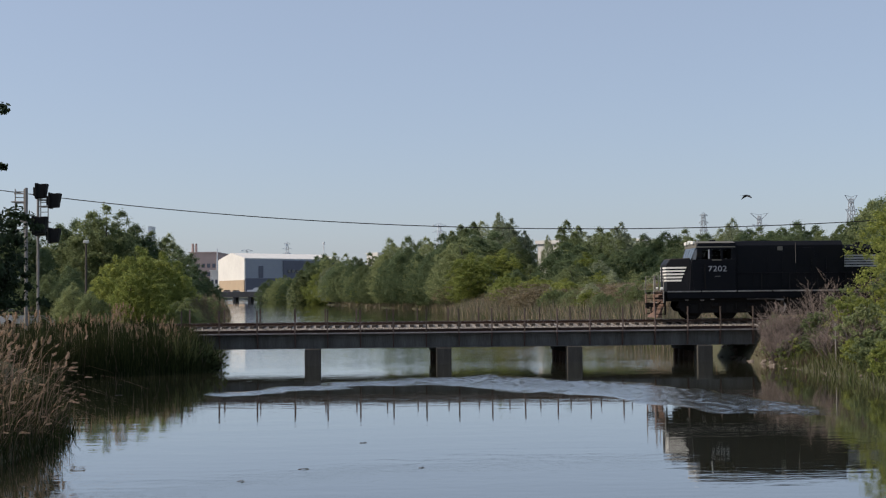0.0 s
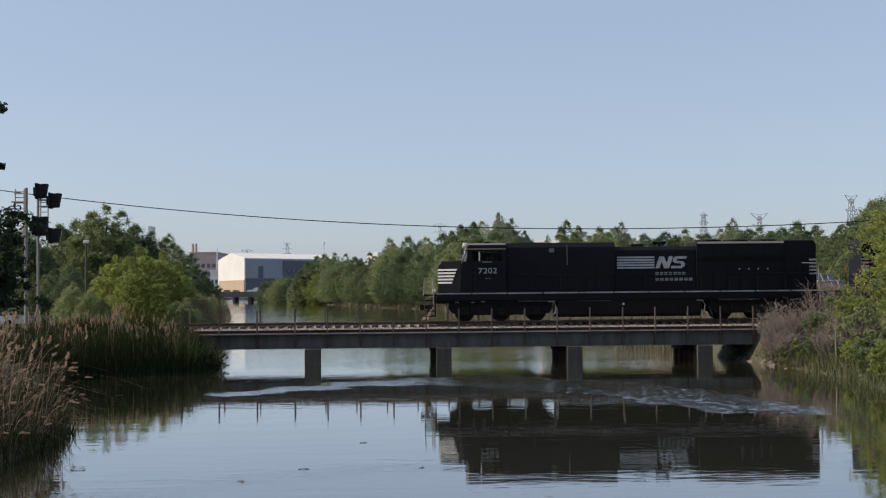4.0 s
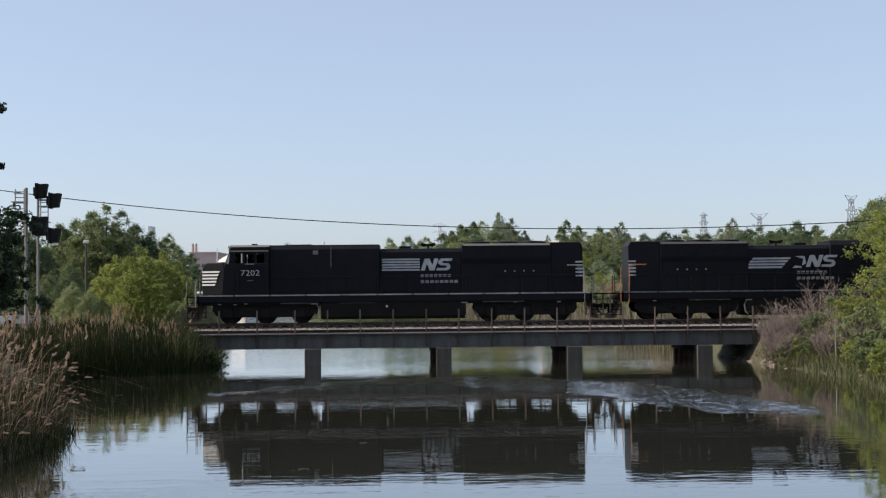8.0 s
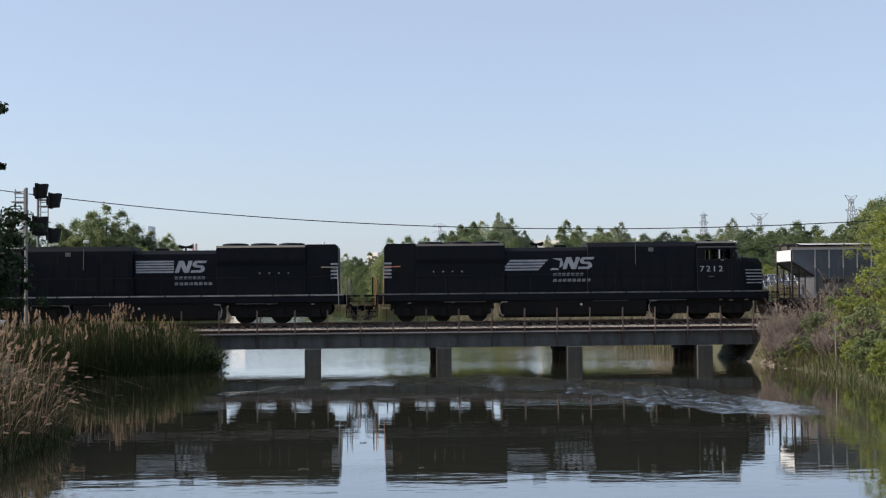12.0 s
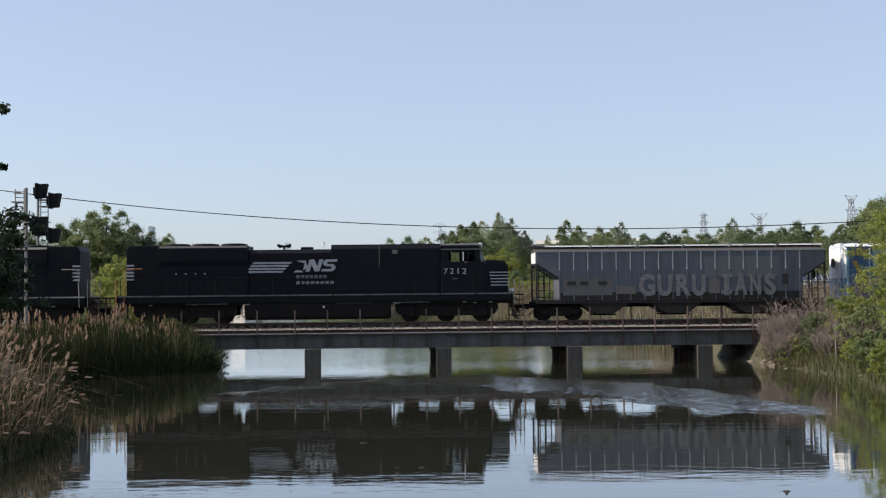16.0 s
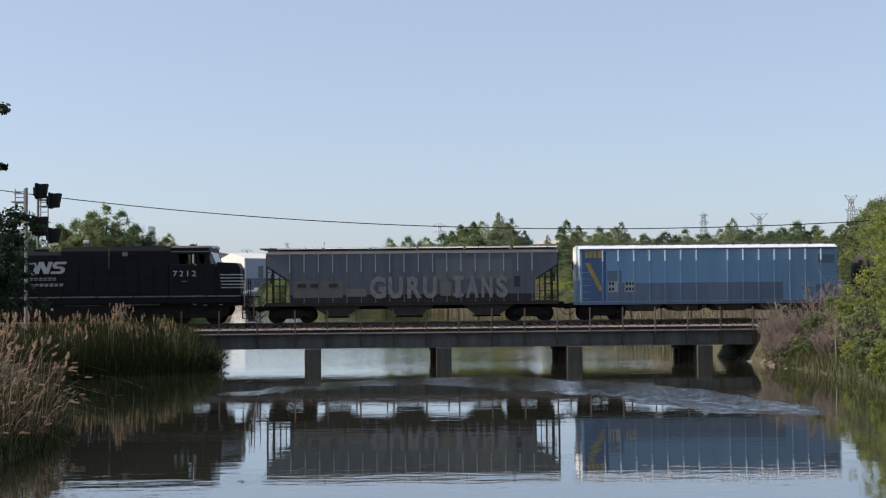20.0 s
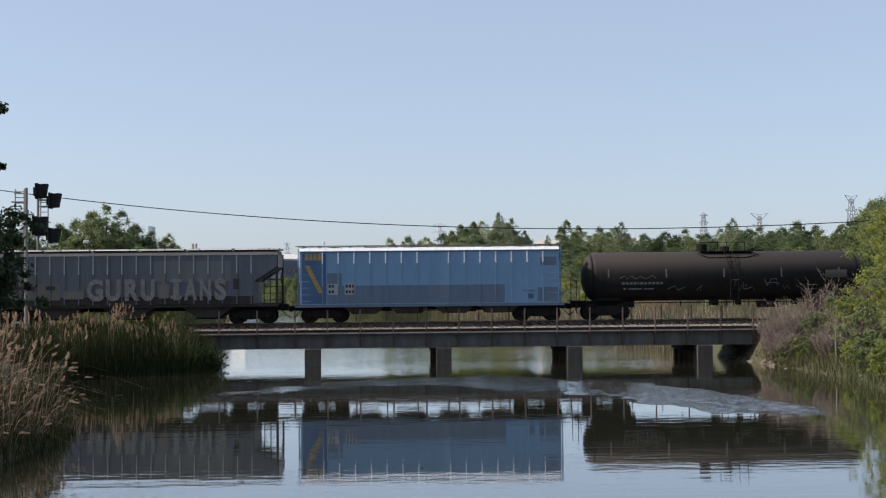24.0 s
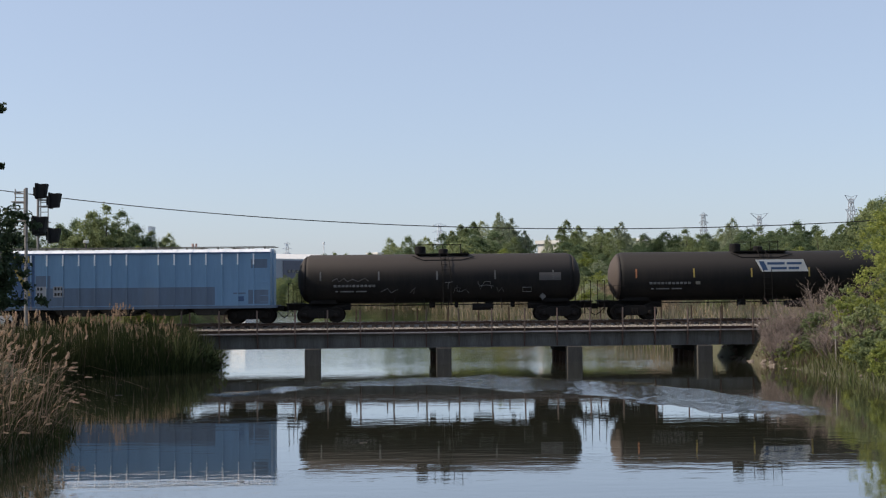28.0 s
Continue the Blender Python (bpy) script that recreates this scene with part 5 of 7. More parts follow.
# ---- birds ----
def bird(label, at, k=1.0):
    b = thing("bird", label, "bird", at=at)
    M4 = Matrix.Scale(k, 4)
    part("body", Shape().spin([(-0.2, 0.005), (-0.14, 0.035), (0.0, 0.055), (0.1, 0.04), (0.16, 0.03), (0.21, 0.004)], "x", 10), M["bird"], b, at=M4)
    part("tail", Shape().add([(-0.15, -0.03, 0), (-0.34, -0.07, 0), (-0.34, 0.07, 0), (-0.15, 0.03, 0), (-0.2, 0, 0.015)], [(0, 1, 4), (1, 2, 4), (2, 3, 4), (3, 0, 4), (3, 2, 1, 0)]), M["bird"], b, at=M4)
    wings = []
    for s in (-1, 1):
        w = Shape().add([(x * k, y * k, z * k) for x, y, z in ((0.09, 0, 0), (0.12, s * 0.2, 0.03), (0.0, s * 0.47, 0.0), (-0.1, s * 0.2, 0.02), (-0.1, 0, 0), (0, s * 0.18, 0.045))],
                        [(0, 1, 5), (1, 2, 5), (2, 3, 5), (3, 4, 5), (4, 0, 5), (0, 4, 3, 2, 1)])
        wings.append(part("wing", w, M["bird"], b))
    return b, wings


BIRD_A = bird("small dark bird in flight over the river", pose(17, -14, 9))
BIRD_B = bird("small dark bird in flight over the river", pose(17, -14, 9))
BIRD_C = bird("little dark swallow skimming low over the water", pose(-20, -52, 1), 0.36)
BIRD_D = bird("little dark swallow skimming low over the water", pose(20, -52, 1), 0.36)


# ---- drifting bits on the water ----
def drifting_twig(x, y, k, turn):
    d = thing("drifting_twig", "small dark twig with a curled leaf adrift on the river", "twig", at=pose(x, y, 0.004, 0, 0, turn), group="drifting bits")
    part("stem", Shape().tube([(-0.12 * k, 0, 0), (0, 0.015, 0.012), (0.13 * k, -0.01, 0.004)], 0.008, 5), M["twig"], d)
    part("leaf", Shape().add([(0, 0, 0.01), (0.05 * k, 0.03, 0.02), (0.12 * k, 0, 0.012), (0.05 * k, -0.03, 0.02), (0.05 * k, 0, 0.008)], [(0, 1, 4), (1, 2, 4), (2, 3, 4), (3, 0, 4)]), M["leaf_deep"], d)


for px, py, k, turn in ((535, 829, 1.0, 8), (425, 850, 0.7, -12), (640, 783, 0.8, 20), (212, 699, 1.2, 0), (742, 827, 0.5, 30)):
    dist = 4.19 * 2224 / (py - 514.2 + (px - 784) * 0.0096)
    drifting_twig((px - 784) / 2224 * dist + 0.0206 * dist, dist - 73.8, k, turn)


# ---- panel racks beyond the railway ----
def panel_rack(at):
    """A tilted rack of glass panels in white frames, on posts."""
    r = thing("panel_rack", "dark blue panels in white frames on steel posts, beyond the railway", "panel rack", at=at, group="panel racks")
    for k in range(4):
        x = -1.2 + k * 0.6
        pn = part("panel", Shape().add([(x, -0.3, -0.35), (x + 0.52, -0.3, -0.35), (x + 0.52, 0.3, 0.25), (x, 0.3, 0.25), (x, -0.27, -0.38), (x + 0.52, -0.27, -0.38), (x + 0.52, 0.33, 0.22), (x, 0.33, 0.22)],
             [(0, 1, 2, 3), (7, 6, 5, 4), (0, 4, 5, 1), (1, 5, 6, 2), (2, 6, 7, 3), (3, 7, 4, 0)]), M["panel"], r)
        for p, q in (((x, -0.32, -0.34), (x + 0.52, -0.32, -0.34)), ((x, 0.3, 0.27), (x + 0.52, 0.3, 0.27)), ((x, -0.32, -0.34), (x, 0.3, 0.27))):
            part("panel_frame", Shape().tube([p, q], 0.02, 4), M["banner"], pn, "white frame bar")
    for x in (-1.0, 0, 1.0):
        part("rack_post", Shape().tube([(x, 0.1, -0.1), (x, 0.1, -4.5)], 0.05, 6), M["under"], r)
    return r


RACK = panel_rack(pose(*place(1250, 504, 122)))
for k in range(13):
    px = 1255 + (k % 7) * 36 + (18 if k > 6 else 0)
    v = place(px, 505 - (px - 1250) * 0.012 - (12 if k > 6 else 0), float(np.interp(px, (1250, 1470), (122, 112))) + (3 if k > 6 else 0))
    copy_thing(RACK, pose(v.x, v.y, v.z, 0, 0, (k * 7) % 11 - 5))
for px in (1046, 1079, 1111):
    v = place(px, 507, 172)
    copy_thing(RACK, pose(v.x, v.y, v.z, 0, 0, px % 7 - 3))


# ---- train ----
def travelled(t):
    """Way of the train along the track since the start of the clip, in metres."""
    u = t / 28.0
    return ((8.0939 * u - 17.8709) * u - 1.9797) * u * u - 92.3436 * u


SPIN = []                         # wheelsets: object, place in its bogie, radius


def wheelset_mesh(r):
    sh = Shape()
    sh.spin([(-0.9, 0.07), (0.9, 0.07)], "y", 10)
    for s in (-1, 1):
        sh.spin([(s * 0.68, r + 0.025), (s * 0.71, r + 0.025), (s * 0.715, r), (s * 0.81, r), (s * 0.815, r * 0.82), (s * 0.77, r * 0.76), (s * 0.77, 0.2), (s * 0.83, 0.16), (s * 0.83, 0.05)], "y", 28)
        for k in range(4):
            a = k * math.pi / 2
            sh.box(math.cos(a) * r * 0.5 - 0.05, math.cos(a) * r * 0.5 + 0.05, min(s * 0.765, s * 0.785), max(s * 0.765, s * 0.785), math.sin(a) * r * 0.5 - 0.05, math.sin(a) * r * 0.5 + 0.05)
    return sh.mesh("wheelset", M["wheel"])


WHEEL = {0.535: wheelset_mesh(0.535), 0.457: wheelset_mesh(0.457)}


def car_bogie(parent, x):
    """Three-piece freight bogie: two cast side frames, bolster, springs and two wheelsets."""
    r = 0.457
    b = part("bogie", Shape().box(-0.2, 0.2, -1.15, 1.15, 0.42, 0.68), M["under"], parent, "grimy cast steel freight bogie", bevel=0.03, at=pose(x, 0, 0))
    for s in (-1, 1):
        fr = Shape().prism([(-1.15, 0.62), (-0.85, 0.66), (-0.45, 0.82), (0.45, 0.82), (0.85, 0.66), (1.15, 0.62), (1.15, 0.4), (0.8, 0.42), (0.5, 0.26), (-0.5, 0.26), (-0.8, 0.42), (-1.15, 0.4)], s * 0.94, s * 1.1)
        part("side_frame", fr, M["under"], b, bevel=0.02)
        for k in (-0.14, 0, 0.14):
            part("spring", Shape().tube([(k, s * 1.12, 0.3), (k, s * 1.12, 0.58)], 0.055, 8), M["wheel"], b)
        for k in (-0.89, 0.89):
            part("bearing_cap", Shape().spin([(s * 1.08, 0.13), (s * 1.15, 0.12), (s * 1.17, 0.06)], "y", 12, (k, 0, r)), M["wheel"], b)
    for k in (-0.89, 0.89):
        w = part("wheelset", WHEEL[r], None, b, at=pose(k, 0, r))
        SPIN.append((w, (k, 0, r), r))


def coupler(parent, x, s, mat="under"):
    k = Shape().box(min(x - s * 0.65, x - s * 0.1), max(x - s * 0.65, x - s * 0.1), -0.09, 0.09, 0.72, 0.94)
    k.prism([(x - s * 0.16, 0.66), (x + s * 0.05, 0.66), (x + s * 0.07, 0.98), (x - s * 0.16, 0.98)], -0.15, 0.13)
    c = part("coupler", k, M[mat], parent, bevel=0.02)
    part("brake_hose", Shape().tube([(x - s * 0.5, -0.45, 0.72), (x - s * 0.22, -0.42, 0.42), (x - s * 0.02, -0.36, 0.3)], 0.028, 6), M["under"], c)
    return c


def loco_bogie(parent, x, f):
    r = 0.535
    b = part("bogie", Shape().box(-2.75, 2.75, -0.6, 0.6, 0.62, 0.86), M["under"], parent, "grimy six-wheel locomotive bogie", bevel=0.04, at=pose(x, 0, 0))
    for s in (-1, 1):
        fr = Shape().prism([(-2.95, 1.12), (-2.2, 1.2), (2.2, 1.2), (2.95, 1.12), (3.0, 0.75), (2.8, 0.46), (2.45, 0.38), (1.7, 0.34), (1.4, 0.36), (0.75, 0.36), (0.4, 0.34), (-0.4, 0.34), (-0.75, 0.36), (-1.4, 0.36), (-1.7, 0.34), (-2.45, 0.38), (-2.8, 0.46), (-3.0, 0.75)], s * 1.0, s * 1.16)
        part("side_frame", fr, M["under"], b, bevel=0.02)
        for k in (-2.08, 0, 2.08):
            part("axle_box", Shape().box(k - 0.24, k + 0.24, min(s * 1.02, s * 1.24), max(s * 1.02, s * 1.24), 0.34, 0.86), M["under"], b, bevel=0.04)
            part("spring", Shape().tube([(k + 0.4, s * 1.18, 0.55), (k + 0.4, s * 1.18, 0.92)], 0.1, 8), M["under"], b)
        for k in (-1.04, 1.04):
            part("brake_cylinder", Shape().tube([(k, s * 1.2, 0.78), (k + 0.35, s * 1.2, 0.78)], 0.12, 10), M["under"], b)
        part("sand_pipe", Shape().tube([(f * 2.75, s * 1.12, 1.15), (f * 2.98, s * 1.14, 0.75), (f * 2.72, s * 0.95, 0.2)], 0.025, 6), M["mast"], b)
    for k in (-2.08, 0, 2.08):
        w = part("wheelset", WHEEL[r], None, b, at=pose(k, 0, r))
        SPIN.append((w, (k, 0, r), r))


def bars(parent, x0, x1, z0, z1, y, rows, mat, slant=0.0, label="", words=(1,)):
    """Plain bars in place of lettering."""
    hgt = (z1 - z0) / rows
    for k in range(rows):
        za = z1 - (k + 0.88) * hgt
        zb = z1 - (k + 0.12) * hgt
        tot = sum(words) + 0.35 * (len(words) - 1)
        u = x0
        for wd in words:
            w = (x1 - x0) * wd / tot
            part("lettering_bar", Shape().prism([(u, za), (u + w, za), (u + w + slant * (zb - za), zb), (u + slant * (zb - za), zb)], y - 0.006, y), M[mat], parent, label)
            u += w + (x1 - x0) * 0.35 / tot


def locomotive(x, f, number, old_livery):
    """Six-axle road locomotive. f = 1: cab to the left end. All local heights from the rail top."""
    lo = thing("locomotive", "black diesel locomotive with white stripes and number " + number, "locomotive", at=pose(x, 0, RAIL), group="locomotives")
    S_ = lambda: Shape(f)
    B = M["black"]
    # frame, sill and walkway
    part("underframe", S_().box(-11.25, 11.2, -1.3, 1.3, 1.05, 1.55), M["under"], lo, bevel=0.03)
    part("walkway", S_().box(-11.35, 11.3, -1.55, 1.55, 1.55, 1.62), B, lo)
    for s in (-1, 1):
        edges = [-11.3 + k * 2.05 for k in range(12)]
        for a, b in zip(edges[:-1], edges[1:]):
            part("sill_stripe", S_().box(a + 0.04, b - 0.04, s * 1.552 - 0.01, s * 1.552 + 0.01, 1.575, 1.655), M["chalk"] if old_livery else M["sillwhite"], lo, "pale reflective sill stripe")
        part("side_sill", S_().box(-11.25, 11.2, s * 1.5 - 0.02, s * 1.5 + 0.02, 1.22, 1.55), B, lo)
        for a, b in ((-6.6, -4.4), (-3.2, -1.2), (5.0, 7.4)):
            part("air_pipe", S_().tube([(a, s * 1.42, 1.15), (b, s * 1.42, 1.15)], 0.04, 6), M["plate"], lo)
    # nose
    nose = part("nose", S_().add([(-11.15, -0.95, 1.62), (-11.15, 0.95, 1.62), (-11.15, 0.95, 3.2), (-11.15, -0.95, 3.2), (-10.95, -0.9, 3.5), (-10.95, 0.9, 3.5),
                                  (-9.85, -1.5, 1.62), (-9.85, 1.5, 1.62), (-9.85, 1.45, 3.55), (-9.85, -1.45, 3.55)],
                                 [(0, 1, 2, 3), (3, 2, 5, 4), (4, 5, 8, 9), (0, 3, 4, 9, 6), (1, 7, 8, 5, 2), (6, 9, 8, 7), (0, 6, 7, 1)]), B, lo, "black sloped nose, dusty on top", bevel=0.05)
    part("nose_top", S_().add([(-10.93, -0.86, 3.515), (-10.93, 0.86, 3.515), (-9.88, 1.38, 3.56), (-9.88, -1.38, 3.56), (-10.93, -0.86, 3.49), (-10.93, 0.86, 3.49), (-9.88, 1.38, 3.53), (-9.88, -1.38, 3.53)],
                                [(0, 1, 2, 3), (7, 6, 5, 4), (0, 4, 5, 1), (1, 5, 6, 2), (2, 6, 7, 3), (3, 7, 4, 0)]), M["nose_top"] if f > 0 else B, nose, "rust-dusted top of the nose")
    for k in range(5):
        z = (2.2 if f > 0 else 2.06) + k * 0.185
        th = 0.1 if f > 0 else 0.065
        part("nose_stripe", S_().box(-11.165, -11.15, -0.93, 0.93, z, z + th), M["white"], nose, "white nose stripe")
        for s in (-1, 1):
            e = -10.05 - (0.07 if f > 0 else 0.02) * (5 - k)
            d = lambda xx: s * (0.955 + (xx + 11.15) / 1.3 * 0.545)
            v = [(-11.15, d(-11.15), z), (e, d(e), z), (e + 0.05, d(e + 0.05), z + th), (-11.15, d(-11.15), z + th)]
            part("nose_stripe", S_().add(v + [(a, b + s * 0.012, c) for a, b, c in v], [(0, 1, 2, 3), (7, 6, 5, 4), (0, 4, 5, 1), (1, 5, 6, 2), (2, 6, 7, 3), (3, 7, 4, 0)]), M["white"] if f > 0 else M["decal"], nose, "white nose stripe")
    part("nose_door", S_().box(-11.18, -11.14, 0.2, 0.75, 1.7, 3.1), B, nose, bevel=0.01)
    for y in (-0.35, 0.35):
        part("ditch_light", S_().spin([(-11.5, 0.09), (-11.38, 0.11), (-11.3, 0.08)], "x", 12, (0, y * 2.2, 1.78)), M["lamp"], lo)
    # cab: hollow above the sills, so that one sees through the side windows
    cab = part("cab", S_().prism([(-9.95, 1.62), (-7.25, 1.62), (-7.25, 3.46), (-9.76, 3.46), (-9.85, 3.2)], -1.53, 1.53), B, lo, "black cab with side windows", bevel=0.03)
    part("cab_top", S_().prism([(-9.56, 4.06), (-7.25, 4.06), (-7.25, 4.4), (-9.42, 4.4)], -1.53, 1.53), B, cab)
    part("cab_roof", S_().loft([(-1.545, 4.13), (-1.49, 4.41), (-0.9, 4.53), (0.9, 4.53), (1.49, 4.41), (1.545, 4.13)], -9.55, -7.25), M["roofgrey"] if f > 0 else M["plate"], cab, "dusty grey cab roof", bevel=0.02)
    part("rear_bulkhead", S_().box(-7.45, -7.25, -1.5, 1.5, 3.46, 4.06), B, cab)
    part("control_stand", S_().box(-9.35, -8.78 if f > 0 else -8.5, -0.6, 0.6, 3.46, 4.02), M["under"], cab)
    part("cab_seat", S_().box(-8.6 if f > 0 else -7.85, -7.45, -0.6, 0.6, 3.46, 4.0), M["under"], cab)
    wins = ((-9.2, -8.75), (-8.62, -8.1), (-7.98, -7.5)) if f > 0 else ((-9.2, -8.85), (-8.75, -8.6), (-8.42, -7.7))
    for s in (-1, 1):
        gaps = [-9.5] + [u for w in wins for u in w] + [-7.25]
        for u0, u1 in zip(gaps[::2], gaps[1::2]):
            part("window_pillar", S_().box(u0, u1, s * 1.49 - 0.035, s * 1.49 + 0.035, 3.46, 4.06), B, cab)
        for u0, u1 in wins:
            part("window_pane", S_().box(u0, u1, s * 1.49 - 0.004, s * 1.49 + 0.004, 3.46, 4.06), M["pane"], cab, "clear window pane").visible_shadow = False
        part("corner_pane", S_().add([(-9.83, s * 1.3, 3.44), (-9.56, s * 1.53, 3.44), (-9.44, s * 1.53, 4.1), (-9.56, s * 1.3, 4.1), (-9.8, s * 1.28, 3.44), (-9.54, s * 1.5, 3.44), (-9.42, s * 1.5, 4.1), (-9.53, s * 1.28, 4.1)],
                                     [(0, 1, 2, 3), (7, 6, 5, 4), (0, 4, 5, 1), (1, 5, 6, 2), (2, 6, 7, 3), (3, 7, 4, 0)]), M["glass"], cab, "angled corner window")
        part("cab_door", S_().box(-9.75, -9.2, s * 1.545 - 0.012, s * 1.545 + 0.012, 1.7, 3.3), B, cab, bevel=0.01)
        part("grab_iron", S_().tube([(-9.05, s * 1.6, 1.75), (-9.05, s * 1.6, 3.2)], 0.016, 6), M["under"], cab)
        part("mirror", S_().box(-9.5, -9.32, s * 1.66 - 0.04, s * 1.66 + 0.04, 3.6, 3.85), M["under"], cab)
        part("armrest", S_().box(wins[1][0], wins[1][1], s * 1.6 - 0.06, s * 1.6 + 0.06, 3.38, 3.46), M["roofgrey"], cab)
    for y0, y1 in ((-1.4, -0.75), (-0.7, -0.05), (0.05, 0.7), (0.75, 1.4)):
        part("windshield", S_().add([(-9.84, y0, 3.32), (-9.84, y1, 3.32), (-9.47, y1, 4.32), (-9.47, y0, 4.32), (-9.81, y0, 3.3), (-9.81, y1, 3.3), (-9.44, y1, 4.3), (-9.44, y0, 4.3)],
                                    [(0, 1, 2, 3), (7, 6, 5, 4), (0, 4, 5, 1), (1, 5, 6, 2), (2, 6, 7, 3), (3, 7, 4, 0)]), M["glass"], cab)
    for y in (-0.13, 0.13):
        part("headlight", S_().spin([(-9.68, 0.1), (-9.6, 0.12), (-9.45, 0.1)], "x", 12, (0, y, 4.47)), M["lamp"], cab, "clear headlight lens")
    for y in (-0.9, 0.9):
        part("number_board", S_().box(-9.66, -9.5, y - 0.3, y + 0.3, 4.35, 4.53), M["white"], cab, bevel=0.02)
    # long hood in sections
    h1 = part("equipment_hood", S_().loft([(-1.3, 1.62), (1.3, 1.62), (1.3, 4.25), (1.05, 4.51), (-1.05, 4.51), (-1.3, 4.25)], -7.25, -0.92), B, lo, bevel=0.03)
    h2 = part("engine_hood", S_().loft([(-1.05, 1.62), (1.05, 1.62), (1.05, 4.05), (0.8, 4.26), (-0.8, 4.26), (-1.05, 4.05)], -0.92, 3.85), B, lo, bevel=0.03)
    h3 = part("radiator_hood", S_().loft([(-1.12, 1.62), (1.12, 1.62), (1.14, 3.3), (1.2, 3.6), (1.2, 4.38), (1.1, 4.49), (-1.1, 4.49), (-1.2, 4.38), (-1.2, 3.6), (-1.14, 3.3)], 3.85, 9.0), B, lo, bevel=0.02)
    h4 = part("end_hood", S_().prism([(9.0, 1.62), (10.85, 1.62), (10.85, 4.3), (10.7, 4.54), (9.0, 4.54)], -1.12, 1.12), B, lo, bevel=0.04)
    for s in (-1, 1):
        part("radiator_edge", S_().add([(3.9, s * 1.2, 4.37), (8.95, s * 1.2, 4.37), (8.95, s * 1.1, 4.485), (3.9, s * 1.1, 4.485), (3.9, s * 1.215, 4.38), (8.95, s * 1.215, 4.38), (8.95, s * 1.115, 4.5), (3.9, s * 1.115, 4.5)],
                                       [(0, 1, 2, 3), (7, 6, 5, 4), (0, 4, 5, 1), (1, 5, 6, 2), (2, 6, 7, 3), (3, 7, 4, 0)]), M["roofgrey"] if f > 0 else M["plate"], h3, "dusty grey bevelled radiator edge")
        gr = Shape(f).box(-0.42, 0.42, -0.012, 0.012, -0.3, 0.3).mesh("grille", M["black"])
        for k in range(5):
            part("grille", gr, None, h3, at=pose(f * (4.4 + k * 1.0), s * 1.205, 4.0))
        dm = Shape().box(-0.36, 0.36, -0.014, 0.014, -0.85, 0.85).mesh("hood_door", B)
        for k in range(6):
            part("hood_door", dm, None, h2, at=pose(f * (-0.5 + k * 0.78), s * 1.055, 2.6))
        for k in range(6):
            part("hood_door", dm, None, h3, at=pose(f * (4.4 + k * 0.8), s * 1.13, 2.5))
        for k in range(7):
            part("hood_door", dm, None, h1, at=pose(f * (-6.7 + k * 0.86), s * 1.305, 2.7))
        part("access_panel", S_().box(-5.2, -2.6, s * 1.305 - 0.012, s * 1.305 + 0.012, 3.45, 4.1), B, h1, bevel=0.01)
        part("vent_patch", S_().box(-4.75, -4.45, s * 1.32 - 0.012, s * 1.32 + 0.012, 3.95, 4.18), M["roofgrey"], h1, "small pale vent panel")
        part("hood_conduit", S_().tube([(-3.7, s * 1.33, 3.2), (-3.7, s * 1.33, 4.4)], 0.02, 5), M["plate"], h1)
        for k in range(4):
            part("end_window", S_().box(9.35 + k * 0.4, 9.62 + k * 0.4, s * 1.125 - 0.01, s * 1.125 + 0.01, 2.85, 3.25), M["glass"] if k == 3 else M["under"], h4)
        for k in range(5):
            part("end_stripe", S_().box(10.42, 10.86, s * 1.132 - 0.008, s * 1.132 + 0.008, 2.55 + k * 0.2, 2.65 + k * 0.2), M["decal"], h4, "white stripe round the hood's end")
        for k in range(4):
            part("door_latch", S_().box(6.3 + k * 0.55, 6.38 + k * 0.55, s * 1.16 - 0.012, s * 1.16 + 0.012, 2.86, 2.94), M["sillwhite"], h3)
        # handrails
        for k in range(13):
            px = -9.0 + k * 1.63
            part("stanchion", S_().tube([(px, s * 1.5, 1.62), (px, s * 1.5, 2.65)], 0.018, 6), M["black"], lo)
        part("handrail", S_().tube([(-9.0, s * 1.5, 2.65), (10.6, s * 1.5, 2.65)], 0.02, 6), M["black"], lo)
        rr = M["orange"] if old_livery else M["sillwhite"]
        part("end_handrail", S_().tube([(9.9, s * 1.5, 3.2), (10.75, s * 1.5, 3.2), (10.85, s * 1.5, 3.1), (10.9, s * 1.5, 1.0)], 0.03, 8), rr, lo, "bent end handrail")
        part("end_grab", S_().tube([(11.35, s * 1.45, 1.0), (11.35, s * 1.45, 2.6)], 0.026, 6), rr, lo)
        for sg in (-1, 1):
            st = part("step_well", S_().box(min(sg * 11.25, sg * 12.0), max(sg * 11.25, sg * 12.0), s * 1.1 - 0.35, s * 1.1 + 0.35, 1.5, 1.58), M["under"], lo)
            for k in range(4):
                part("step", S_().box(min(sg * 11.35, sg * 11.95), max(sg * 11.35, sg * 11.95), s * 1.3 - 0.15, s * 1.3 + 0.15, 0.3 + k * 0.3, 0.34 + k * 0.3), M["under"], st)
            for xx in (11.33, 11.97):
                part("step_side", S_().box(sg * xx - 0.015, sg * xx + 0.015, s * 1.3 - 0.17, s * 1.3 + 0.17, 0.28, 1.5), M["rusty"] if xx > 11.5 else M["under"], st)
        part("front_grab", S_().tube([(-11.45, s * 1.48, 0.95), (-11.45, s * 1.48, 2.45)], 0.03, 8), M["mast"], lo, "pale grab rail by the steps")
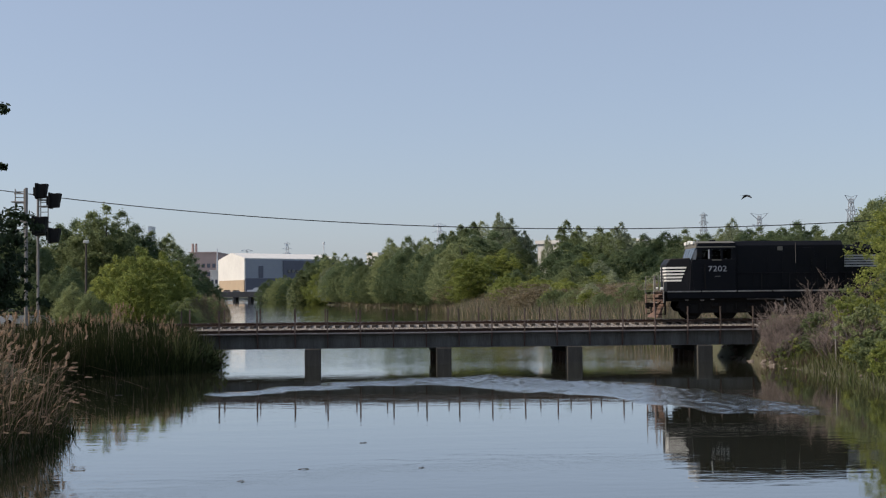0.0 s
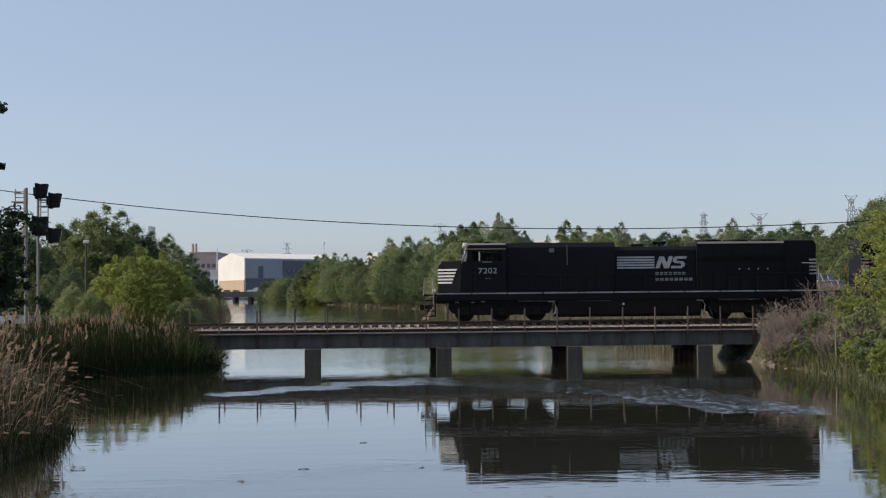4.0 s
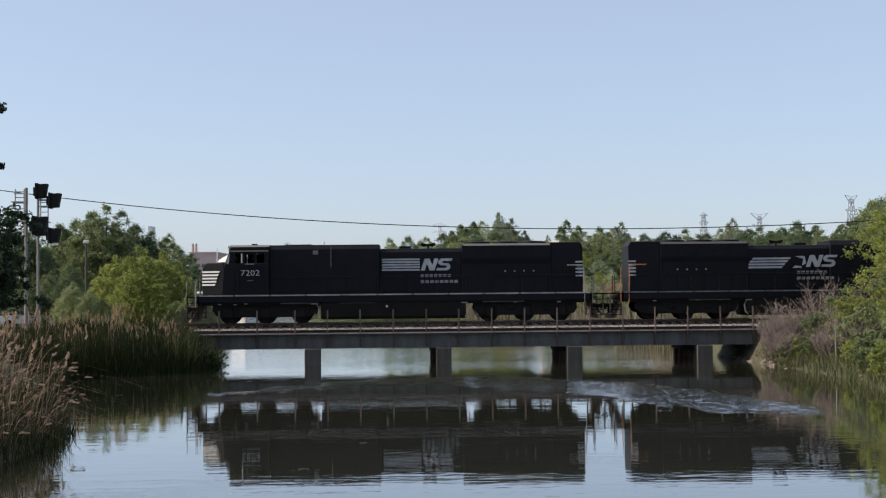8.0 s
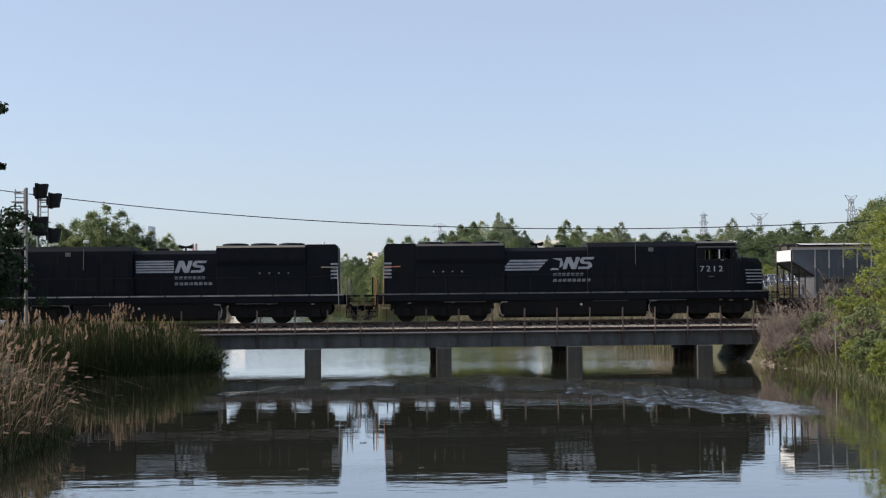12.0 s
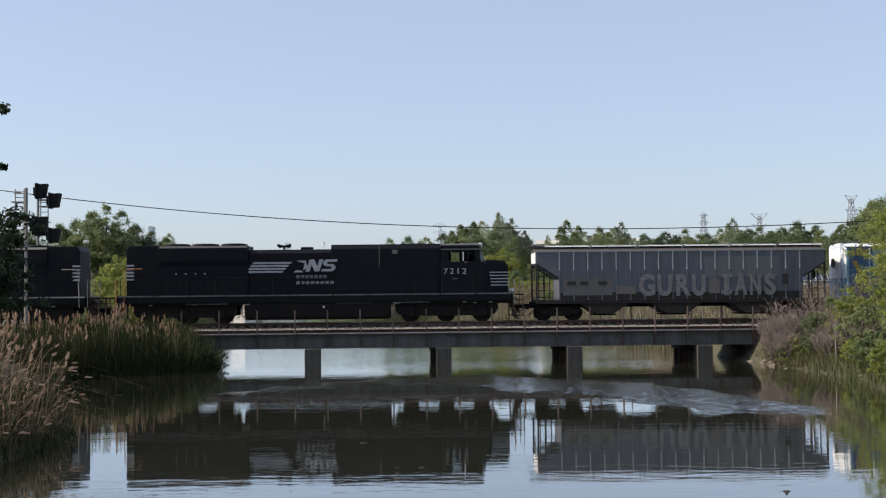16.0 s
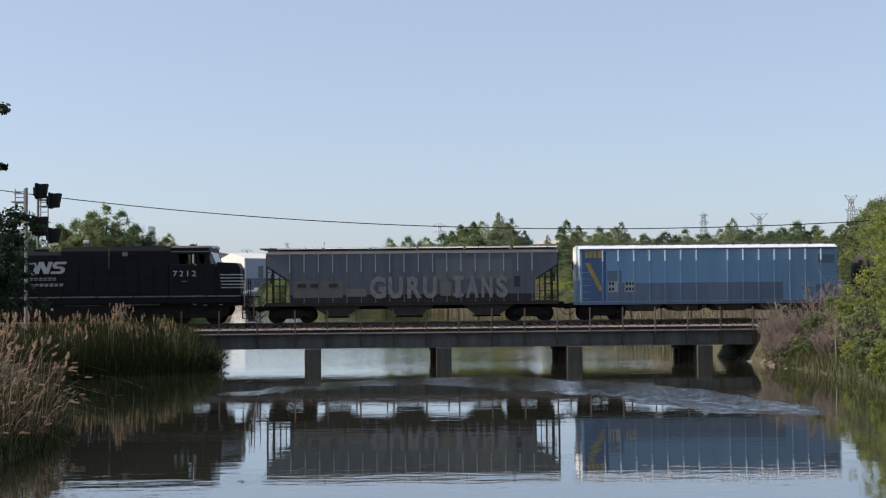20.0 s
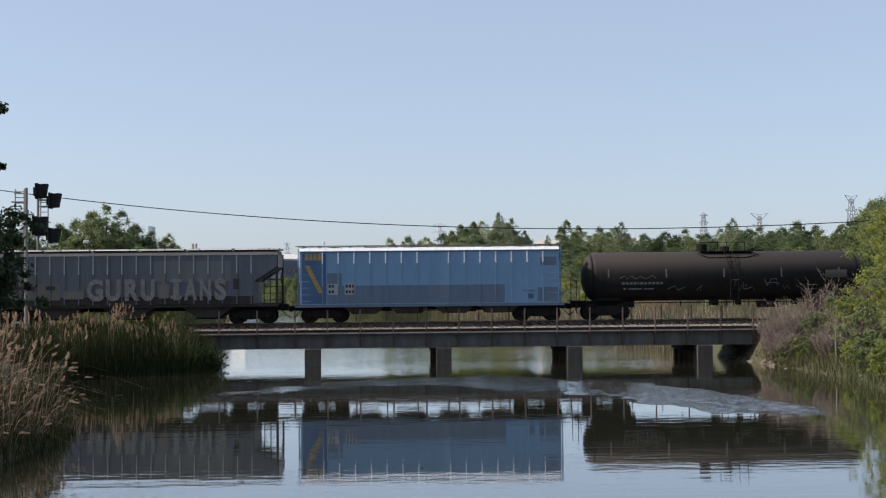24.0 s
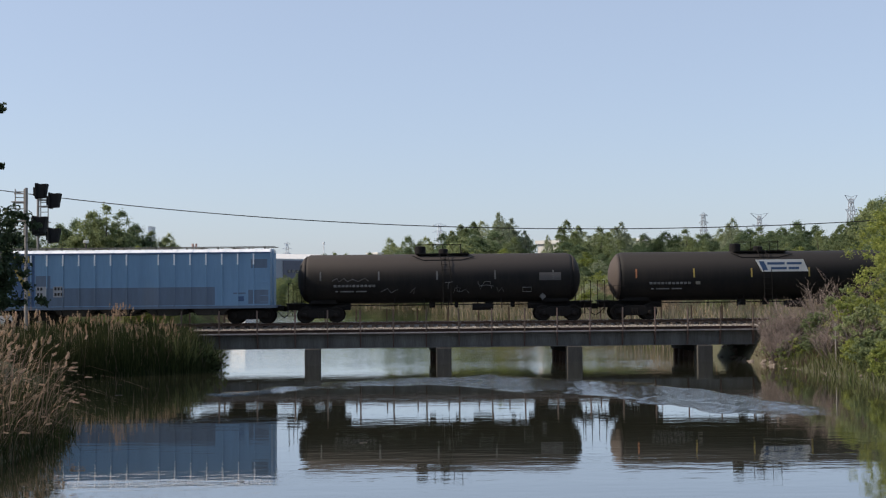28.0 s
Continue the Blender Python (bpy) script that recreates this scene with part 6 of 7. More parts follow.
        part("front_rail", S_().tube([(-12.0, s * 1.4, 1.5), (-11.95, s * 1.4, 2.5), (-11.9, s * 0.5, 2.5)], 0.025, 6), M["mast"], lo)
    for sg in (-1, 1):
        part("end_plate", S_().box(min(sg * 11.3, sg * 11.42), max(sg * 11.3, sg * 11.42), -1.1, 1.1, 0.75, 1.6), M["rusty"], lo, "rust-stained end plate", bevel=0.02)
        part("snow_plow", S_().add([(sg * 11.5, -1.4, 0.75), (sg * 11.5, 1.4, 0.75), (sg * 11.75, 1.45, 0.12), (sg * 12.15, 0, 0.12), (sg * 11.75, -1.45, 0.12), (sg * 11.45, -1.4, 0.75), (sg * 11.45, 1.4, 0.75), (sg * 11.65, 1.4, 0.12), (sg * 11.65, -1.4, 0.12)],
                                   [(0, 1, 2, 3, 4), (5, 8, 7, 6), (0, 5, 6, 1), (4, 3, 2, 7, 8), (0, 4, 8, 5), (1, 6, 7, 2)]), M["rusty"], lo, "rust-stained snow plow")
        coupler(lo, f * sg * 12.18, f * sg)
    # roof gear
    for k in range(3):
        fan = part("radiator_fan", S_().spin([(4.49, 0.78), (4.62, 0.76), (4.66, 0.55), (4.64, 0.05)], "z", 24, (4.8 + k * 1.65, 0, 0)), B, h3, "round black cooling fan")
    hz = 4.3
    part("horn_post", S_().tube([(1.9, 0, 4.2), (1.9, 0, 4.5)], 0.06, 6), B, h2)
    for e in (-1, 1):
        horn = S_().tube([(1.9, 0, 4.5), (1.9 + e * 0.2, 0, 4.52), (1.9 + e * 0.3, 0, 4.525), (1.9 + e * 0.4, 0, 4.53)], 0.03, 8, 0.1)
        part("horn", horn.tube([(1.9, 0.14, 4.46), (1.9 + e * 0.2, 0.14, 4.46), (1.9 + e * 0.32, 0.14, 4.46)], 0.03, 8, 0.09), B, h2, "black trumpet horn")
    part("exhaust_stack", S_().box(0.2, 0.9, -0.3, 0.3, 4.2, 4.42), M["under"], h2, bevel=0.02)
    part("roof_box", S_().box(-6.4, -4.9, -0.5, 0.5, 4.5, 4.56), B, h1)
    part("antenna", S_().box(-8.4, -8.1, -0.2, 0.2, 4.53, 4.63), B, cab)
    # end platforms: hoses, cut levers and chains
    for sg in (-1, 1):
        part("anticlimber", S_().box(min(sg * 11.4, sg * 11.62), max(sg * 11.4, sg * 11.62), -0.9, 0.9, 1.28, 1.42), M["rusty"], lo, bevel=0.02)
        for k in (-0.75, -0.55, 0.55, 0.75):
            part("air_hose", S_().tube([(sg * 11.45, k, 1.05), (sg * 11.75, k * 1.05, 0.75), (sg * 11.8, k, 0.42)], 0.035, 6), M["under"], lo)
        part("cut_lever", S_().tube([(sg * 11.6, -1.35, 1.15), (sg * 11.75, -1.1, 1.0), (sg * 11.75, 1.1, 1.0), (sg * 11.6, 1.35, 1.15)], 0.02, 5), M["mast"], lo)
        for k in (-0.45, 0.45):
            part("end_stanchion", S_().tube([(sg * 11.55, k, 1.55), (sg * 11.55, k, 2.6)], 0.022, 6), M["mast"] if f > 0 else M["under"], lo)
        part("end_chain", S_().tube([(sg * 11.55, -0.45, 2.5), (sg * 11.56, 0, 2.3), (sg * 11.55, 0.45, 2.5)], 0.014, 5), M["under"], lo)
    # tank and bogies
    tk = part("fuel_tank", S_().loft([(-1.35, 0.35), (-1.1, 0.2), (1.1, 0.2), (1.35, 0.35), (1.45, 1.2), (-1.45, 1.2)], -4.3, 4.05), M["under"], lo, "long black fuel tank", bevel=0.06)
    part("air_reservoir", S_().tube([(-4.1, -1.3, 1.2), (3.6, -1.3, 1.2)], 0.17, 10), M["under"], lo)
    part("fuel_filler", S_().tube([(-0.5, -1.45, 0.9), (-0.5, -1.53, 0.95)], 0.07, 8), M["sillwhite"], tk)
    for u in (-4.42, 4.2):
        part("drain_pipe", S_().tube([(u - 0.45, -1.42, 1.12), (u - 0.1, -1.46, 1.1), (u + 0.02, -1.48, 0.8), (u - 0.04, -1.46, 0.45), (u - 0.22, -1.4, 0.3)], 0.045, 8), M["mast"], lo, "pale bent drain pipe")
    for u, z in ((-10.1, 1.12), (-9.2, 1.1), (-8.6, 1.14), (-6.0, 1.16), (-5.4, 1.15), (5.6, 1.14), (6.9, 1.12), (9.4, 1.1)):
        part("pipe_fitting", S_().box(u - 0.1, u + 0.1, -1.45, -1.36, z - 0.03, z + 0.03), M["mast"], lo, bevel=0.01)
    loco_bogie(lo, f * -7.55, f)
    loco_bogie(lo, f * 7.5, -f)
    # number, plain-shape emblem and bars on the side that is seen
    cx = -8.32 if f > 0 else -8.05
    step = 0.28 if f > 0 else 0.36
    for k, ch in enumerate(number):
        lettering("cab_digit", ch, 0.46, M["decal"], cab, pose(f * cx + (k - 1.5) * step, -1.56, 2.76, 90, 0, 0), "white cab number digit", 0.065 if ch == "1" else 0.24)
    for s in (-1, 1):
        part("window_blind", Shape().box(f * (cx - 0.48) - 0.035, f * (cx - 0.48) + 0.035, s * 1.535 - 0.006, s * 1.535 + 0.006, 3.5, 4.02), M["banner"], cab, "narrow white window blind")
    part("lettering_bar", Shape().box(f * cx - 0.16, f * cx + 0.16, -1.545, -1.535, 2.45, 2.5), M["chalk"], cab)
    yy = -1.33
    if not old_livery:
        for k in range(5):
            part("emblem_stripe", Shape().box(-0.78, 1.4, -1.085, -1.075, 2.97 + k * 0.15, 3.07 + k * 0.15), M["decal"], h2, "white emblem stripe")
        e0 = 1.45
    else:
        for k in range(4):
            z = 2.92 + k * 0.17
            part("emblem_stripe", Shape().prism([(-4.05 + 0.14 * k, z), (-1.9 + 0.16 * k, z), (-1.82 + 0.16 * k, z + 0.11), (-3.97 + 0.14 * k, z + 0.11)], -1.085, -1.075), M["decal"], h2 if k < 9 else h3, "white emblem stripe")
        part("emblem_shape", Shape().prism([(-1.1, 3.6), (-0.55, 3.62), (-0.45, 3.2), (-0.7, 3.05), (-0.62, 3.45)], -1.085, -1.075), M["decal"], h2)
        part("emblem_shape", Shape().prism([(-1.25, 2.93), (-0.7, 2.93), (-0.78, 3.03), (-1.1, 3.06)], -1.085, -1.075), M["decal"], h2)
        e0 = -0.55
    ey = -1.33 if old_livery else -1.085
    bold = [(0, 2.97), (0.24, 2.97), (0.36, 3.36), (0.52, 2.97), (0.8, 2.97), (1.04, 3.66), (0.8, 3.66), (0.68, 3.27), (0.52, 3.66), (0.24, 3.66)]
    bend = [(0.9, 2.97), (1.52, 2.97), (1.7, 3.08), (1.74, 3.24), (1.62, 3.38), (1.28, 3.4), (1.24, 3.46), (1.3, 3.52), (1.8, 3.52), (1.86, 3.66), (1.2, 3.66), (1.04, 3.54),
            (1.02, 3.38), (1.14, 3.27), (1.48, 3.25), (1.52, 3.18), (1.46, 3.11), (0.94, 3.11)]
    for outline in (bold, bend):
        part("emblem_shape", Shape().prism([(e0 + u, z) for u, z in outline], ey, ey + 0.01), M["decal"], h2, "bold white emblem shape")
    t0 = e0 if not old_livery else e0 - 0.55
    bars(h2, t0, t0 + 1.75, 2.56, 2.78, ey + 0.005, 1, "decal_dim", 0.2 if old_livery else 0, words=(1, 1, 1, 1, 1, 1, 1))
    bars(h2, t0, t0 + 2.15, 2.22, 2.44, ey + 0.005, 1, "decal_dim", 0.2 if old_livery else 0, words=(1, 1, 1, 1, 1, 1, 1, 1))
    return lo


def grey_hopper(x):
    """Weathered grey three-bay covered hopper with ribbed sides, open ends and faded graffiti."""
    c = thing("grey_hopper_car", "weathered grey covered hopper car with faded graffiti", "freight car", at=pose(x, 0, RAIL), group="freight cars")
    W = 1.58
    side = [(-8.45, 3.97), (8.25, 3.97), (8.25, 3.27), (6.95, 2.45), (6.95, 1.15), (-7.15, 1.15), (-7.15, 2.45), (-8.45, 3.3)]
    body = part("body", Shape().prism(side, -W, W), M["grey_car"], c, "weathered grey ribbed body", bevel=0.02)
    for s in (-1, 1):
        part("top_chord", Shape().box(-8.5, 8.3, s * (W + 0.02) - 0.05, s * (W + 0.02) + 0.05, 3.95, 4.02), M["car_rib"], body)
        part("dirt_band", Shape().box(-7.14, 6.89, s * (W + 0.006) - 0.004, s * (W + 0.006) + 0.004, 1.16, 1.6), M["car_dirt"], body, "black grime along the lower side")
        part("repaint_patch", Shape().box(1.25, 5.62, s * (W + 0.008) - 0.004, s * (W + 0.008) + 0.004, 2.45, 3.62), M["car_patch"], body, "grey-green repainted patch")
        part("repaint_patch", Shape().box(-6.95, -4.1, s * (W + 0.008) - 0.004, s * (W + 0.008) + 0.004, 1.45, 2.42), M["car_tan"], body, "tan repainted patch")
        part("side_sill", Shape().box(-8.5, 8.3, s * (W - 0.1) - 0.05, s * (W - 0.1) + 0.05, 0.98, 1.18), M["car_dirt"], c)
    # upper ribs paler than the lower: sun on the ribs put into the colour
    rib = Shape().prism([(-0.03, 2.9), (0.03, 2.9), (0.03, 3.95), (-0.03, 3.95)], -0.075, 0).mesh("rib", M["car_rib"])
    low = Shape().prism([(-0.03, 1.15), (0.03, 1.15), (0.03, 2.9), (-0.03, 2.9)], -0.075, 0).mesh("rib", M["grey_car"])
    for k in range(18):
        xx = -7.13 + k * 0.818
        for r in (rib, low):
            part("rib", r, None, body, at=pose(xx, -W, 0))
            part("rib", r, None, body, at=pose(xx, W, 0, 0, 0, 180))
    roof = part("roof", Shape().loft([(-W, 3.97), (W, 3.97), (0.9, 4.2), (-0.9, 4.2)], -8.45, 8.25), M["hopper_roof"], c, "brown-stained roof", bevel=0.02)
    for k in range(5):
        part("hatch_cover", Shape().box(-6.9 + k * 2.9, -4.2 + k * 2.9, -0.35, 0.35, 4.2, 4.28), M["carroof"], roof, bevel=0.03)
    for s in (-1, 1):
        wk = part("running_board", Shape().box(-8.9, 8.35, s * 0.85 - 0.22, s * 0.85 + 0.22, 4.25, 4.33), M["hopper_roof"], roof, "brown-stained roof running board")
        for k in range(9):
            part("walkway_bracket", Shape().box(-8.3 + k * 2.0, -8.26 + k * 2.0, s * 0.85 - 0.24, s * 0.85 + 0.2, 4.08, 4.36), M["hopper_roof"], wk)
    for k in range(6):
        u = -7.9 + k * 2.72
        part("trough_hatch", Shape().loft([(-1.12, 4.27), (-1.02, 4.345), (-0.6, 4.36), (-0.5, 4.2)], u, u + 2.6), M["carroof"], roof, "pale sloping trough hatch", bevel=0.01)
    for a, b in ((-5.0, -3.97), (-0.95, 0.34), (3.6, 4.88)):
        mid = (a + b) / 2
        part("discharge_hopper", Shape().prism([(mid - 1.75, 1.17), (mid + 1.75, 1.17), (b, 0.38), (a, 0.38)], -1.3, 1.3), M["car_dirt"], c, "grimy discharge hopper", bevel=0.02)
        part("outlet_gate", Shape().box(a - 0.15, b + 0.15, -0.9, 0.9, 0.28, 0.36), M["under"], c)
    part("centre_sill", Shape().box(-8.75, 8.75, -0.3, 0.3, 0.75, 1.1), M["under"], c, bevel=0.02)
    for e in (-1, 1):
        xe = -8.45 if e < 0 else 8.25
        for y in (-1.5, 1.5):
            part("corner_post", Shape().box(xe - 0.05, xe + 0.05, y - 0.06, y + 0.06, 1.0, 4.0), M["car_dirt"], c)
            part("ladder_side", Shape().box(xe - e * 0.75 - 0.025, xe - e * 0.75 + 0.025, y - 0.04, y + 0.04, 1.0, 3.3), M["car_dirt"], c)
            part("end_upright", Shape().box(xe - e * 0.4 - 0.025, xe - e * 0.4 + 0.025, y - 0.04, y + 0.04, 1.05, 3.2), M["car_dirt"], c)
            lr = Shape().tube([(min(xe, xe - e * 0.75), y, 0), (max(xe, xe - e * 0.75), y, 0)], 0.02, 5).mesh("rung", M["car_dirt"])
            for k in range(5):
                part("rung", lr, None, c, at=pose(0, 0, 1.35 + k * 0.4))
            part("end_brace", Shape().tube([(xe - e * 0.05, y, 3.2), (xe - e * 1.25, y, 2.42)], 0.045, 6), M["car_dirt"], c)
        # only the end towards the sun is whitened: sunlight as colour
        if e < 0:
            part("end_panel", Shape().box(min(xe, xe + e * 0.03), max(xe, xe + e * 0.03), -1.52, 1.52, 3.32, 3.96), M["carroof"], c, "upper end panel, sunlight put into its white colour", bevel=0.008)
        part("end_platform", Shape().box(min(xe, xe - e * 1.3), max(xe, xe - e * 1.3), -1.5, 1.5, 1.02, 1.1), M["under"], c)
        part("end_sheet", Shape().prism([(xe - e * 1.28, 2.47), (xe - e * 0.05, 3.29), (xe - e * 0.05, 3.95), (xe - e * 1.4, 3.95)], -1.5, 1.5), M["carroof"], c, "pale end slope sheet")
        part("brake_wheel" if e > 0 else "end_handhold", Shape().spin([(xe, 0.3), (xe + 0.05, 0.3)], "x", 16, (0, 0.6, 2.6)), M["car_dirt"], c)
        coupler(c, e * 8.95, e)
    y = -W - 0.085
    for ch, a, b in (("G", -2.55, -1.62), ("U", -1.5, -0.65), ("R", -0.5, 0.35), ("U", 0.5, 1.3), ("I", 2.35, 2.65), ("A", 2.95, 3.7), ("N", 3.85, 4.5), ("S", 4.7, 5.35)):
        lettering("graffiti_letter", ch, 1.62, M["graffiti"], body, pose((a + b) / 2 - 0.0, y, 1.45, 90, 0, 0), "faded silver graffiti letter", b - a, 0.07)
    for za in (1.46, 2.42):
        part("graffiti_shape", Shape().box(2.18, 2.82, y - 0.02, y + 0.02, za, za + 0.2), M["graffiti"], body)
    part("graffiti_shape", Shape().prism([(1.5, 1.5), (2.1, 1.5), (2.15, 2.2), (1.8, 2.5), (1.45, 2.2)], y - 0.005, y + 0.005), M["car_tan"], body)
    part("graffiti_shape", Shape().box(-3.9, -2.75, y - 0.005, y + 0.005, 1.5, 1.95), M["car_tan"], body)
    part("lettering_bar", Shape().box(5.75, 6.05, y - 0.004, y + 0.004, 2.0, 2.6), M["car_dirt"], body)
    for a, b in ((-6.7, -6.2), (-5.95, -5.5), (-4.9, -4.4)):
        part("lettering_bar", Shape().box(a, b, y - 0.004, y + 0.004, 2.05, 2.25), M["car_dirt"], body)
    car_bogie(c, -7.1)
    car_bogie(c, 6.72)
    return c


def blue_hopper(x):
    """Sky-blue covered hopper with smooth closed sides, post ribs, a greyed lower band and a white roof."""
    c = thing("blue_hopper_car", "sky-blue covered hopper car with a white roof", "freight car", at=pose(x, 0, RAIL), group="freight cars")
    W = 1.56
    a, b = -7.55, 7.36
    body = part("body", Shape().box(a, b, -W, W, 1.02, 4.14), M["blue"], c, "sky-blue ribbed body", bevel=0.03)
    xs = [a + 1.3 + 0.905 * k for k in range(15) if k != 7]
    rib = Shape().prism([(-0.03, 2.13), (0.03, 2.13), (0.03, 4.02), (-0.03, 4.02)], -0.05, 0).mesh("rib", M["blue"])
    low = {m: Shape().prism([(-0.03, 1.05), (0.03, 1.05), (0.03, 2.13), (-0.03, 2.13)], -0.05, 0).mesh("rib", M[m]) for m in ("blue", "blue_dirty")}
    for xx in xs:
        if xx < b - 0.3:
            for r in (rib, low["blue_dirty" if xx < a + 11.8 else "blue"]):
                part("rib", r, None, body, at=pose(xx, -W, 0))
                part("rib", r, None, body, at=pose(xx, W, 0, 0, 0, 180))
    # white pieces on the upper ribs: the sun's highlight as colour
    cap = Shape().prism([(-0.034, 3.4), (0.034, 3.4), (0.034, 4.025), (-0.034, 4.025)], -0.075, 0).mesh("rib_cap", M["carroof"])
    for xx in xs:
        if xx < b - 0.3:
            part("rib_cap", cap, None, body, "upper rib with its sun highlight put in as white", at=pose(xx, -W, 0))
            part("rib_cap", cap, None, body, "upper rib with its sun highlight put in as white", at=pose(xx, W, 0, 0, 0, 180))
    for s in (-1, 1):
        # darker blue under the roof edge: the shadow line as colour
        part("top_chord", Shape().box(a, b, s * (W + 0.02) - 0.03, s * (W + 0.02) + 0.03, 4.03, 4.12), M["blue_dark"], body, "top chord, the roof's shadow put into its dark blue")
    for s in (-1, 1):
        yy = s * (W + 0.006)
        part("grey_band", Shape().box(a + 1.55, a + 11.75, yy - 0.004, yy + 0.004, 1.1, 2.13), M["blue_dirty"], body, "greyed lower band")
        part("repaint_patch", Shape().box(a + 1.56, a + 2.4, yy - 0.004, yy + 0.004, 2.13, 2.85), M["blue_dirty"], body)
        part("repaint_patch", Shape().box(b - 1.1, b - 0.15, yy - 0.004, yy + 0.004, 3.2, 3.7), M["blue_dirty"], body)
        part("repaint_patch", Shape().box(b - 1.25, b - 0.1, yy - 0.004, yy + 0.004, 1.15, 1.95), M["blue_dirty"], body)
        part("dark_panel", Shape().box(a + 0.12, a + 1.5, yy - 0.004, yy + 0.004, 1.1, 4.0), M["blue_dark"], body, "deep blue emblem panel")
        part("side_sill", Shape().box(a, b, s * 1.5 - 0.08, s * 1.5 + 0.08, 0.9, 1.06), M["blue_dirty"], c)
    y = -W - 0.02
    for k in range(4):
        part("emblem_block", Shape().box(a + 0.3 + k * 0.24, a + 0.49 + k * 0.24, y - 0.006, y + 0.006, 3.6, 3.98), M["yellow"], body)
    for k in range(8):
        part("emblem_block", Shape().prism([(a + 0.28 + k * 0.1, 3.3 - k * 0.2), (a + 0.55 + k * 0.1, 3.3 - k * 0.2), (a + 0.65 + k * 0.1, 3.14 - k * 0.2), (a + 0.4 + k * 0.1, 3.1 - k * 0.2)], y - 0.006, y + 0.006), M["yellow"], body)
    for u in (1.58, 2.56):
        part("stencil_plate", Shape().box(a + u, a + u + 0.62, y - 0.002, y + 0.012, 1.62, 2.24), M["car_rib"], body, "pale grey stencil patch")
        for z in (2.02, 1.7):
            for w in range(2 if u < 2 else 3):
                part("lettering_bar", Shape().box(a + u + 0.07 + w * 0.18, a + u + 0.07 + w * 0.18 + 0.12, y - 0.006, y + 0.006, z, z + 0.17), M["car_dirt"], body)
    part("lettering_bar", Shape().box(b - 2.1, b - 1.4, y - 0.004, y + 0.004, 1.72, 1.8), M["blue_dirty"], body)
    part("label_plate", Shape().box(b - 1.85, b - 1.5, y - 0.004, y + 0.004, 1.3, 1.58), M["blue_dark"], body)
    roof = part("roof", Shape().loft([(-W - 0.02, 4.12), (W + 0.02, 4.12), (1.25, 4.29), (0, 4.36), (-1.25, 4.29)], a - 0.02, b + 0.02), M["carroof"], c, "bright white roof", bevel=0.02)
    for k in range(16):
        part("roof_seam", Shape().add([(a + 0.5 + k * 0.905 + d, s * q, z) for d in (-0.03, 0.03) for s, q, z in ((-1, W, 4.15), (-1, 1.25, 4.32), (1, 1.25, 4.32), (1, W, 4.15))],
                                      [(0, 1, 2, 3), (7, 6, 5, 4), (0, 4, 5, 1), (1, 5, 6, 2), (2, 6, 7, 3), (3, 7, 4, 0)]), M["carroof"], roof)
    for k in range(6):
        part("hatch_cover", Shape().spin([(4.3, 0.42), (4.37, 0.42), (4.39, 0.3)], "z", 16, (a + 1.9 + k * 2.2, 0, 0)), M["roofgrey"], roof)
    for s in (-1, 1):
        wk = part("running_board", Shape().box(a - 0.3, b + 0.22, s * 0.75 - 0.2, s * 0.75 + 0.2, 4.43, 4.46), M["roofgrey"], roof)
        for k in range(17):
            part("walkway_bracket", Shape().box(a + 0.1 + k * 0.9, a + 0.16 + k * 0.9, s * 0.75 - 0.18, s * 0.75 + 0.18, 4.3, 4.44), M["roofgrey"], wk)
    part("centre_sill", Shape().box(-8.0, 8.0, -0.3, 0.3, 0.7, 1.0), M["under"], c, bevel=0.02)
    for u in (-3.9, -1.3, 1.3, 3.9):
        part("discharge_pan", Shape().prism([(u - 1.3, 1.02), (u + 1.3, 1.02), (u + 0.7, 0.5), (u - 0.7, 0.5)], -1.35, 1.35), M["car_dirt"], c, "grimy discharge pan", bevel=0.05)
    part("valve_box", Shape().box(-0.75, -0.5, -1.4, -1.2, 0.55, 0.95), M["under"], c, bevel=0.02)
    part("brake_reservoir", Shape().tube([(1.7, -1.1, 0.75), (2.6, -1.1, 0.75)], 0.17, 10), M["under"], c)
    for u in (-4.6, -2.6, -1.4, 0.8, 2.9, 4.4):
        part("gate_handle", Shape().tube([(u, -1.35, 0.85), (u + 0.12, -1.42, 0.55), (u + 0.3, -1.42, 0.55)], 0.028, 5), M["under"], c)
    part("brake_pipe", Shape().tube([(-5.2, -1.05, 0.72), (-1, -1.05, 0.66), (5.2, -1.05, 0.72)], 0.03, 6), M["under"], c)
    for e in (-1, 1):
        xe = a if e < 0 else b
        # white sheet over the sunward end, sunlight put into its colour
        if e < 0:
            part("end_panel", Shape().box(min(xe, xe + e * 0.03), max(xe, xe + e * 0.03), -1.5, 1.5, 2.3, 4.1), M["carroof"], c, "upper end panel, sunlight put into its white colour", bevel=0.008)
        part("end_sill", Shape().box(min(xe, xe + e * 0.3), max(xe, xe + e * 0.3), -1.45, 1.45, 0.9, 1.05), M["blue_dirty"], c)
        for yv in (-1.3, -0.9):
            part("ladder_side", Shape().tube([(xe + e * 0.12, yv, 0.9), (xe + e * 0.12, yv, 4.3)], 0.02, 5), M["blue"], c)
        lr = Shape().tube([(xe + e * 0.12, -1.3, 0), (xe + e * 0.12, -0.9, 0)], 0.014, 5).mesh("rung", M["blue"])
        for k in range(9):
            part("rung", lr, None, c, at=pose(0, 0, 1.15 + k * 0.36))
        sr = Shape().tube([(0, -0.04, 0), (0.5, -0.04, 0)], 0.014, 5).mesh("grab_iron", M["blue"])
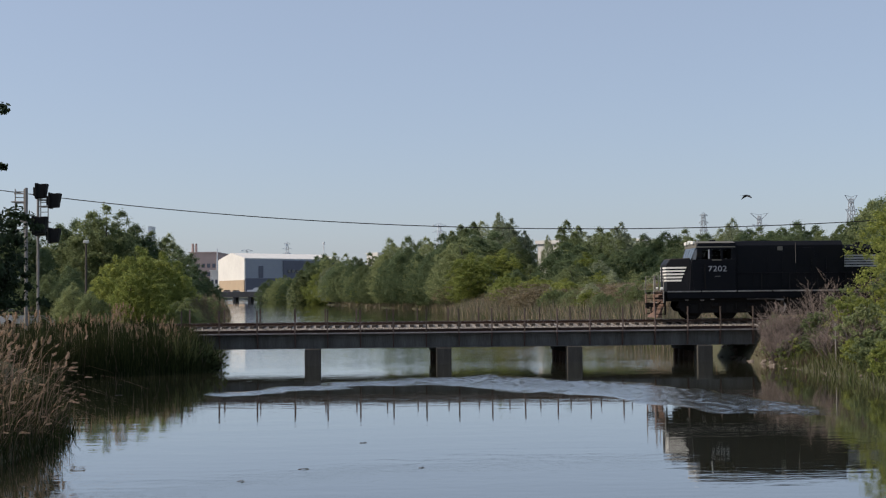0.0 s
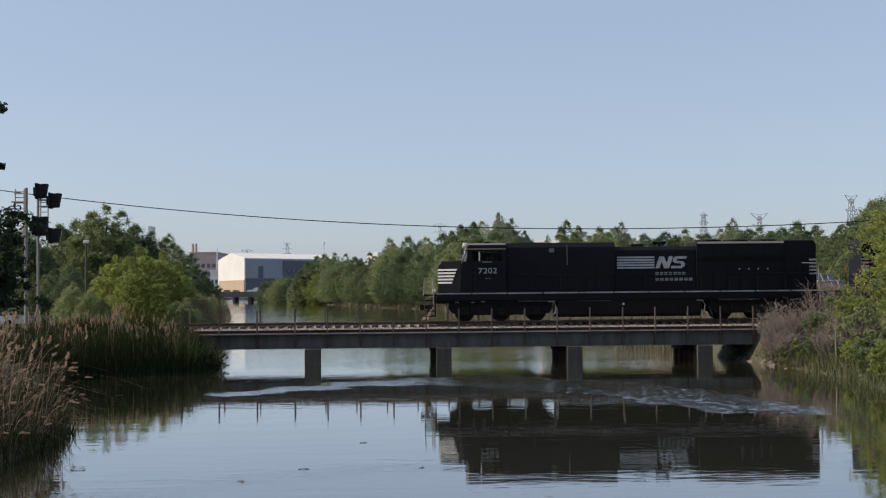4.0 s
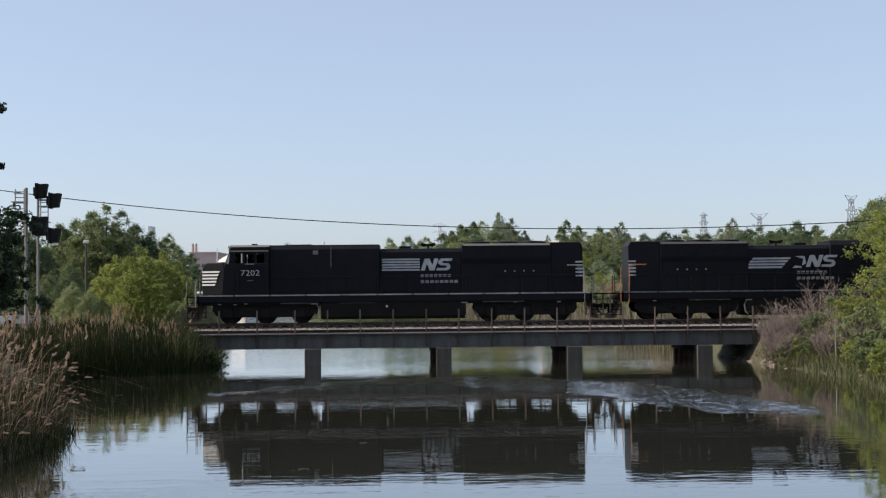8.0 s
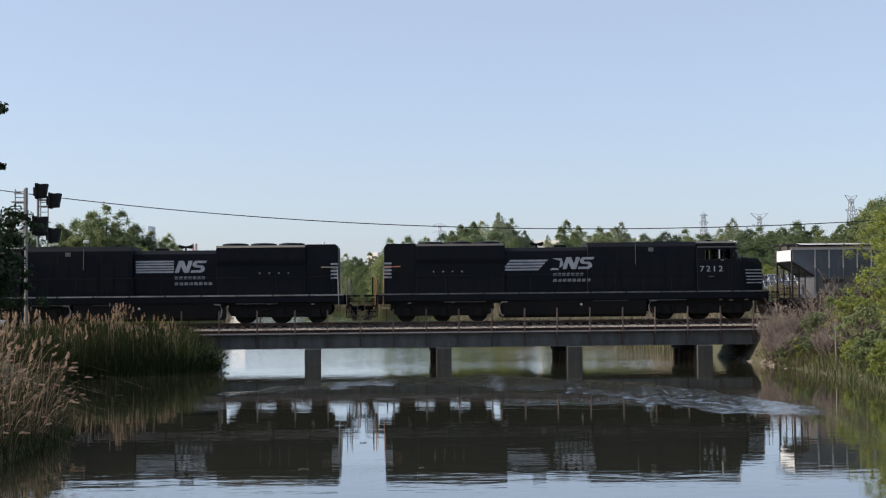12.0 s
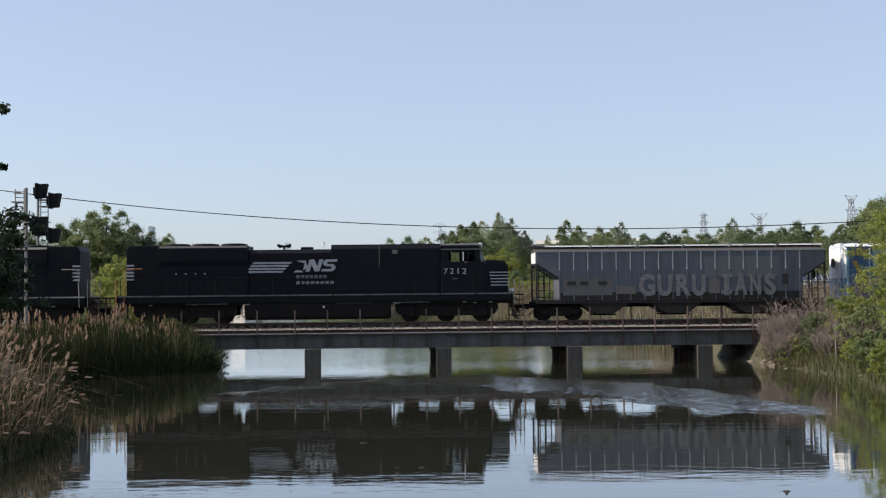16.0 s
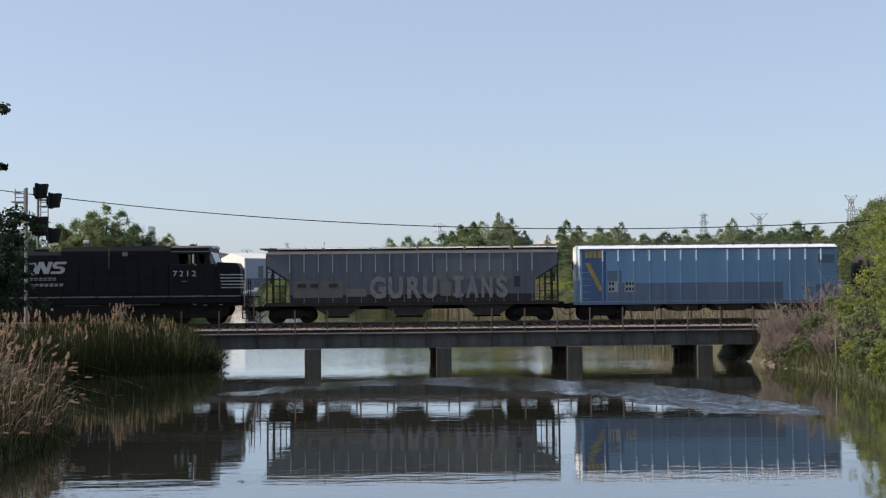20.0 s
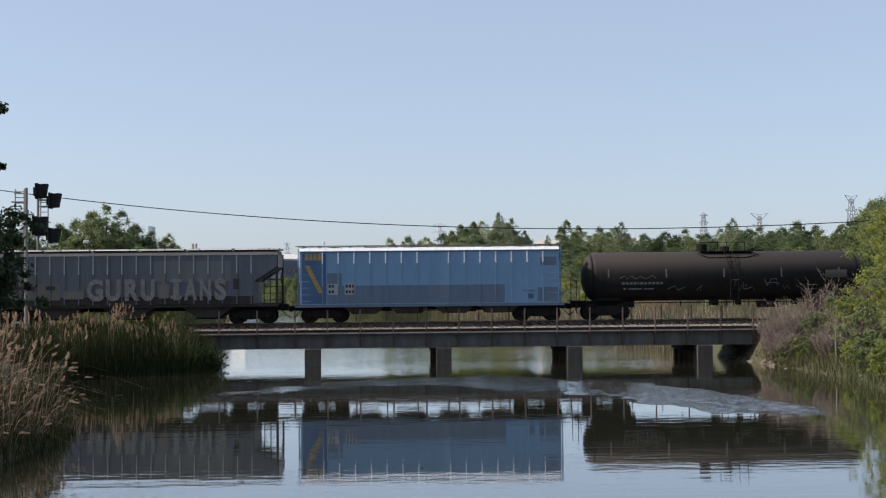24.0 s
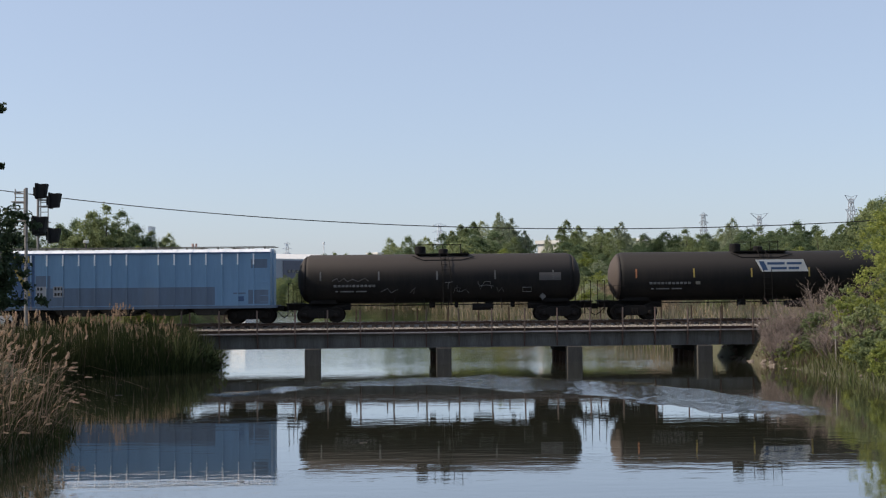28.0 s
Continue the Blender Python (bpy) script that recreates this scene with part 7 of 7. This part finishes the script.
        for k in range(5):
            part("grab_iron", sr, None, body, at=pose(xe + (0.08 if e < 0 else -0.58), -W, 1.25 + k * 0.38))
        coupler(c, e * 8.11, e)
    part("brake_wheel", Shape().spin([(a - 0.22, 0.28), (a - 0.17, 0.28)], "x", 16, (0, 0.3, 3.2)), M["car_dirt"], c)
    car_bogie(c, -6.2)
    car_bogie(c, 6.15)
    return c


def tank_car(x, kind):
    """Black non-pressure tank car: shell with dished heads, stub sills, top platform, ladder."""
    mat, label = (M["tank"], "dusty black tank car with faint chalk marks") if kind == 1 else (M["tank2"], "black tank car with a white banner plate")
    c = thing("tank_car", label, "freight car", at=pose(x, 0, RAIL), group="freight cars")
    R, zc, hl = 1.43, 2.52, 7.6
    prof = [(-hl - 0.62, 0.05), (-hl - 0.58, 0.45), (-hl - 0.46, 0.85), (-hl - 0.28, 1.15), (-hl - 0.1, 1.34), (-hl + 0.1, R)]
    shell = Shape().spin(prof + [(-s, r) for s, r in prof[::-1]], "x", 48, (0, 0, zc))
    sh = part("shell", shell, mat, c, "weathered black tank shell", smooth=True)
    for e in (-1, 1):
        part("head_shield", Shape().spin([(e * (hl + 0.12), 1.36), (e * (hl + 0.33), 1.16), (e * (hl + 0.51), 0.86), (e * (hl + 0.63), 0.46), (e * (hl + 0.67), 0.05)], "x", 40, (0, 0, zc)), M["tank_end"] if kind == 2 else M["tank"], sh, "dished tank head", smooth=True)
        part("stub_sill", Shape().box(min(e * 5.2, e * 8.9), max(e * 5.2, e * 8.9), -0.33, 0.33, 0.72, 1.12), M["under"], c, bevel=0.02)
        part("saddle", Shape().prism([(e * 5.9, 1.1), (e * 7.6, 1.1), (e * 7.3, 1.5), (e * 6.2, 1.5)], -0.75, 0.75), M["under"], c)
        part("end_platform", Shape().box(min(e * 8.1, e * 8.85), max(e * 8.1, e * 8.85), -1.45, 1.45, 1.08, 1.14), M["under"], c)
        for s in (-1, 1):
            part("end_rail", Shape().tube([(e * 8.7, s * 1.4, 0.6), (e * 8.7, s * 1.4, 2.3), (e * 8.7, s * 0.5, 2.3)], 0.022, 6), M["under"], c)
            part("side_rail", Shape().tube([(e * 8.2, s * 1.42, 1.1), (e * 8.2, s * 1.42, 2.0), (e * 7.4, s * 1.46, 2.0)], 0.022, 6), M["under"], c)
            part("side_step", Shape().tube([(e * 8.75, s * 1.4, 1.1), (e * 8.75, s * 1.4, 0.4), (e * 8.35, s * 1.4, 0.4), (e * 8.35, s * 1.4, 1.1)], 0.02, 5), M["under"], c)
        coupler(c, e * 9.1, e)
    def on_shell(u0, u1, z0, z1, off=0.006):
        """A thin plate that follows the curve of the shell."""
        zs = [z0 + (z1 - z0) * k / 4 for k in range(5)]
        rim = [(-math.sqrt(R * R - (z - zc) ** 2), z) for z in zs]
        return Shape().loft([(y - off, z) for y, z in rim] + [(y + 0.02, z) for y, z in rim[::-1]], u0, u1)

    for k in range(5):
        u = -6.85 + k * 3.35
        part("reflector_strip", on_shell(u - 0.045, u + 0.045, zc - 0.1, zc + 0.42), M["orange"] if kind == 2 and k == 0 else M["chalk"] if kind == 1 else M["yellow"], sh, "pale reflective strip")
    # top fittings
    p0 = -1.35 if kind == 1 else -1.0
    part("platform", Shape().box(p0, p0 + 3.1, -0.75, 0.75, zc + R - 0.04, zc + R + 0.02), M["under"], c)
    part("platform_edge", Shape().tube([(p0 - 0.2, -0.85, zc + R - 0.12), (p0 + 0.4, -1.0, zc + R - 0.38), (p0 + 2.6, -1.0, zc + R - 0.38), (p0 + 3.4, -0.85, zc + R - 0.2)], 0.025, 6), M["under"], c)
    part("dome", Shape().spin([(zc + R - 0.1, 0.32), (zc + R + 0.42, 0.32), (zc + R + 0.46, 0.2)], "z", 18, (p0 + 0.25, 0, 0)), M["under"], c, "round valve dome")
    part("manway", Shape().spin([(zc + R - 0.1, 0.28), (zc + R + 0.25, 0.28), (zc + R + 0.3, 0.22)], "z", 18, (p0 + 1.6, 0, 0)), M["under"], c)
    for k, u in enumerate((p0 + 1.0, p0 + 1.55, p0 + 2.1, p0 + 2.6)):
        part("railing_post", Shape().tube([(u, -0.72, zc + R - 0.05), (u, -0.72, zc + R + 0.55)], 0.022, 5), M["under"], c)
    part("railing", Shape().tube([(p0, -0.72, zc + R + 0.52), (p0 + 2.65, -0.72, zc + R + 0.52)], 0.02, 5), M["under"], c)
    for u in (p0 + 1.35, p0 + 1.8):
        part("ladder_side", Shape().tube([(u, -0.78, zc + R + 0.05), (u + 0.12, -1.22, zc + 0.95), (u + 0.2, -1.53, zc + 0.1), (u + 0.2, -1.53, 1.0)], 0.024, 5), M["under"], c)
    for k in range(10):
        t = k / 9
        v = Vector((p0 + 1.4, -0.78, zc + R)).lerp(Vector((p0 + 1.55, -1.53, 1.1)), t)
        yv = -math.sqrt(max(R * R - (v.z - zc) ** 2, 0)) - 0.1 if v.z > zc else -1.53
        part("rung", Shape().tube([(v.x, yv, v.z), (v.x + 0.42, yv, v.z)], 0.014, 5), M["under"], c)
    for u, w in ((-0.6, 0.35), (0.9, 0.2), (2.7, 0.45), (4.2, 0.2)):
        part("bottom_valve", Shape().box(u, u + w, -0.4, 0.4, 0.8, 1.15), M["under"], c, bevel=0.04)
    for u in (-2.6, -0.9, -0.5, 0.1, 0.5, 1.4, 2.2, 3.6, 4.6):
        part("hanger", Shape().tube([(u, -0.9, 1.35), (u, -0.9, 0.75)], 0.025, 5), M["under"], c)
    part("brake_pipe", Shape().tube([(-6, -0.95, 0.98), (6, -0.95, 0.98)], 0.03, 6), M["under"], c)
    part("brake_reservoir", Shape().tube([(1.9, -0.85, 0.85), (3.1, -0.85, 0.85)], 0.2, 10), M["under"], c)
    yb = -R - 0.01
    bars(sh, -6.1, -3.7, 2.02, 2.2, yb - 0.0, 1, "chalk", words=(1, 1, 1, 1, 0.6, 1, 1, 1, 1, 1, 1))
    bars(sh, -6.0, -4.2, 1.74, 1.84, yb + 0.05, 1, "chalk", words=(0.4, 2, 1.6))
    if kind == 1:
        part("label_plate", on_shell(5.75, 7.0, 2.35, 2.8), M["plate"], sh, "grey label plate")
        for pts in ([(0.3, 2.25), (0.75, 2.3), (0.5, 2.22), (0.48, 1.9)], [(0.8, 1.65), (0.9, 1.95), (1.2, 1.95), (1.1, 1.7), (1.5, 1.85), (1.7, 1.65)], [(2.2, 2.3), (2.35, 1.9), (2.6, 2.3), (2.9, 2.3), (3.0, 1.9)], [(4.8, 1.95), (5.3, 1.95), (5.3, 1.7), (4.8, 1.7), (4.8, 1.95)], [(-1.7, 1.7), (-1.4, 2.0), (-1.5, 1.65)], [(-6.2, 2.4), (-5.9, 2.55), (-5.8, 2.35), (-5.5, 2.55), (-5.3, 2.36), (-5.0, 2.5), (-4.7, 2.36), (-4.3, 2.55), (-4.1, 2.38)], [(2.3, 2.05), (2.7, 2.1), (3.1, 2.04)], [(3.3, 1.95), (3.4, 1.7), (3.6, 1.95), (3.7, 1.72)], [(1.0, 2.1), (1.0, 1.75), (1.35, 1.75)], [(-3.4, 1.75), (-3.0, 1.95), (-2.8, 1.7), (-2.4, 1.9)]):
            part("chalk_mark", Shape().tube([(u, -math.sqrt(R * R - (z - zc) ** 2) - 0.01, z) for u, z in pts], 0.026, 4), M["chalk"], sh, "faint chalk scrawl")
        part("placard", Shape().prism([(5.75, 1.42), (5.95, 1.62), (6.15, 1.42), (5.95, 1.22)], -R + 0.16, -R + 0.18), M["chalk"], sh)
    else:
        bp = part("banner_plate", Shape().prism([(-0.1 + 0.55, 2.72), (3.15, 2.72), (2.85, 3.42), (0.05, 3.42)], -R - 0.04, -R - 0.01), M["banner"], sh, "slanted white banner plate with dark lettering bars")
        bars(bp, 0.75, 2.75, 3.1, 3.28, -R - 0.045, 1, "blue_dark", words=(3, 2.6))
        bars(bp, 0.95, 2.6, 2.82, 3.0, -R - 0.045, 1, "blue_dark", words=(3, 2))
        part("emblem_block", Shape().prism([(0.5, 2.8), (0.8, 2.8), (0.55, 3.32), (0.25, 3.32)], -R - 0.05, -R - 0.044), M["blue_dark"], bp)
        part("placard", Shape().box(-3.4, -3.15, yb - 0.003, yb + 0.05, 2.02, 2.2), M["roofgrey"], sh)
    car_bogie(c, -6.9)
    car_bogie(c, 6.9)
    return c


TRAIN = [(locomotive(25.65, 1, "7202", False), 25.65), (locomotive(50.0, -1, "7212", True), 50.0),
         (grey_hopper(71.2), 71.2), (blue_hopper(88.3), 88.3), (tank_car(105.38, 1), 105.38), (tank_car(123.6, 2), 123.6)]


def motions():
    """All that moves: the train with its wheels, and four birds."""
    steps = [k * 0.5 for k in range(57)]
    for ob, x0 in TRAIN:
        walk(ob, [(t, pose(x0 + travelled(t), 0, RAIL)) for t in steps])
    turns = [k * 4 / 30 for k in range(211)]
    for w, at, r in SPIN:
        walk(w, [(t, Matrix.Translation(at) @ Matrix.Rotation(travelled(t) / r, 4, "Y")) for t in turns])
    # the overhanging tree nods in the breeze
    walk(HANGING, [(t, pose(-8.75, -53.0, 0.7, 0.1 * math.sin(t * 1.9), 0.3 * math.sin(t * 1.3 + 0.4) + 0.15 * math.sin(t * 3.1), 0)) for t in steps])
    # first bird crosses to the trees on the right and is gone; the second comes from there and leaves on the left
    path_a = ((0.0, 1323, 347, 60), (0.1, 1362, 347, 60), (0.2, 1416, 341, 60), (0.3, 1476, 337, 60), (0.5, 1590, 325, 60), (2.0, 2500, 250, 80), (28.0, 2600, 250, 80))
    path_b = ((0.0, 2600, 380, 60), (23.5, 2300, 380, 60), (24.6, 1560, 376, 60), (24.8, 1392, 366, 60), (25.0, 1258, 350, 60), (25.2, 1096, 332, 60), (25.6, 808, 300, 60), (26.0, 536, 284, 60), (26.2, 400, 288, 60), (26.5, 184, 308, 60), (26.8, -20, 318, 60), (27.2, -320, 330, 60), (28.0, -900, 340, 60))
    # swallows low over the water
    path_c = ((0.0, -900, 830, 24), (6.3, -600, 832, 23), (6.6, 20, 840, 22), (6.8, 208, 850, 22), (7.0, 368, 864, 22), (7.3, 620, 868, 22), (7.6, 880, 870, 22), (8.0, 1230, 905, 19), (8.6, 1900, 905, 18), (28.0, 2000, 905, 18))
    path_d = ((0.0, 300, 1100, 12), (14.4, 400, 1100, 12), (15.2, 960, 960, 18), (15.5, 1148, 828, 22), (15.6, 1208, 850, 22), (15.8, 1300, 862, 22), (16.0, 1384, 868, 22), (16.3, 1600, 880, 21), (17.0, 2100, 880, 21), (28.0, 2200, 880, 21))
    for (b, wings), path, turn, first, last in ((BIRD_A, path_a, 20, 0.0, 2.0), (BIRD_B, path_b, 180, 24.2, 27.2), (BIRD_C, path_c, 10, 6.2, 8.4), (BIRD_D, path_d, -15, 14.6, 16.8)):
        rows = [(t, pose(*seen_from(px, py, d), 0, 0, turn)) for t, px, py, d in path]
        walk(b, rows)
        n = int((last - first) * 30 / 3)
        for s, w in zip((-1, 1), wings):
            fl = [(first + k * 0.1, pose(0, 0, 0, s * (32 if k % 2 else -20), 0, 0)) for k in range(n + 1)]
            fl = ([(0.0, fl[0][1])] if first > 0 else []) + fl + [(28.0, fl[-1][1])]
            walk(w, fl)


motions()
